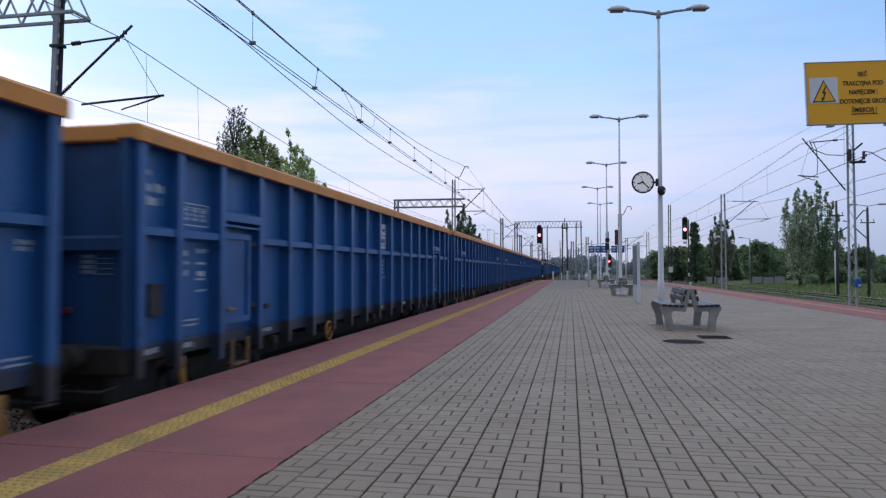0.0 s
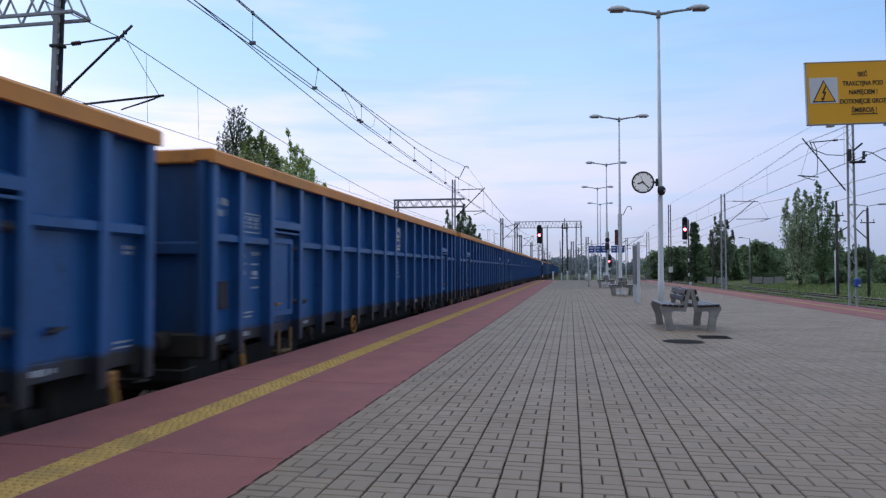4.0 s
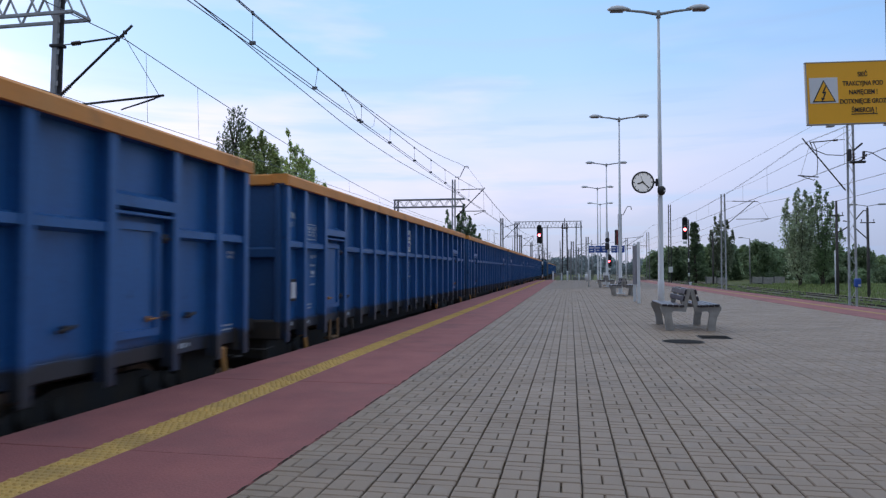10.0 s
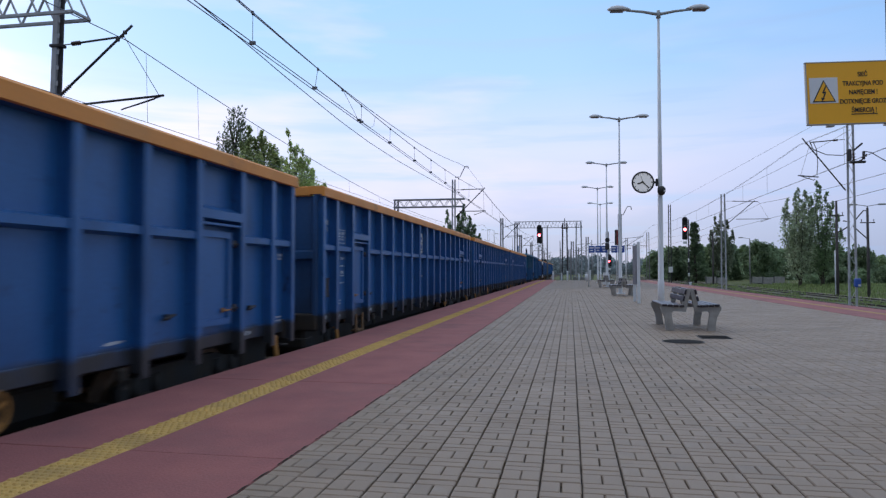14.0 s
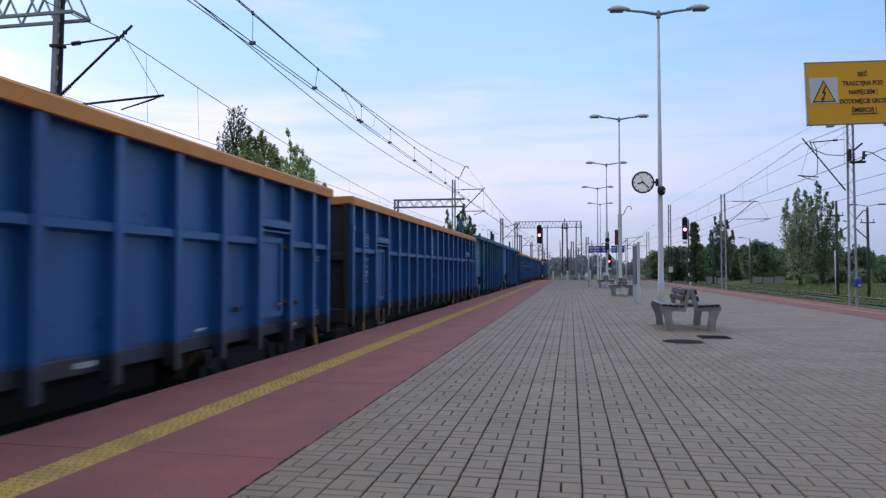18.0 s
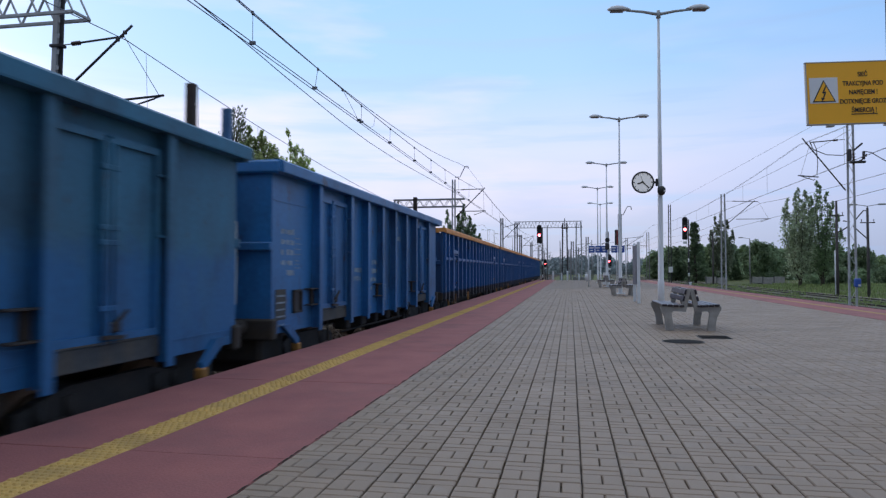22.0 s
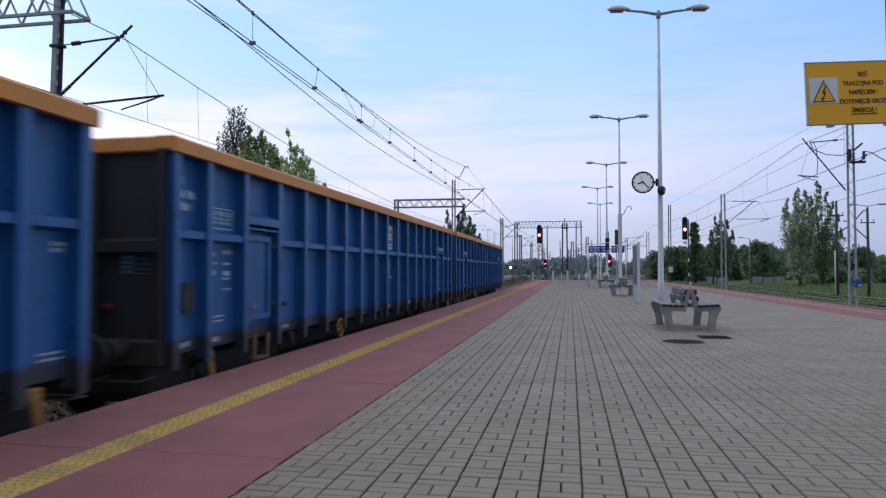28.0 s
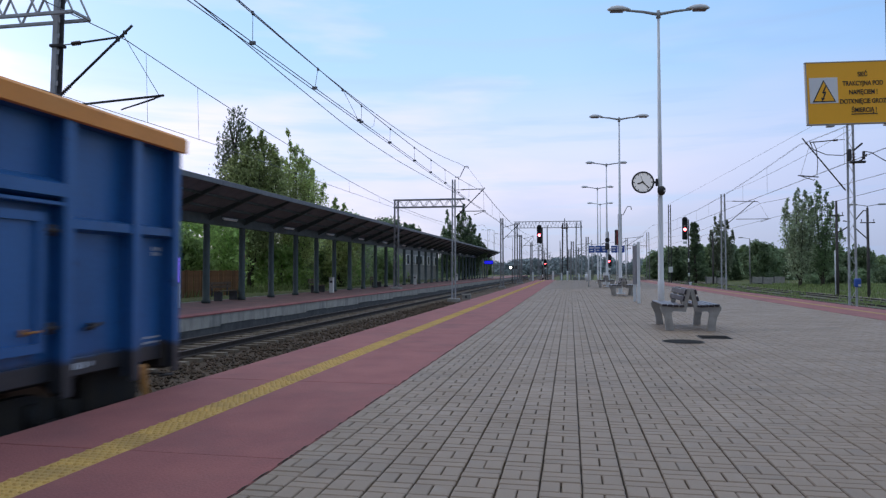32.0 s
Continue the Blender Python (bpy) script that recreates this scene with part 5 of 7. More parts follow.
for x, y in ((2.44, 14.75), (2.52, 33.6), (2.55, 50.0)):
    bench(x, y)

# warning sign on its post
sg = thing("warning_sign", "amber overhead line warning sign with black lettering", "sign", at=(2.955, 7.7, 3.10), rz=10.6)
sg.matrix_basis = sg.matrix_basis @ Matrix.Rotation(radians(-1.8), 4, "Y")
part("panel", MB().box((0, 0, 0), (1.07, 0.03, 0.655), 0.006), SIGNY, sg)
fr = MB()
for c, s in (((0, -0.002, 0.325), (1.09, 0.034, 0.014)), ((0, -0.002, -0.325), (1.09, 0.034, 0.014)), ((-0.535, -0.002, 0), (0.014, 0.034, 0.634)), ((0.535, -0.002, 0), (0.014, 0.034, 0.634))):
    fr.box(c, s, 0.005)
part("edge_frame", fr, SIGNF, sg, "grey metal edge")
wp = part("pictogram_field", MB().box((-0.36, -0.0175, 0.03), (0.295, 0.005, 0.268), 0.001), SIGNW, sg, "white square field")
tri = [(-0.482, -0.098 + 0.005), (-0.238, -0.098 + 0.005), (-0.36, 0.14)]
part("triangle", MB().prism([(a, -0.0205, c) for a, c in tri], (0, -0.002, 0)), SIGNK, wp, "black triangle border")
ctr = (-0.36, -0.018)
part("triangle_field", MB().prism([(ctr[0] + 0.85 * (a - ctr[0]), -0.0235, ctr[1] + 0.85 * (c - ctr[1])) for a, c in tri], (0, -0.002, 0)), SIGNY, wp, "amber triangle")
bq = MB()
zig = ((-0.338, 0.078), (-0.376, 0.0), (-0.345, 0.012), (-0.376, -0.066))
for p_, q_ in zip(zig, zig[1:]):
    bq.bar((p_[0], -0.0265, p_[1]), (q_[0], -0.0265, q_[1]), 0.003, 0.013)
bq.prism([(-0.394, -0.0262, -0.046), (-0.385, -0.0262, -0.088), (-0.357, -0.0262, -0.052)], (0, -0.002, 0))
part("lightning_bolt", bq, SIGNK, wp)
for txt, z in (("SIEĆ", 0.188), ("TRAKCYJNA POD", 0.094), ("NAPIĘCIEM !", 0.002), ("DOTKNIĘCIE GROZI", -0.094), ("ŚMIERCIĄ !", -0.186)):
    ob = words("lettering", txt, 0.067, SIGNK, sg, (0.14, -0.0185, z))
    ob.matrix_basis = pose(0.052, -0.0185, z, 90, 0, 0) @ Matrix.Diagonal((0.80, 1.0, 1.0, 1.0))
part("underline", MB().box((0.052, -0.018, -0.226), (0.27, 0.004, 0.009)), SIGNK, sg)
for xx in (-0.3, 0.3):
    part("clip", MB().box((xx, 0.0, -0.342), (0.07, 0.06, 0.02), 0.006), SIGNF, sg)
sp = thing("sign_post", "dark steel post that carries the warning sign", "post", at=(3.34, 7.80, 0))
part("pole", MB().tube([(0, 0, 0), (0, 0, 6.2)], 0.06, 12), MASTD, sp)
part("arm", MB().box((-0.32, 0, 3.33), (0.7, 0.05, 0.05), 0.008).box((-0.32, 0, 2.9), (0.7, 0.05, 0.05), 0.008), MASTD, sp)

# glazed notice board, edge on
nb = thing("notice_board", "grey free-standing timetable board on two posts", "notice board", at=(2.52, 26.4, 0))
for yy in (0.0, 1.6):
    part("post", MB().box((0, yy, 1.16), (0.11, 0.11, 2.32), 0.015), GALV, nb)
part("panel", MB().box((-0.05, 0.8, 1.45), (0.06, 1.47, 1.5), 0.01), MASTM, nb, "dark grey board panel")
part("board_frame", MB().box((0, 0.8, 2.18), (0.11, 1.47, 0.08), 0.01).box((0, 0.8, 0.74), (0.11, 1.47, 0.06), 0.01), GALV, nb)

# blue station sign on the third lamp
ss = thing("station_sign", "blue platform sign panels with white lettering bars", "sign", at=(2.75, 52.6, 2.83))
for i, xs_ in enumerate((-1.13, -0.66, -0.22, 0.52, 1.02)):
    p = part("panel", MB().box((xs_, 0, 0), (0.44 if i < 4 else 0.5, 0.10, 0.52), 0.015), SIGNB, ss)
    m = MB()
    for k in range(2):
        m.box((xs_ - 0.02, -0.052, 0.10 - 0.19 * k), (0.30 - 0.10 * k, 0.004, 0.09))
    part("lettering_bars", m, SIGNW, p)
part("bracket", MB().box((0, 0.1, 0), (0.5, 0.06, 0.08), 0.01), GALV, ss)
for s in (-1.6, 1.6):
    pp = thing("sign_pole", "pale post carrying the blue platform sign", "post", "sign poles", at=(2.75 + s * 0.86, 52.75, 0))
    part("pole", MB().tube([(0, 0, 0), (0, 0, 3.2)], 0.05, 10), GALV, pp)
lsp = thing("loudspeaker", "dark horn loudspeaker on a lamp post", "loudspeaker", at=(2.75, 52.75, 3.5))
part("horn", MB().tube([(0, -0.2, 0), (0, -0.32, 0), (0, -0.5, 0)], [0.05, 0.08, 0.18], 14), BLACK, lsp)
part("driver", MB().box((0, -0.16, -0.45), (0.3, 0.2, 0.5), 0.05), MASTD, lsp)
# litter bin seen between the benches
lb = thing("litter_bin", "pale grey platform litter bin", "litter bin", at=(1.86, 79.0, 0))
part("body", MB().tube([(0, 0, 0.05), (0, 0, 0.85)], [0.2, 0.24], 14), GALV, lb)
part("hood", MB().tube([(0, 0, 0.86), (0, 0, 1.02)], [0.25, 0.14], 14), LAMPH, lb)
wb = thing("litter_bin", "white litter bin beside a platform bench", "litter bin", at=(2.9, 57.0, 0))
part("body", MB().box((0, 0, 0.45), (0.5, 0.4, 0.8), 0.04), GALV, wb)
part("hood", MB().prism([(-0.28, -0.24, 0.85), (0.28, -0.24, 0.85), (0.2, -0.24, 1.05), (-0.2, -0.24, 1.05)], (0, 0.46, 0)), GALV, wb)


# ---- overhead line ----
def lattice_mast(x, y, h, base, w=0.34, d=0.12, label="grey two-channel lattice mast of the overhead line", material=None, group="overhead line masts"):
    m = thing("catenary_mast", label, "mast", group, at=(x, y, base))
    mt = material or MAST
    for s in (-1, 1):
        part("leg", MB().bar((s * w / 2, 0, -0.3), (s * w * 0.36, 0, h), 0.055, d, 0.006), mt, m)
    n = max(4, int(h / 0.55))
    for i in range(n):
        z0, z1 = h * i / n, h * (i + 1) / n
        f0, f1 = w / 2 * (1 - 0.28 * z0 / h), w / 2 * (1 - 0.28 * z1 / h)
        s = 1 if i % 2 else -1
        part("lacing_bar", MB().bar((-s * f0, -d / 2, z0), (s * f1, -d / 2, z1), max(0.045, 0.1 * w), 0.012), mt, m)
    part("foot", MB().box((0, 0, -0.1), (0.8, 0.7, 0.45), 0.04), CONC, m, "concrete mast foot")
    return m


def insulator(mb, p, q, r=0.06, k=5):
    p, q = Vector(p), Vector(q)
    mb.tube([p, q], r * 0.4, 8)
    for i in range(k):
        c = p.lerp(q, (i + 0.5) / k)
        d = (q - p).normalized() * 0.02
        mb.tube([c - d, c, c + d], [r * 0.5, r, r * 0.5], 10)


def cantilever(name_at, hinge_lo, hinge_hi, tip, messenger, arm0, arm1, label, reg=None):
    """Bracket arm of the overhead line in the plane y = name_at[1]; all other points are (x, z)."""
    x, y, z = name_at
    c = thing("cantilever", label, "cantilever arm", "overhead line brackets", at=(0, y, 0))
    P = lambda a: (a[0], 0, a[1])
    lo, hi, tp = Vector(P(hinge_lo)), Vector(P(hinge_hi)), Vector(P(tip))
    ins = MB()
    a1 = lo.lerp(tp, 0.14)
    insulator(ins, lo.lerp(tp, 0.02), a1)
    b1 = hi.lerp(Vector(P(messenger)), 0.34)
    insulator(ins, hi.lerp(Vector(P(messenger)), 0.2), b1)
    part("insulators", ins, INSUL, c, "brown ribbed insulators")
    part("strut", MB().tube([lo, tp], 0.032, 10), MASTD, c)
    for q_ in (0.8, 0.9):
        part("clamp", MB().box(tuple(lo.lerp(tp, q_)), (0.10, 0.06, 0.10), 0.015), MASTD, c)
    part("tie_rod", MB().tube([hi, b1], 0.016, 8).tube([b1, Vector(P(messenger))], 0.028, 8), MASTD, c)
    part("steady_tube", MB().tube([P(arm0), P(arm1)], 0.03, 8), MASTD, c)
    s = 1 if arm1[0] > arm0[0] else -1
    e = Vector(P(arm1))
    part("registration_arm", MB().tube([e + Vector((-s * 0.1, 0, -0.02)), e + Vector((-s * 0.75, 0, -0.26)), e + Vector((-s * 0.8, 0, -0.2))] if reg is None else [e, P(reg[0]), P(reg[1])], 0.018, 8), MASTD, c)
    part("hanger", MB().tube([P(messenger), e + Vector((-s * 0.12, 0, 0))], 0.008, 6), WIRE, c)
    return c


def wire(name, pts, r, label, group="overhead wires"):
    return solid(name, MB().tube(pts, r, 6), WIRE, label, "wire", group)


def sagged(x, y0, z0, y1, z1, sag, n=14):
    return [(x, y0 + (y1 - y0) * t / n, z0 + (z1 - z0) * t / n - 4 * sag * (t / n) * (1 - t / n)) for t in range(n + 1)]


def line(x, stops, zc, dz, sag, drops=True, pair=0.05, r=0.011):
    """Contact wires at zc and a sagging messenger dz above, between the supports at the y of stops."""
    for s in (-pair, pair):
        wire("contact_wire", [(x + s, stops[0], zc), (x + s, stops[-1], zc)], r, "thin copper contact wire over the track")
    for a, b in zip(stops, stops[1:]):
        wire("messenger_wire", sagged(x - pair * 0.6, a, zc + dz, b, zc + dz, sag), r, "sagging messenger wire of the overhead line")
        wire("messenger_wire", sagged(x + pair * 0.6, a, zc + dz - 0.02, b, zc + dz - 0.02, sag), r, "sagging messenger wire of the overhead line")
        n = int((b - a) / 5.4)
        dr = thing("droppers", "thin droppers between messenger and contact wire", "wire", "overhead wires", at=(x, 0, 0)) if drops else None
        for i in range(1, n):
            t = i / n
            zt = zc + dz - 4 * sag * t * (1 - t)
            if drops:
                part("dropper", MB().tube([(0, a + (b - a) * t, zc), (0, a + (b - a) * t, zt)], 0.007, 5), WIRE, dr)


line(TRACKS[0], [46.75, 108, 170, 240], 5.36, 1.4, 0.72)
line(TRACKS[0], [-60, -0.4], 5.62, 1.1, 0.6)
Y0, Y1 = -0.4, 46.75
for s in (-0.05, 0.05):
    wire("contact_wire", [(TRACKS[0] + s, Y0, 5.60), (TRACKS[0] + s, 24.0, 5.49), (TRACKS[0] + s, Y1, 5.36)], 0.009, "thin copper contact wire over the track")
wire("messenger_wire", sagged(TRACKS[0] - 0.02, Y0, 6.73, Y1, 6.73, 0.715, 20), 0.011, "sagging messenger wire of the overhead line")
wire("messenger_wire", sagged(TRACKS[0] + 0.03, Y0, 6.79, 36.0, 7.02, 0.855, 18) + [(-6.3, 41.5, 7.62), (-6.95, Y1, 8.38)], 0.010, "second messenger wire that rises to its anchor arm")
dr = thing("droppers", "thin droppers between messenger and contact wire", "wire", "overhead wires", at=(TRACKS[0], 0, 0))
for y_top, y_low in ((3.5, 3.5), (7.7, 7.7), (11.9, 11.9), (15.3, 15.1), (17.07, 18.5), (18.75, 18.75), (21.95, 21.9), (25.5, 25.6), (28.75, 28.7), (32.1, 32.2), (36.2, 36.2), (40.0, 40.0)):
    zt = 6.73 - 4 * 0.715 * ((y_top - Y0) / (Y1 - Y0)) * (1 - (y_top - Y0) / (Y1 - Y0))
    zl = 5.60 - 0.0047 * (y_low - Y0)
    part("dropper", MB().tube([(0, y_low, zl), (0, y_top, zt)], 0.006, 5), WIRE, dr)
    part("clamp", MB().box((0, y_top, zt - 0.03), (0.04, 0.05, 0.08), 0.008).box((0, y_low, zl + 0.03), (0.12, 0.05, 0.07), 0.008), WIRE, dr)
part("jumper_loop", MB().tube([(0.04, 18.8, 5.50), (0.08, 19.3, 5.48), (0.06, 19.8, 5.65), (0.0, 20.15, 6.0)], 0.006, 5), WIRE, dr)
line(TRACKS[1], [78, 142, 205, 260], 4.82, 1.68, 1.35, pair=0.025, r=0.006)
TIP = (-10.72, 14.85, 6.91)
wire("contact_wire", [(-10.3, -50, 4.3), (-10.55, 10.9, 4.9), (-10.62, 15.6, 5.03), (-10.5, 18.7, 5.03), (-9.85, 78, 4.82)], 0.008, "thin copper contact wire over the second track")
wire("messenger_wire", [(-9.75, -50, 6.6), (-10.2, -18, 5.9), TIP], 0.011, "messenger wire of the second track")
span2 = [(TIP[0] + 0.87 * k / 18, TIP[1] + 63.15 * k / 18, TIP[2] - 0.41 * k / 18 - 4 * 1.6 * (k / 18) * (1 - k / 18)) for k in range(19)]
wire("messenger_wire", span2, 0.011, "sagging messenger wire of the second track")
dr2 = thing("droppers", "thin droppers between messenger and contact wire", "wire", "overhead wires")
for k in (0.012, 0.05, 0.11, 0.18, 0.26, 0.34, 0.42, 0.5, 0.58, 0.66, 0.74, 0.82, 0.9):
    zt = TIP[2] - 0.41 * k - 6.4 * k * (1 - k)
    part("dropper", MB().tube([(-10.65 + 0.8 * k, 14.85 + 63.15 * k, 5.04 - 0.22 * k), (TIP[0] + 0.87 * k, 14.85 + 63.15 * k, zt)], 0.005, 5), WIRE, dr2)
line(TRACKS[2], [-26, 37, 100, 165, 240], 5.75, 1.85, 0.85, pair=0.03, r=0.0075)
line(17.1, [0, 66, 130, 200], 5.75, 1.6, 0.8, drops=False, pair=0.03, r=0.0075)
wire("feeder_wire", [(-5.9, -0.4, 6.0), (-5.92, 6.0, 5.83), (-5.92, 10.9, 5.53), (-5.92, 13.3, 5.36), (-5.92, 16.8, 5.17), (-5.92, 19.5, 5.09), (-5.92, 23.0, 5.08), (-5.9, 26.2, 5.12), (-5.87, 32.5, 5.24), (-5.8, 46.75, 5.40)], 0.009, "thin slack wire under the near line")
wire("feeder_wire", sagged(13.9, -25, 9.5, 37.05, 9.55, 0.5) + [(13.6, 60.0, 9.75), (13.15, 95.0, 10.15)], 0.009, "feeder wire along the tops of the outer masts")
wire("feeder_wire", sagged(13.86, 37.05, 8.3, 66.0, 8.25, 0.25), 0.010, "thin earth wire between the masts")


def truss(x0, x1, y, z0, z1, n, label, material=None, depth=0.5):
    t = thing("portal_beam", label, "truss", "overhead line portals", at=(0, y, 0))
    mt = material or MAST
    for dy in (-depth / 2, depth / 2):
        part("top_chord", MB().bar((x0, dy, z1), (x1, dy, z1), 0.08, 0.08, 0.008), mt, t)
        part("bottom_chord", MB().bar((x0, dy, z0), (x1, dy, z0), 0.08, 0.08, 0.008), mt, t)
    for i in range(n):
        a, b = x0 + (x1 - x0) * i / n, x0 + (x1 - x0) * (i + 1) / n
        m = (a + b) / 2
        part("diagonal", MB().bar((a, -depth / 2, z0), (m, -depth / 2, z1), 0.05, 0.03).bar((m, -depth / 2, z1), (b, -depth / 2, z0), 0.05, 0.03), mt, t)
        part("diagonal", MB().bar((a, depth / 2, z0), (m, depth / 2, z1), 0.05, 0.03).bar((m, depth / 2, z1), (b, depth / 2, z0), 0.05, 0.03), mt, t)
    part("cross_tie", MB().bar((x0, -depth / 2, z0), (x0, depth / 2, z0), 0.06).bar((x1, -depth / 2, z0), (x1, depth / 2, z0), 0.06).bar((x0, -depth / 2, z1), (x0, depth / 2, z1), 0.06), mt, t)
    return t


# mast on the opposite platform with its portal and bracket
lm = thing("catenary_mast", "pale grey channel mast with battens on the opposite platform", "mast", "overhead line masts", at=(-12.83, 14.85, OPP_Z))
lm.matrix_basis = lm.matrix_basis @ Matrix.Rotation(radians(1.2), 4, "Y")
part("leg", MB().bar((-0.075, 0, -0.3), (-0.035, 0, 9.2), 0.10, 0.14, 0.008), MASTL, lm)
part("leg", MB().bar((0.085, 0.05, -0.3), (0.065, 0.05, 9.2), 0.05, 0.12, 0.006), MASTD, lm, "dark inner channel")
for k in range(22):
    part("batten", MB().box((0.045 - 0.0006 * k, -0.03, 0.5 + 0.4 * k), (0.10, 0.012, 0.12), 0.003), MASTL, lm)
part("collar", MB().box((0.02, 0.0, 7.05), (0.34, 0.22, 0.07), 0.012), MASTD, lm, "dark clamp collar")
part("foot", MB().box((0, 0, -0.05), (0.6, 0.6, 0.3), 0.03), CONC, lm, "concrete mast foot")
truss(-26.0, -12.0, 14.85, 7.62, 8.6, 14, "grey lattice portal beam over the opposite platform", MASTL, 0.6)
cantilever((-12.6, 14.85, 0), (-12.56, 5.64), (-12.64, 6.90), (-10.58, 7.28), (-10.8, 7.02), (-11.95, 5.38), (-9.70, 5.50), "dark steel bracket arm over the second track", ((-10.85, 5.20), (-9.95, 5.42)))
# portal farther on
lattice_mast(-12.75, 49.1, 6.6, OPP_Z, w=0.36)
truss(-12.9, -7.6, 49.1, 5.92, 6.47, 7, "grey lattice portal beam between the tracks")
lattice_mast(-8.0, 46.75, 8.45, RAIL - 0.1, w=0.24, d=0.10, material=MASTL, label="pale grey channel mast between the tracks")
cantilever((-8.0, 46.75, 0), (-7.85, 4.95), (-7.85, 6.87), (-5.80, 6.98), (-5.9, 6.90), (-7.6, 5.36), (-5.75, 5.36), "steel bracket arm over the near track")
hook = thing("wire_hook", "bent steel top arm on the mast", "bracket", at=(0, 46.75, 0))
part("arm", MB().tube([(-7.9, 0, 7.75), (-7.55, 0, 7.78), (-7.2, 0, 8.5), (-7.0, 0, 8.52), (-6.95, 0, 8.35)], 0.03, 8).tube([(-6.95, 0, 8.35), (-5.9, 0, 6.95)], 0.008, 5), MAST, hook)
lattice_mast(-8.0, 80.8, 8.3, RAIL - 0.1, w=0.32, d=0.16, material=MAST, label="slate grey lattice mast between the tracks")
cantilever((-8.0, 80.8, 0), (-7.85, 4.9), (-7.85, 6.3), (-5.80, 6.9), (-5.9, 6.85), (-7.6, 5.30), (-5.75, 5.32), "steel bracket arm over the near track")
for yy in (112, 143, 176, 215):
    lattice_mast(-8.0, yy, 7.9, RAIL - 0.1, w=0.36, d=0.2)
    cantilever((-8.0, yy, 0), (-7.85, 4.9), (-7.85, 6.3), (-5.80, 6.9), (-5.9, 6.85), (-7.6, 5.30), (-5.75, 5.32), "steel bracket arm over the near track")
# far portal beyond the platform end
truss(-8.9, 1.9, 110.0, 8.05, 9.05, 20, "pale lattice portal beam across the tracks", MASTL)
for xx in (1.35, -8.6):
    lattice_mast(xx, 110.0, 9.9, GROUND, w=1.0 if xx > 0 else 0.5, d=0.2, material=MASTL if xx > 0 else MAST)
lattice_mast(-0.75, 100.0, 9.1, GROUND, w=0.8, d=0.2, material=MASTD, label="dark lattice mast beyond the platform end")
sw = thing("mast_switch", "dark line switch on the mast top", "switch", at=(-0.75, 99.8, 7.3))
part("frame", MB().box((0, 0, 0), (0.9, 0.2, 0.12), 0.02).box((0, 0, 0.75), (0.12, 0.15, 1.4), 0.02), MASTD, sw)
for k in (-0.35, 0.35):
    q = MB()
    insulator(q, (k, 0, 0.05), (k, 0, 0.5), 0.13, 3)
    part("insulator", q, INSUL, sw)
for xx, yy, hh in ((0.4, 128.0, 6.6), (1.6, 150.0, 6.2), (-0.2, 170.0, 6.4), (3.1, 128.0, 7.4), (6.2, 118.0, 7.8), (7.3, 104.0, 9.6)):
    lattice_mast(xx, yy, hh + 1.0, GROUND, w=0.5, d=0.2, material=MASTL if yy < 120 else MAST)
    cantilever((xx, yy, 0), (xx + 0.25, 4.4), (xx + 0.25, 5.9), (xx + 3.4, 6.4), (xx + 3.3, 6.2), (xx + 0.5, 4.9), (xx + 3.9, 4.9), "steel bracket arm of a far mast")
tk_ = thing("horn_arm", "bent steel top arm on a far mast", "bracket", at=(7.3, 104.0, 0))
part("arm", MB().tube([(0, 0, 9.4), (0.5, 0, 9.5), (1.1, 0, 10.7), (1.6, 0, 10.7), (1.7, 0, 10.2)], 0.07, 6), MAST, tk_)
vb = thing("folded_board", "dark upright board on a pale pole beyond the benches", "signal board", at=(3.92, 60.0, 0))
part("pole", MB().tube([(0, 0, 0), (0, 0, 4.8)], 0.055, 10), GALV, vb)
part("board", MB().box((0.0, -0.09, 4.05), (0.3, 0.08, 1.3), 0.02), MASTD, vb, "narrow dark board")
part("stripe", MB().box((0.05, -0.135, 4.05), (0.05, 0.006, 1.2)), STRIPR, vb)
# masts behind the view's start
lattice_mast(13.9, -25.0, 10.2, RAIL - 0.1, w=0.4)
lattice_mast(-8.0, -0.4, 8.4, RAIL - 0.1, w=0.42)
cantilever((-8.0, -0.4, 0), (-7.85, 4.95), (-7.85, 6.87), (-5.80, 6.98), (-5.9, 6.90), (-7.6, 5.5), (-5.75, 5.5), "steel bracket arm over the near track")
# masts on the right
lattice_mast(13.85, 37.05, 10.3, RAIL - 0.1, w=0.34, d=0.1, material=MASTL, label="slim pale lattice mast beside the weedy track")
cantilever((13.85, 37.05, 0), (13.6, 5.25), (13.6, 7.82), (11.62, 7.95), (12.0, 7.72), (12.35, 5.95), (11.4, 6.05), "dark steel bracket arm over the weedy track")
jc = thing("jumper_cables", "dark cable loops hanging at the mast", "cable", at=(0, 36.8, 0))
part("cable", MB().tube([(11.88, 0, 7.75), (12.05, 0, 7.32), (12.65, 0, 7.03), (13.4, 0, 6.97), (13.85, 0, 7.25)], 0.022, 6), MASTD, jc)
part("cable", MB().tube([(14.36, 0, 7.15), (14.7, 0, 7.08), (15.1, 0, 6.8), (15.8, 0, 6.35)], 0.022, 6), MASTD, jc)
ib = MB()
insulator(ib, (13.9, 0, 6.5), (13.9, 0, 7.1), 0.11, 4)
insulator(ib, (14.15, 0, 6.6), (14.5, 0, 7.0), 0.09, 3)
part("insulator", ib, INSUL, jc, "dark ribbed insulators")
sg2 = MB()
sg2.box((14.08, 0, 6.62), (0.7, 0.24, 0.11), 0.03).box((13.70, 0, 6.98), (0.18, 0.2, 0.6), 0.04).box((14.36, 0, 6.95), (0.11, 0.14, 0.42), 0.03)
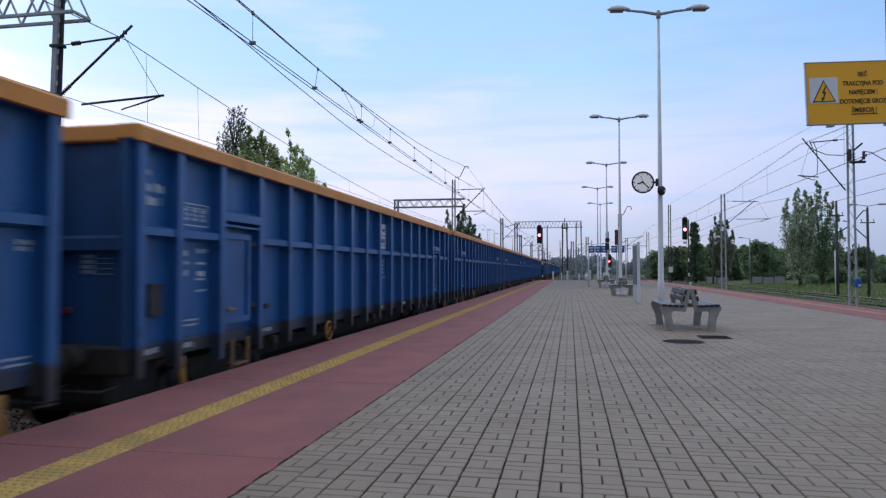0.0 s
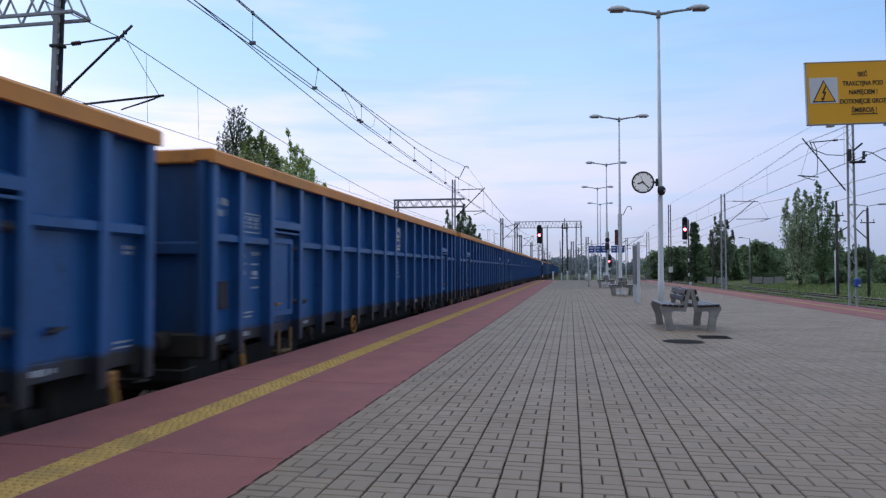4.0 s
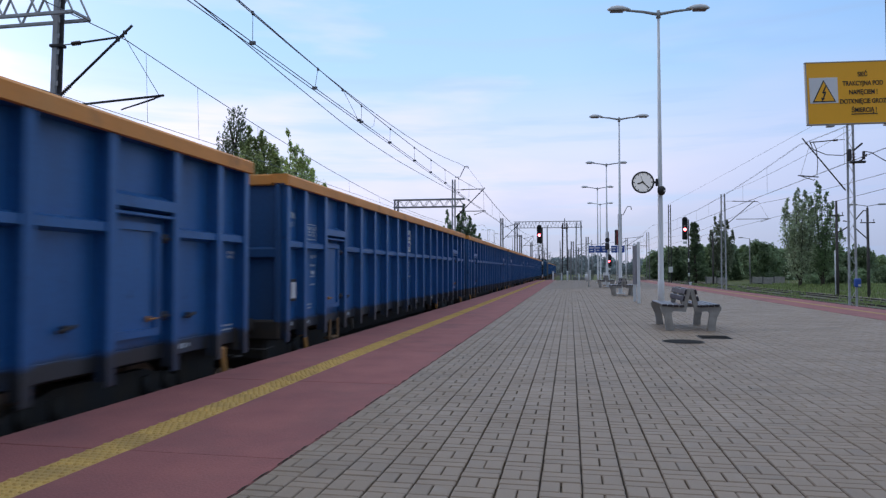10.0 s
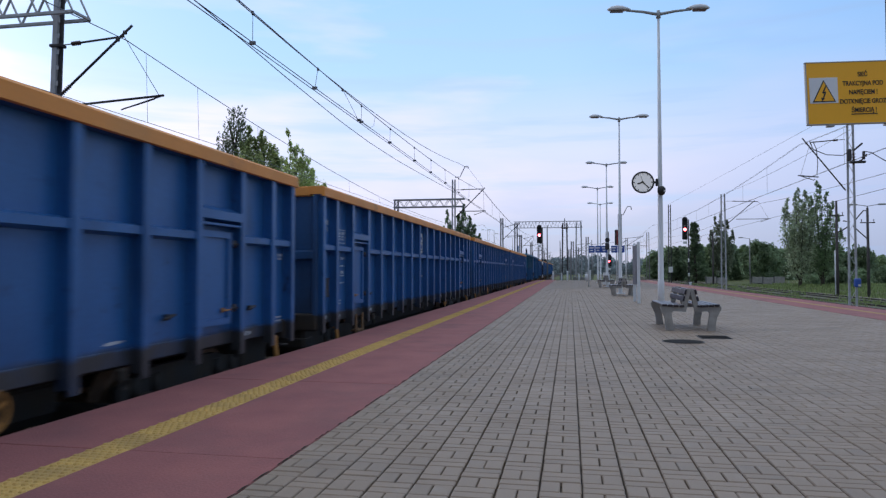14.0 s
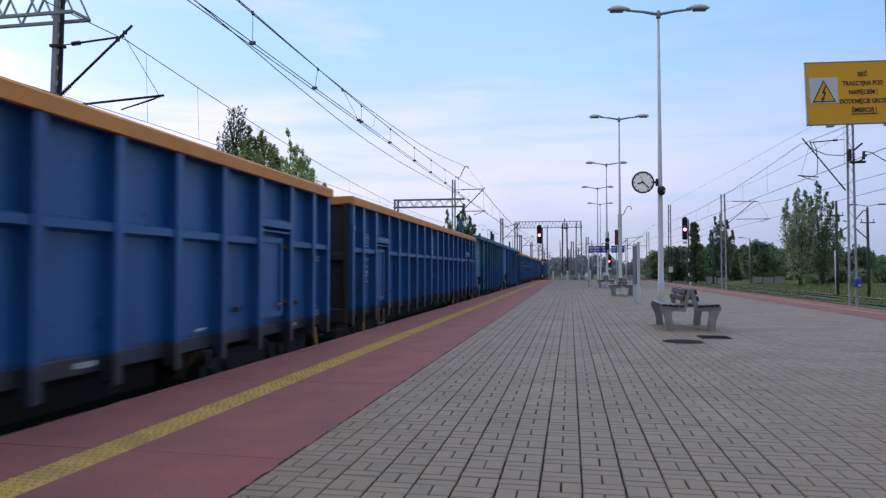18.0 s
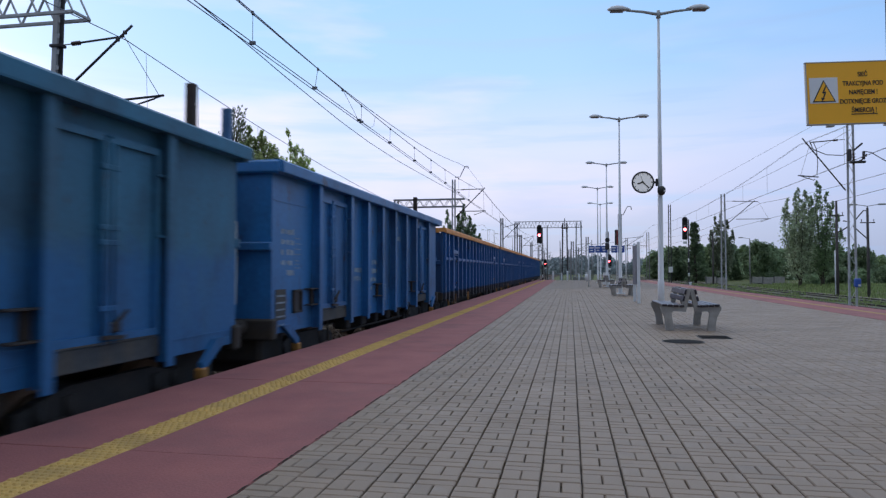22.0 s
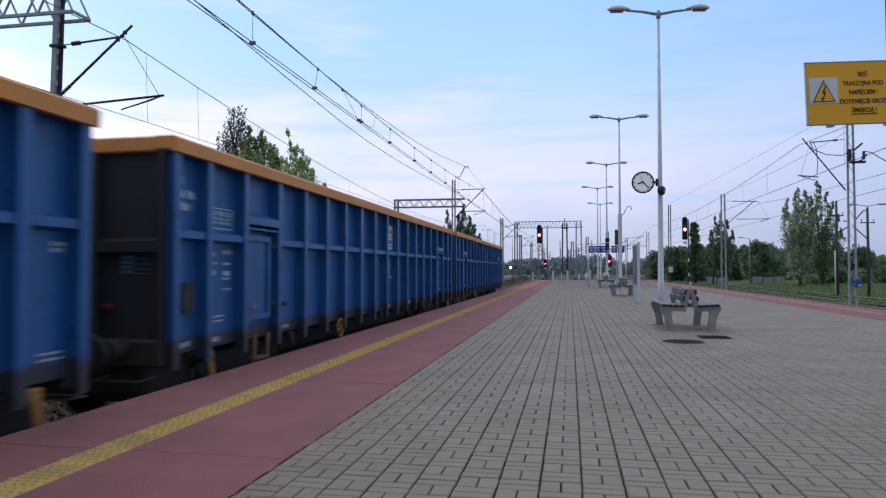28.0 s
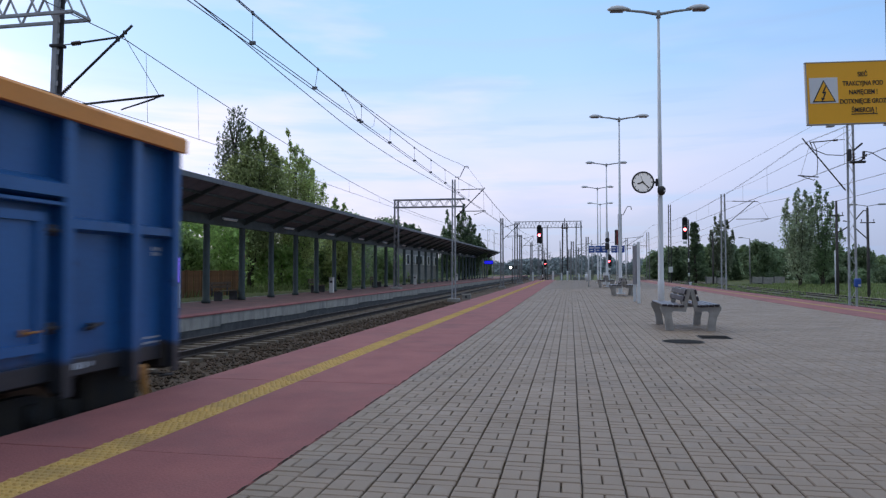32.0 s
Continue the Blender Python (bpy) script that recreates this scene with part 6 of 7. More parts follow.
sg2.bar((13.9, 0, 7.2), (14.3, 0, 7.55), 0.08)
part("switch_gear", sg2, MASTD, jc, "dark switch gear on a bracket")
part("cable", MB().tube([(12.05, 0, 7.72), (12.2, 0, 7.3), (12.25, 0, 6.6), (12.2, 0, 6.05)], 0.018, 6), MASTD, jc)
for yy, pts in ((60.0, ((21.3, 4.3), (21.65, 4.43), (22.12, 4.75), (22.29, 5.16), (21.79, 5.25))), (62.0, ((24.4, 6.2), (24.08, 6.22), (23.5, 5.5), (23.3, 4.9), (24.4, 3.8)))):
    c_ = thing("side_bracket", "thin steel side bracket with an insulator", "bracket", "side brackets", at=(0, yy, 0))
    part("arm", MB().tube([(a_, 0, b_) for a_, b_ in pts], 0.05, 6), MASTD, c_)
wp2 = thing("marker_post", "thin pale post beside a dark line pole", "marker post", "marker posts", at=(21.15, 60.0, GROUND))
part("post", MB().tube([(0, 0, 0), (0, 0, 3.9)], 0.05, 8), GALV, wp2)
bx = thing("switch_box", "blue switch box fixed to the mast", "switch box", at=(13.95, 36.75, 0.62))
part("box", MB().box((0, 0, 0), (0.27, 0.28, 0.44), 0.05), SIGNB, bx)
part("label_plate", MB().box((0.03, -0.145, -0.12), (0.10, 0.006, 0.09)), PLATEW, bx)
lattice_mast(13.86, 66.0, 9.1, RAIL - 0.1, w=0.42, material=MASTL)
cantilever((13.86, 66.0, 0), (14.1, 5.4), (14.1, 7.6), (16.6, 7.6), (16.9, 7.5), (15.0, 5.92), (17.9, 5.92), "steel bracket arm over the outer track")
lattice_mast(13.15, 95.0, 10.9, RAIL - 0.1, w=0.34, material=MASTD, label="dark lattice mast leaning over the outer tracks")
mb_ = thing("mast_box", "small white box fixed low on the dark mast", "switch box", at=(13.2, 94.72, 1.3))
part("box", MB().box((0, 0, 0), (0.5, 0.3, 0.72), 0.03), PLATEW, mb_)
part("lid", MB().box((0, 0, 0.38), (0.54, 0.34, 0.05), 0.012), PLATEW, mb_)
lattice_mast(11.9, 150.0, 9.0, RAIL - 0.1, w=0.5)
lattice_mast(13.9, 128.0, 9.0, RAIL - 0.1, w=0.5)
for x, y, h in ((21.3, 60.0, 7.6), (19.6, 100.0, 7.2), (23.6, 60.0, 7.0), (10.5, 190.0, 9.0), (6.5, 200.0, 9.0), (2.5, 215.0, 9.0), (-3.0, 230.0, 9.0), (-2.0, 140.0, 8.0), (4.6, 150.0, 8.5), (-3.4, 104.0, 8.8), (-7.0, 128.0, 7.5), (-10.6, 150.0, 8.0), (-13.0, 170.0, 8.0)):
    p = thing("concrete_pole", "pole beside the tracks, dark weathered near by, hazed pale in colour far off", "pole", "line poles", at=(x, y, GROUND))
    # Far poles take a paler grey: distance haze put into their colour.
    pm = POLEM if y < 101 else MAST
    part("shaft", MB().tube([(0, 0, -0.2), (0, 0, h + 0.3)], [0.125, 0.085], 10), pm, p)
    if y > 101:
        continue
    part("cross_arm", MB().box((0, 0, h - 0.9), (1.1, 0.08, 0.08), 0.01), pm, p)
    for s in (-0.45, 0.45):
        q = MB()
        insulator(q, (s, 0, h - 0.85), (s, 0, h - 0.62), 0.05, 3)
        part("insulator", q, INSUL, p)
for x, y, h, dbl in ((24.4, 62.0, 7.4, True), (23.2, 95.0, 6.2, False), (-18.0, 150.0, 10.9, False), (-16.8, 152.0, 11.0, False), (-15.4, 154.0, 10.2, False), (-14.6, 175.0, 10.4, False)):
    p = thing("yard_lamp", "thin grey yard lamp post", "lamp post", "yard lamps", at=(x, y, GROUND + 0.2))
    part("pole", MB().tube([(0, 0, -0.3), (0, 0, h)], [0.08, 0.045], 8), MAST, p)
    for s in ((-1, 1) if dbl else (-1,)):
        part("arm", MB().tube([(0, 0, h), (s * 0.9, 0, h + 0.15)], 0.03, 6), MAST, p)
        part("lamp_head", MB().box((s * 1.1, 0, h + 0.15), (0.6, 0.2, 0.14), 0.05), LAMPH, p)


# ---- signals ----
def signal(x, y, base, z_head, hh, dx, lamp_z, label, stripes=True):
    s = thing("railway_signal", label, "signal", "railway signals", at=(x, y, base))
    zb = z_head - base
    part("post", MB().tube([(0, 0, -0.1), (0, 0, zb + hh)], 0.075, 10), MASTD, s)
    if stripes:
        for i in range(4):
            part("stripe", MB().tube([(0, 0, 0.4 + i * 0.85), (0, 0, 0.82 + i * 0.85)], 0.082, 10), PLATEW if i % 2 else SIGNK, s)
    part("head", MB().box((dx, -0.12, zb + hh / 2), (0.62, 0.16, hh), 0.07).tube([(dx, -0.2, zb + hh - 0.01), (dx, -0.05, zb + hh - 0.01)], 0.30, 20), BLACK, s, "black signal head")
    n = max(2, int(hh / 0.42))
    for i in range(n):
        zz = zb + hh * (i + 0.5) / n
        lit = abs(zz + base - lamp_z) < hh / n * 0.51
        part("lens", MB().tube([(dx, -0.215, zz), (dx, -0.20, zz)], (0.19 if hh > 1.8 else 0.12) if lit else 0.11, 18), REDLIGHT if lit else BLACK, s, "lit red lens" if lit else "")
        if lit and hh > 1.8:
            part("lens_core", MB().tube([(dx, -0.225, zz), (dx, -0.217, zz)], 0.09, 14), REDCORE, s, "brightest middle of the red lens")
        if not lit:
            part("visor", MB().tube([(dx, -0.42, zz + 0.02), (dx, -0.2, zz)], [0.135, 0.125], 14, caps=False), BLACK, s)
    part("ladder", MB().bar((0.16, 0.16, 0), (0.16, 0.16, zb), 0.03).bar((-0.16, 0.16, 0), (-0.16, 0.16, zb), 0.03), MASTD, s)
    part("number_plate", MB().box((dx, -0.16, zb - 0.35), (0.4, 0.02, 0.3), 0.004), PLATEW, s)
    return s


signal(-3.5, 88.0, GROUND, 4.68, 2.1, -0.38, 5.78, "tall railway signal showing a red light")
signal(13.75, 84.0, RAIL, 4.85, 2.4, -0.42, 6.15, "railway signal with striped post showing red")
signal(5.05, 92.0, GROUND, 1.75, 1.3, 0.0, 2.39, "low railway signal showing red beyond the platform", stripes=False)
signal(-5.36, 150.0, GROUND, 2.0, 1.3, 0.0, 2.65, "distant railway signal showing red", stripes=False)
ws = thing("shunting_signal", "distant signal lamp showing white", "signal", at=(-9.9, 118.0, GROUND))
part("post", MB().tube([(0, 0, 0), (0, 0, 2.6)], 0.06, 8), MASTD, ws)
part("head", MB().box((0.15, 0, 2.75), (1.3, 0.2, 0.6), 0.05), BLACK, ws)
part("lens", MB().tube([(-0.25, -0.13, 2.75), (-0.25, -0.11, 2.75)], 0.2, 16), WHITELIGHT, ws, "lit white lens")
for x, y, h in ((-1.1, 88.4, 0.9), (1.1, 88.2, 0.8), (-4.9, 91.0, 1.0), (-2.15, 87.5, 1.1), (-0.35, 87.8, 1.15), (2.5, 89.0, 1.25), (12.9, 78.0, 0.7)):
    mk = thing("marker_post", "short white marker post beside the track", "marker post", "marker posts", at=(x, y, GROUND if y > 86 or x > 10 else RAIL - 0.2))
    k = 1.0 if y > 86 else 0.25
    part("post", MB().box((0, 0, (h + k) / 2 - 0.05), (0.22, 0.12, h + k), 0.02), GALV, mk)
    part("cap", MB().box((0, 0, h + k - 0.04), (0.24, 0.14, 0.1), 0.02), GALV, mk)
cb = thing("cable_box", "pale concrete cable box beside the near track", "cable box", at=(-7.75, 51.0, RAIL - 0.2))
part("body", MB().box((0, 0, 0.16), (0.62, 0.5, 0.36), 0.03), CONC, cb)
part("lid", MB().box((0, 0, 0.36), (0.68, 0.56, 0.06), 0.02), WALLC, cb)
part("vent", MB().box((0.0, -0.253, 0.17), (0.14, 0.01, 0.2), 0.004), MASTD, cb)
rk = thing("relay_cabinet", "grey trackside relay cabinet beyond the platform", "cabinet", at=(1.2, 97.0, GROUND))
part("body", MB().box((0, 0, 0.6), (1.7, 0.8, 1.2), 0.03), CONC, rk)
part("roof", MB().box((0, 0, 1.24), (1.9, 1.0, 0.08), 0.02), MAST, rk)


# ---- opposite platform: canopy, seats, displays ----
cp = thing("platform_canopy", "long dark butterfly canopy on steel columns", "canopy", at=(0, 0, OPP_Z))
CY0, CY1, STEP = 11.13, 128.0, 3.22
XF, XC, XB = -12.95, -15.4, -17.6
ZF, ZC, ZB = 4.72, 3.82, 4.5
n_bay = int((CY1 - CY0) / STEP)
colm = MB()
colm.tube([(0, 0, 0), (0, 0, 0.12), (0, 0, 0.14), (0, 0, ZC - 0.3), (0, 0, ZC)], [0.19, 0.19, 0.15, 0.135, 0.24], 12)
col_me = colm.mesh("column", COLM)
raf = MB()
raf.prism([(XF, -0.06, ZF - 0.10), (XC, -0.06, ZC - 0.34), (XC, -0.06, ZC - 0.02), (XF, -0.06, ZF - 0.02)], (0, 0.12, 0))
raf.prism([(XC, -0.06, ZC - 0.34), (XB, -0.06, ZB - 0.10), (XB, -0.06, ZB - 0.02), (XC, -0.06, ZC - 0.02)], (0, 0.12, 0))
raf_me = raf.mesh("rafter", COLM)
pan_f = MB().prism([(XF, 0.02, ZF), (XC, 0.02, ZC), (XC, 0.02, ZC + 0.05), (XF, 0.02, ZF + 0.05)], (0, STEP - 0.04, 0)).mesh("roof_panel", ROOFM)
pan_b = MB().prism([(XC, 0.02, ZC), (XB, 0.02, ZB), (XB, 0.02, ZB + 0.05), (XC, 0.02, ZC + 0.05)], (0, STEP - 0.04, 0)).mesh("roof_panel", ROOFM)
fas = MB().box((XF + 0.02, STEP / 2, ZF + 0.0), (0.07, STEP - 0.012, 0.20), 0.012).mesh("fascia", ROOFT)
for i in range(n_bay + 1):
    y = CY0 + i * STEP - 0.4
    for nm, me, dx in (("column", col_me, XC), ("rafter", raf_me, 0)):
        o = new(nm, me)
        o.parent = cp
        o.location = (dx, y, 0)
    if i < n_bay:
        for nm, me in (("roof_panel", pan_f), ("roof_panel", pan_b), ("fascia", fas)):
            o = new(nm, me)
            o.parent = cp
            o.location = (0, y, 0)
part("ridge_beam", MB().span(XC - 0.14, XC + 0.14, CY0 - 0.4, CY1, ZC - 0.42, ZC - 0.01), COLM, cp)
for k in (0.35, 0.7):
    xx, zz = XF + (XC - XF) * k, ZF + (ZC - ZF) * k
    part("purlin", MB().span(xx - 0.04, xx + 0.04, CY0 - 0.4, CY1, zz - 0.1, zz - 0.005), COLM, cp)
for i in range(0, n_bay, 2):
    o = thing("tube_light", "pale tube lamp fitting under the canopy", "ceiling lamp", "canopy lamps", at=(XC + 0.5, CY0 + 1.2 + (i + 0.85) * STEP, OPP_Z + ZC - 0.14))
    part("body", MB().box((0, 0, 0), (0.12, 1.25, 0.05), 0.015), GALV, o)
    part("tube", MB().tube([(0, -0.58, -0.05), (0, 0.58, -0.05)], 0.025, 8), FLUO, o)


def wood_bench(x, y):
    b = thing("bench", "weathered wooden bench under the canopy", "bench", "benches under the canopy", at=(x, y, OPP_Z))
    for yy in (-0.7, 0.7):
        part("leg", MB().box((0, yy, 0.21), (0.4, 0.09, 0.42), 0.02), CONC_D, b)
    for k in range(3):
        part("seat_slat", MB().box((-0.16 + 0.16 * k, 0, 0.45), (0.13, 1.9, 0.04), 0.01), WOOD, b)
    for k in range(2):
        part("back_slat", MB().box((-0.27, 0, 0.64 + 0.16 * k), (0.04, 1.9, 0.12), 0.01), WOOD, b)
    for yy in (-0.7, 0.7):
        part("back_post", MB().box((-0.31, yy, 0.5), (0.05, 0.07, 0.6), 0.01), CONC_D, b)


for yb in (29.2, 40.9, 54.2, 67.5):
    wood_bench(-15.75, yb)
for x, y in ((-14.0, 38.6), (-14.3, 62.0), (-14.0, 84.0)):
    k = thing("litter_bin", "white litter bin on the opposite platform", "litter bin", "opposite platform bins", at=(x, y, OPP_Z))
    part("body", MB().box((0, 0, 0.48), (0.26, 0.20, 0.86), 0.03), PLATEW, k)
    part("opening", MB().box((0, -0.102, 0.72), (0.17, 0.01, 0.12), 0.003), BLACK, k)
    part("lid", MB().box((0, 0, 0.94), (0.29, 0.23, 0.06), 0.015), PLATEW, k)
dp = thing("platform_display", "lit blue platform display on posts", "display", at=(-13.6, 113.0, OPP_Z))
for s in (-0.8, 0.8):
    part("post", MB().tube([(s, 0, 0), (s, 0, 3.6)], 0.06, 8), GALV, dp)
part("case", MB().box((0.2, 0, 2.70), (1.55, 0.25, 0.66), 0.04), SIGNB, dp)
part("screen", MB().box((0.2, -0.13, 2.70), (1.36, 0.01, 0.46)), BLUELIGHT, dp, "glowing blue screen")
part("text_bar", MB().box((0.2, -0.14, 2.70), (1.0, 0.006, 0.09)), WHITEF, dp, "pale text bar")
vd = thing("poster_case", "violet lit poster case on a post", "display", at=(-14.38, 22.52, OPP_Z))
part("post", MB().box((0.0, 0.6, 0.95), (0.10, 0.1, 1.9), 0.01), GALV, vd)
part("case", MB().box((0, 0, 1.42), (0.2, 1.1, 1.0), 0.02), SIGNB, vd)
part("screen", MB().box((0.106, -0.03, 1.42), (0.01, 0.98, 0.90)), PURPLELIGHT, vd, "glowing violet poster face")
# plank fence behind the opposite platform
fc = thing("plank_fence", "brown plank fence in front of the bushes", "fence", at=(-19.7, 0, GROUND + 0.55))
pk = MB().box((0, 0, 0.85), (0.03, 0.17, 1.7), 0.008).mesh("plank", FENCE)
for i in range(64):
    o = new("plank", pk)
    o.parent = fc
    o.location = (rng.uniform(-0.01, 0.01), 26.5 + i * 0.19, rng.uniform(-0.03, 0.03))
for z in (0.4, 1.3):
    part("fence_rail", MB().span(-0.07, -0.02, 26.4, 38.6, z, z + 0.1), FENCE, fc)

# house behind the canopy
hs = thing("station_house", "pale two-storey house behind the canopy", "house", at=(-25.5, 98.0, GROUND))
part("wall", MB().box((0, 0, 3.1), (8.0, 22.0, 6.2)), WALLP, hs)
part("roof", MB().prism([(-4.6, -11.5, 6.2), (4.6, -11.5, 6.2), (0, -11.5, 8.6)], (0, 23, 0)), ROOFM, hs)
for z in (3.7,):
    wide = 2.1
    for k in range(8):
        wv = part("window", MB().box((4.02, -9.4 + k * 2.7, z), (0.08, wide, 1.4), 0.01), PLATEW, hs)
        part("pane", MB().box((4.07, -9.4 + k * 2.7 + 0.25 * (wide - 1.2), z), (0.02, 0.9, 1.2)), GLASSD, wv)
    for k in range(3):
        wv = part("window", MB().box((-2.4 + k * 2.4, -11.02, z), (1.2, 0.08, 1.4), 0.01), PLATEW, hs)
        part("pane", MB().box((-2.4 + k * 2.4, -11.07, z), (1.0, 0.02, 1.2)), GLASSD, wv)
# broken concrete panel wall in front of the tree belt
slab = MB().box((0, 0, 0.35), (1.42, 0.12, 0.95), 0.02).mesh("wall_panel", CONC)
pw = thing("panel_wall", "low weathered concrete panel wall with gaps", "wall", at=(0, 105.0, GROUND + 0.4))
for x, dz in ((20.3, 0.05), (21.8, -0.05), (26.6, 0.08), (28.1, 0.0), (29.6, 0.1)):
    o = new("wall_panel", slab)
    o.parent = pw
    o.location = (x, 0, dz)
    part("wall_post", MB().box((x - 0.74, 0, 0.5), (0.14, 0.18, 1.0), 0.02), CONC_D, pw)


# ---- trees ----
def leaf_mesh(centres, sizes, per, leaf, seed, flat=1.0, droop=0.0):
    """Small folded leaves scattered round the given centres."""
    r = np.random.RandomState(seed)
    n = len(centres) * per
    c = np.repeat(np.array(centres), per, 0)
    s = np.repeat(np.array(sizes), per)
    d = r.normal(size=(n, 3))
    d /= np.linalg.norm(d, axis=1, keepdims=True)
    d *= (r.rand(n, 1) ** 0.6)
    d[:, 2] *= flat
    p = c + d * s[:, None]
    if droop:
        # hanging twigs: the leaves of a clump line up in a few strings
        k = max(1, per // 8)
        at_ = r.normal(size=(len(centres), k, 2)) * 0.55
        sid = r.randint(0, k, size=(len(centres), per))
        off = np.take_along_axis(at_, sid[:, :, None].repeat(2, 2), 1).reshape(-1, 2)
        p[:, :2] = c[:, :2] + off * s[:, None] + r.normal(size=(n, 2)) * 0.03
        p[:, 2] = c[:, 2] + 0.3 * s - droop * r.rand(n)
    u = r.normal(size=(n, 3))
    if droop:
        u[:, 2] = -2.0
    u /= np.linalg.norm(u, axis=1, keepdims=True)
    # the leaves of a clump turn their faces outwards and up
    face = d * 0.9 + np.array([0, 0, 0.35]) + r.normal(size=(n, 3)) * 0.35
    w = np.cross(face, u)
    w /= np.linalg.norm(w, axis=1, keepdims=True)
    k = leaf * (0.6 + 0.8 * r.rand(n, 1))
    a, b = u * k, w * k * (0.45 if droop else 0.55)
    nrm = np.cross(u, w) * k * 0.15
    v = np.stack([p - a, p - b + nrm, p + a, p + b + nrm], 1).reshape(-1, 3)
    q = MB()
    q.v = [tuple(x) for x in v.tolist()]
    q.f = [(4 * i, 4 * i + 1, 4 * i + 2, 4 * i + 3) for i in range(n)]
    q.s = [False] * n
    return q


def tree(label, x, y, h, rad, seed, leaf_mat, base=None, clear=0.18, form="round", per=26, clumps=90, leaf=0.2, droop=0.0, group="trees", thick=0.024, fluff=1.0, flat=0.8):
    r = random.Random(seed)
    z0 = GROUND if base is None else base
    t = thing("tree", label, "tree", group, at=(x, y, z0))
    tr = MB()
    bend = [(0, 0, -0.2)]
    for i in range(1, 7):
        bend.append((r.uniform(-0.03, 0.03) * h * i / 6, r.uniform(-0.03, 0.03) * h * i / 6, h * 0.92 * i / 6))
    tr.tube(bend, [thick * h * (1 - 0.87 * i / 6) + 0.01 for i in range(7)], 9)
    cs, ss = [], []
    for k in range(clumps):
        f = r.random()
        zz = h * (clear + (1 - clear) * f)
        if form == "round":
            rr = rad * math.sqrt(max(0.05, 1 - ((f - 0.45) / 0.58) ** 2))
        elif form == "cone":
            rr = rad * (1.02 - f) ** 0.8
        else:
            rr = rad * (math.sin(math.pi * min(1, f * 0.9 + 0.12)) ** 0.6)
        rr *= 0.75 + 0.4 * noise.noise(Vector((seed * 3.1 + zz * 0.5, k * 0.05, seed)))
        a = r.uniform(0, 2 * math.pi)
        d = rr * math.sqrt(r.uniform(0.25, 1.0))
        i = min(5, int(zz / (h * 0.92) * 6))
        bx_, by_, _ = bend[i]
        p = (bx_ + d * math.cos(a), by_ + d * math.sin(a), zz)
        cs.append(p)
        ss.append(fluff * rad * r.uniform(0.16, 0.46))
        if k % 3 == 0:
            q = (bx_, by_, max(0.1 * h, zz - d * r.uniform(0.5, 0.9)))
            mid = ((q[0] + p[0]) / 2, (q[1] + p[1]) / 2, (q[2] + p[2]) / 2 + 0.04 * h * r.random())
            tr.tube([q, mid, p], [0.008 * h * (1 - f * 0.7), 0.005 * h * (1 - f * 0.7), 0.004], 5, caps=False)
    part("trunk", tr, BARK, t)
    part("crown", leaf_mesh(cs, ss, per, leaf, seed, flat, droop), leaf_mat, t)
    return t


def leader_tree(label, x, y, base, leaders, seed, leaf_mat, leaf=0.15, per=26, fork=0.12, spread=0.8, group="trees", clumps=24, flat=1.7):
    """A tree of several upswept leaders (dx, dy, height, radius); feathery side twigs thin out towards the tips."""
    r = random.Random(seed)
    t = thing("tree", label, "tree", group, at=(x, y, base))
    hmax = max(q[2] for q in leaders)
    tr = MB().tube([(0, 0, -0.2), (0.05, 0, fork * hmax), (0.0, 0.05, fork * hmax + 1.2)], [0.021 * hmax, 0.016 * hmax, 0.010 * hmax], 9)
    cs, ss = [], []
    for dx, dy, h, rad in leaders:
        p0 = Vector((0, 0, fork * h))
        p1 = Vector((dx * 0.75, dy * 0.75, h * 0.42))
        p2 = Vector((dx, dy, h))
        pts = []
        for k in range(9):
            f = k / 8
            p = p0 * (1 - f) ** 2 + p1 * 2 * f * (1 - f) + p2 * f * f
            pts.append(p + Vector((r.uniform(-1, 1), r.uniform(-1, 1), 0)) * 0.012 * h * (f > 0))
        tr.tube(pts, [0.010 * h * (1 - 0.93 * k / 8) + 0.004 for k in range(9)], 6, caps=False)
        for k in range(clumps):
            f = 0.12 + 0.88 * (k + r.random()) / clumps
            i = min(7, int(f * 8))
            c = pts[i].lerp(pts[i + 1], f * 8 - i)
            w = rad * (0.25 + 0.75 * math.sin(math.pi * min(1.0, 0.25 + 0.72 * f)) ** 0.8) * (1.0 if f < 0.8 else 1.0 - 3.6 * (f - 0.8))
            a = r.uniform(0, 6.283)
            d = w * math.sqrt(r.uniform(0.05, 1.0))
            e = c + Vector((d * math.cos(a), d * math.sin(a), d * r.uniform(0.2, 0.9)))
            cs.append(tuple(e))
            ss.append(max(0.16, spread * w * r.uniform(0.6, 1.2)))
            if k % 2 == 0:
                tr.tube([c - Vector((0, 0, 0.25)), e], [0.016, 0.006], 4, caps=False)
    part("trunk", tr, BARK, t)
    part("crown", leaf_mesh(cs, ss, per, leaf, seed, flat), leaf_mat, t)
    return t


TL = "leafy broad-leaved tree beyond the tracks"
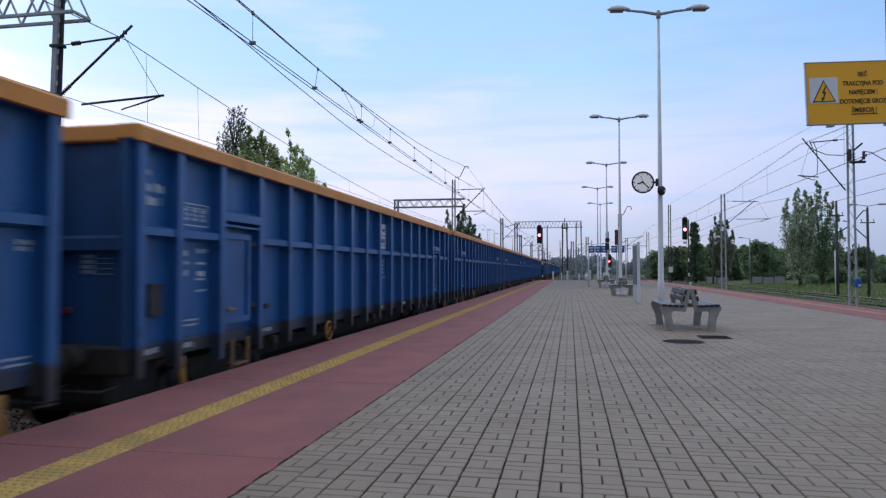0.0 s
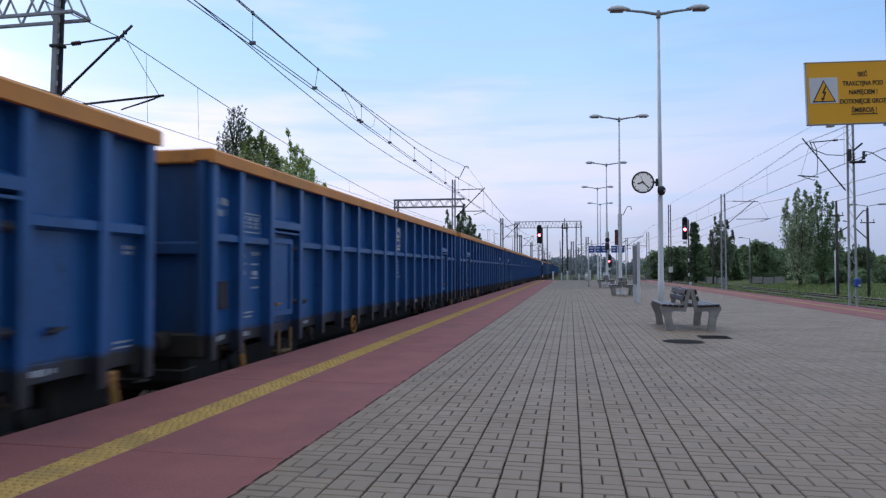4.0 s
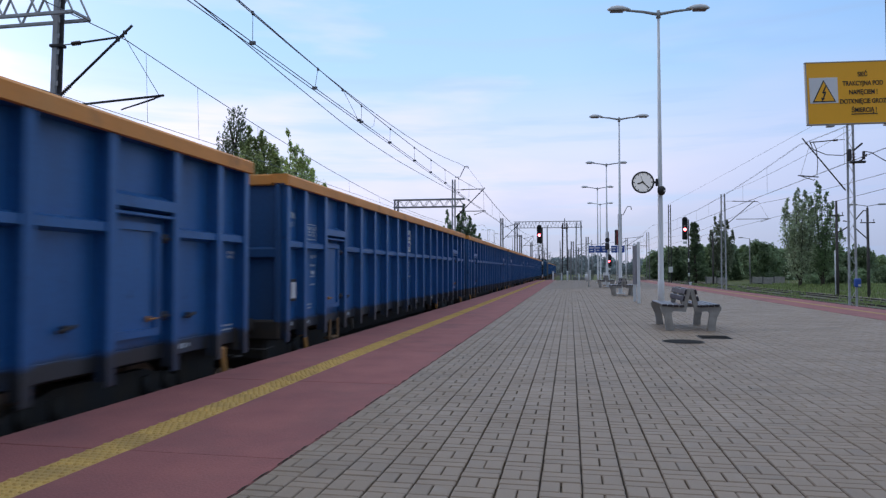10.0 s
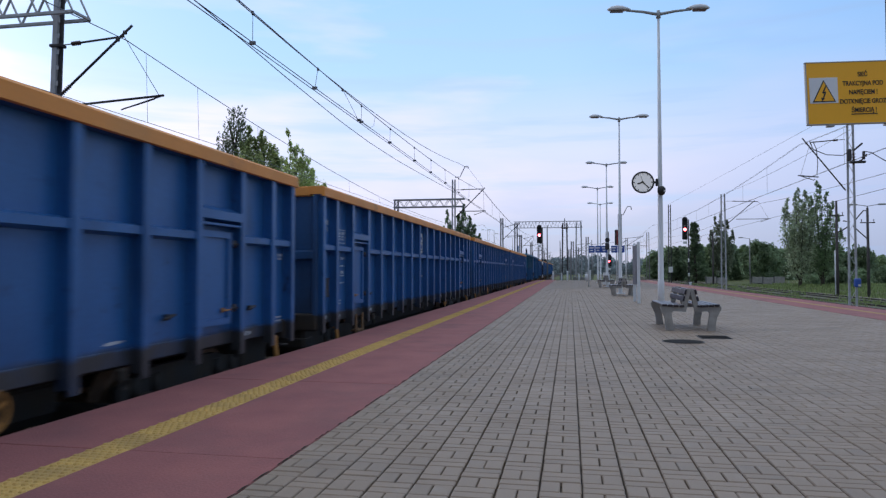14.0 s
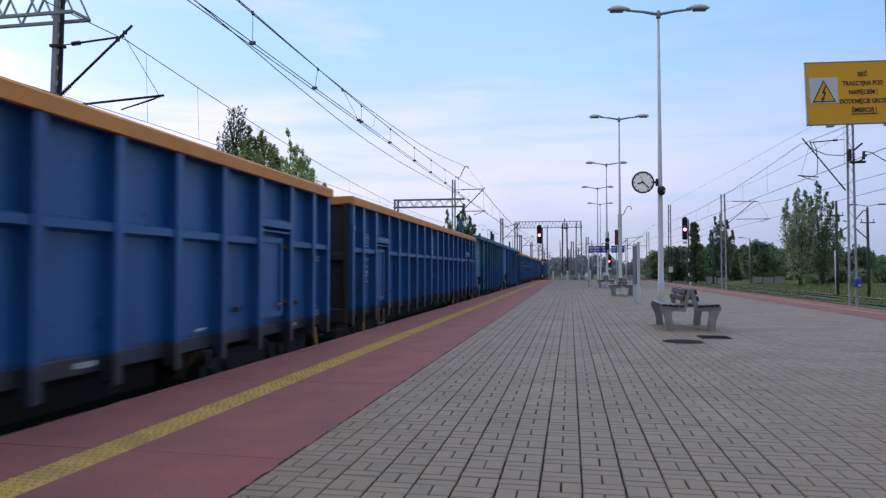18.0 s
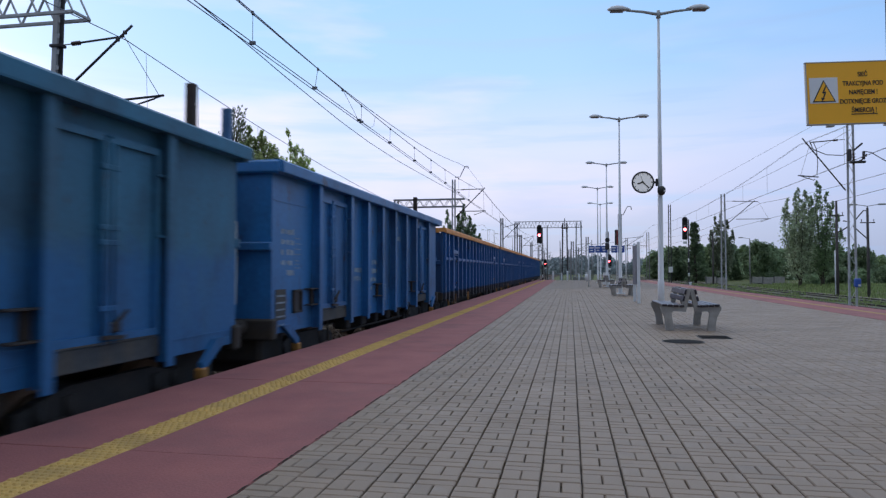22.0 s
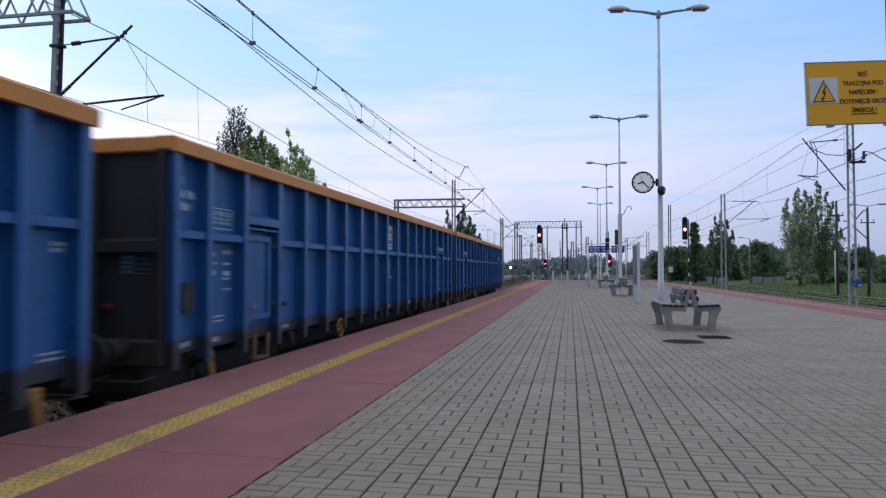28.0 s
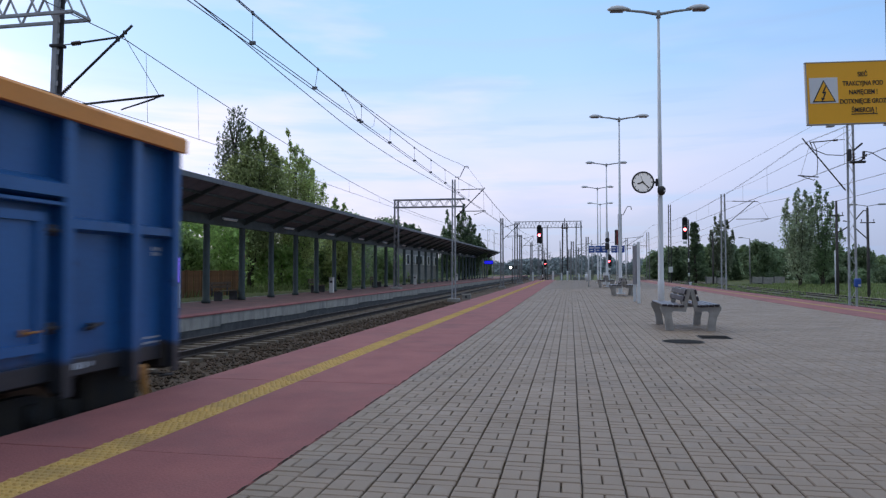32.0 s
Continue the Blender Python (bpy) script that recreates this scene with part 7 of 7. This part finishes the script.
# beside the opposite platform
tree("tall weeping birch with hanging twigs", -26.45, 50.0, 15.4, 1.75, 11, LEAF_B, clear=0.5, form="round", clumps=105, per=40, leaf=0.12, droop=2.6, fluff=0.75)
leader_tree("light green broad-leaved tree behind the canopy", -24.4, 49.0, GROUND,
            [(-1.3, 0, 11.6, 1.2), (-0.7, 0.5, 12.5, 1.0), (-0.15, -0.3, 13.4, 0.8), (0.5, 0.2, 12.6, 1.1), (0.95, -0.2, 13.0, 0.9), (1.5, 0.3, 12.0, 1.1), (2.2, 0, 11.2, 1.2), (0.2, -1.0, 11.6, 1.8), (-1.6, -0.6, 10.6, 1.6), (-0.8, -1.0, 10.9, 1.8), (1.2, -1.0, 11.0, 1.8), (2.4, -0.6, 10.0, 1.7), (-0.8, 0.2, 12.3, 1.4), (0.2, 0.3, 12.5, 1.5), (1.2, 0.1, 12.4, 1.4), (1.9, 0.2, 11.8, 1.4)], 12, LEAF_F, leaf=0.105, per=46, clumps=52, fork=0.25)
leader_tree("feathery green tree with spiky tops behind the canopy", -21.8, 51.5, GROUND,
            [(-0.55, 0, 13.8, 0.6), (-0.1, 0.4, 12.4, 1.0), (0.5, 0, 11.9, 1.0), (1.05, 0.3, 11.2, 1.0), (1.6, 0, 10.4, 1.0), (2.3, 0.2, 9.2, 0.95), (-1.2, 0, 11.4, 1.3), (0.3, -0.8, 10.6, 1.6), (1.4, -0.6, 9.6, 1.4), (-0.6, -0.8, 10.8, 1.6), (0.0, 0, 12.2, 1.3), (0.8, 0, 11.4, 1.3), (1.5, 0, 10.4, 1.2)], 13, LEAF_F, leaf=0.10, per=34, clumps=44, fork=0.25)
leader_tree("bushy light green tree behind the canopy", -19.6, 56.0, GROUND,
            [(-1.4, 0, 7.6, 1.0), (-0.5, 0.3, 8.4, 1.0), (0.4, 0, 7.9, 1.0), (1.3, 0.2, 6.9, 1.0), (0, -0.9, 6.6, 1.3)], 15, LEAF_F, leaf=0.14, per=30, clumps=36)
for i, (x, y, h, rad) in enumerate(((-23, 30, 6.2, 3.0), (-24.5, 35, 6.5, 3.4), (-23.5, 41, 6.0, 3.0), (-24, 62, 6.5, 3.2), (-23, 70, 6.0, 3.0), (-23.5, 24, 6.0, 3.2), (-25, 18, 6.4, 3.2), (-21.5, 77, 4.4, 2.2), (-22.5, 82, 4.8, 2.4), (-29, 30, 7.5, 4.0), (-31, 40, 7.5, 4.2), (-30, 50, 7.5, 4.2), (-31, 60, 7.5, 4.2), (-29, 70, 7.0, 4.0), (-30, 80, 7.0, 4.0), (-22.2, 50, 4.0, 2.4), (-22, 57, 4.2, 2.4), (-22, 64, 4.0, 2.2), (-22.2, 36, 4.0, 2.2))):
    tree("dense green thicket behind the opposite platform", x, y, h, rad, 30 + i, (LEAF_L, LEAF, LEAF_L)[i % 3], clear=0.03, clumps=130, per=44, leaf=0.15, group="thicket")
for i, (x, y, h, rad) in enumerate(((-30, 112, 10.5, 4.0), (-33, 118, 11.0, 4.2), (-28, 116, 9.8, 3.2), (-36, 105, 11.0, 4.5))):
    tree("dark tree behind the station house", x, y, h, rad, 50 + i, LEAF_D, clumps=110, per=30, leaf=0.3)
leader_tree("dark pointed tree beyond the canopy", -20.3, 112.0, GROUND, [(0, 0, 12.4, 0.9), (-0.6, 0.3, 9.5, 0.9), (0.6, 0, 9.8, 0.9), (0, -0.7, 8.0, 1.2)], 61, LEAF_D, leaf=0.17, per=34, clumps=44)
leader_tree("dark spreading tree beyond the canopy", -17.6, 113.0, GROUND, [(0, 0, 13.4, 1.1), (-0.9, 0.4, 11.6, 1.1), (0.9, 0, 11.2, 1.1), (1.8, 0.3, 9.8, 1.1), (2.7, 0, 8.2, 1.1), (3.5, 0, 6.4, 1.0), (0.6, -1.2, 9.0, 1.5), (2.0, -1.0, 7.2, 1.4)], 62, LEAF_D, leaf=0.18, per=36, clumps=48)
leader_tree("dark broad tree behind the station house", -26.5, 113.0, GROUND, [(-2.6, 0, 9.4, 1.2), (-1.3, 0.4, 10.4, 1.2), (0, 0, 9.9, 1.3), (1.3, 0.3, 9.2, 1.2), (2.5, 0, 8.0, 1.1)], 63, LEAF_D, leaf=0.18, per=36, clumps=44)
# beyond the outer tracks
leader_tree("tall grey-green poplar in the field", 27.1, 88.0, GROUND + 0.4, [(-1.75, 0, 9.4, 0.75), (-1.15, 0.5, 10.6, 0.8), (-0.5, -0.3, 11.4, 0.8), (0.1, 0.4, 11.7, 0.75), (0.7, -0.2, 11.5, 0.75), (1.3, 0.3, 10.8, 0.7), (1.9, 0, 9.6, 0.5), (0, -1.2, 9.4, 1.2), (0, 1.2, 9.4, 1.2), (-0.9, -0.9, 7.0, 1.2), (0.9, -0.9, 6.6, 1.2)], 71, LEAF_G, leaf=0.13, per=25, clumps=42, flat=1.8, fork=0.06)
leader_tree("tall poplar with an open crown", 29.9, 89.0, GROUND + 0.4, [(-0.55, 0, 12.7, 0.6), (0.1, 0.3, 12.4, 0.6), (0.75, 0, 11.4, 0.7), (1.35, 0.3, 10.2, 0.75), (-1.15, 0, 10.8, 0.6), (1.9, 0, 8.6, 0.8), (-1.5, 0.2, 8.4, 0.7), (0.2, -0.9, 7.4, 1.0), (2.2, 0.2, 6.8, 0.8)], 72, LEAF_D, leaf=0.14, per=22, clumps=38, flat=1.6, fork=0.06)
far = []
for i in range(7):
    far.append(tree(TL, 19.0 + i * 5.1, 130 + (i % 3) * 6, (5.6, 6.4, 7.0, 5.9, 5.2, 6.6, 5.5)[i], (2.8, 2.4, 2.0, 3.0, 3.0, 2.3, 3.2)[i], 80 + i, (LEAF_D, LEAF_D, LEAF, LEAF_D, LEAF_D, LEAF, LEAF_D)[i], base=GROUND + 0.4, clear=0.04, form=("round", "cone", "tall", "round", "cone", "tall", "round")[i], clumps=150, per=26, leaf=0.26, group="tree belt"))
leader_tree("tall birch standing out of the tree belt", 22.4, 108.0, GROUND + 0.3, [(-0.9, 0, 10.0, 0.9), (0, 0.3, 10.6, 0.8), (0.9, 0, 9.6, 0.8), (1.6, 0.2, 8.0, 0.8), (-1.4, 0, 8.0, 0.8), (0.3, -0.8, 7.4, 1.2)], 76, LEAF_G, leaf=0.17, per=28, clumps=30, group="tree belt")
tree("dark pointed tree in the tree belt", 19.0, 110.0, 9.2, 1.6, 77, LEAF_D, clear=0.05, form="cone", clumps=110, per=46, leaf=0.18, base=GROUND + 0.3, group="tree belt")
tree("round tree in the tree belt", 28.6, 112.0, 6.2, 2.6, 78, LEAF_D, clear=0.05, clumps=130, per=50, leaf=0.19, base=GROUND + 0.3, group="tree belt")
r5 = random.Random(9)
for i in range(130):
    o = far[r5.randrange(7)]
    y = r5.uniform(140, 232)
    x = y * (0.115 + 0.42 * r5.random())
    if x > 0.36 * y:       # the woods stand farther back behind the meadow
        x, y = 1.4 * x, 1.4 * y
    if x < 17:
        continue
    copy_thing(o, pose(x, y, GROUND + 0.4, 0, 0, r5.uniform(0, 360)))
wood_c, wood_s = [], []
for i in range(5200):
    a = r5.uniform(-0.62, 0.75)
    d = r5.uniform(320, 420)
    top_ = 6.5 + 4.5 * noise.noise(Vector((a * 16, 1.3, 0.2))) + 2.5 * noise.noise(Vector((a * 60, 4.1, 0)))
    wood_c.append((d * math.sin(a), d * math.cos(a), GROUND + top_ * r5.random()))
    wood_s.append(r5.uniform(1.2, 2.4))
solid("far_woods", leaf_mesh(wood_c, wood_s, 14, 1.0, 5), FARLEAF, "line of woods on the horizon, haze put into its leaf colour", "woods", kind="stuff")
for i in range(16):
    o = far[r5.randrange(7)]
    copy_thing(o, pose(r5.uniform(-60, -24), r5.uniform(130, 220), GROUND, 0, 0, r5.uniform(0, 360)))
bush = []
for i in range(4):
    bush.append(tree("low bush in the rough grass", 31 + i * 4, 96 + 3 * i, 1.2 + 0.35 * i, 1.2 + 0.2 * i, 95 + i, LEAF_D, base=GROUND + 0.3, clear=0.02, clumps=60, per=40, leaf=0.14, group="bushes"))
for i in range(22):
    y = r5.uniform(92, 124)
    x = max(19.5, y * r5.uniform(0.2, 0.56))
    if x < 0.31 * y or x > 0.36 * y:        # open grass in front of the panel wall and the meadow
        continue
    copy_thing(bush[r5.randrange(4)], pose(x, y, GROUND + 0.35, 0, 0, r5.uniform(0, 360)))

# grass and weeds
rg = np.random.RandomState(3)
gm = MB()
pts = []
for i in range(26000):
    if i % 3 == 0:
        x, y = 15.5 + 5.6 * rg.rand(), 30 + 74 * rg.rand() ** 1.3
        if x > 18.55 and rg.rand() < 0.6:
            continue
        if noise.noise(Vector((x * 0.9, y * 0.12, 2.0))) < 0.02:
            continue
        z, h = RAIL2 - 0.12, 0.08 + 0.16 * rg.rand()
    elif i % 3 == 1:
        x, y = 22.6 + 22 * rg.rand() ** 1.2, 34 + 64 * rg.rand()
        z, h = GROUND + (0.02 if x < 20 else 0.1 if x < 26 else 0.3), 0.14 + 0.30 * rg.rand()
    else:
        x, y = -22.5 + 3.2 * rg.rand(), 16 + 70 * rg.rand()
        z, h = GROUND, 0.85 + 0.55 * rg.rand()
    a = 6.28 * rg.rand()
    w = 0.02 + 0.03 * rg.rand() + 0.0004 * y
    ca, sa = math.cos(a) * w, math.sin(a) * w
    lx, ly = (rg.rand() - 0.5) * 0.3 * h, (rg.rand() - 0.5) * 0.3 * h
    gm.add([(x - ca, y - sa, z), (x + ca, y + sa, z), (x + lx + ca * 0.6, y + ly + sa * 0.6, z + h * 0.6), (x + lx * 2, y + ly * 2, z + h), (x + lx - ca * 0.6, y + ly - sa * 0.6, z + h * 0.6)], [(0, 1, 2, 4), (4, 2, 3)])
for i in range(2600):
    y = 9.0 + 50 * rg.rand() ** 1.5
    x = -4.95 + 0.62 * rg.rand()
    if noise.noise(Vector((x, y * 0.6, 5.0))) < 0.0:
        continue
    z, h, w, a = RAIL - 0.2, 0.05 + 0.13 * rg.rand(), 0.006 + 0.0006 * y, 6.28 * rg.rand()
    ca, sa, lx, ly = math.cos(a) * w, math.sin(a) * w, (rg.rand() - 0.5) * 0.12, (rg.rand() - 0.5) * 0.12
    gm.add([(x - ca, y - sa, z), (x + ca, y + sa, z), (x + lx, y + ly, z + h)], [(0, 1, 2)])
solid("grass_tufts", gm, BLADE, "tall grass and weeds beside the outer tracks", "grass", kind="stuff")

near_paving()
motions()
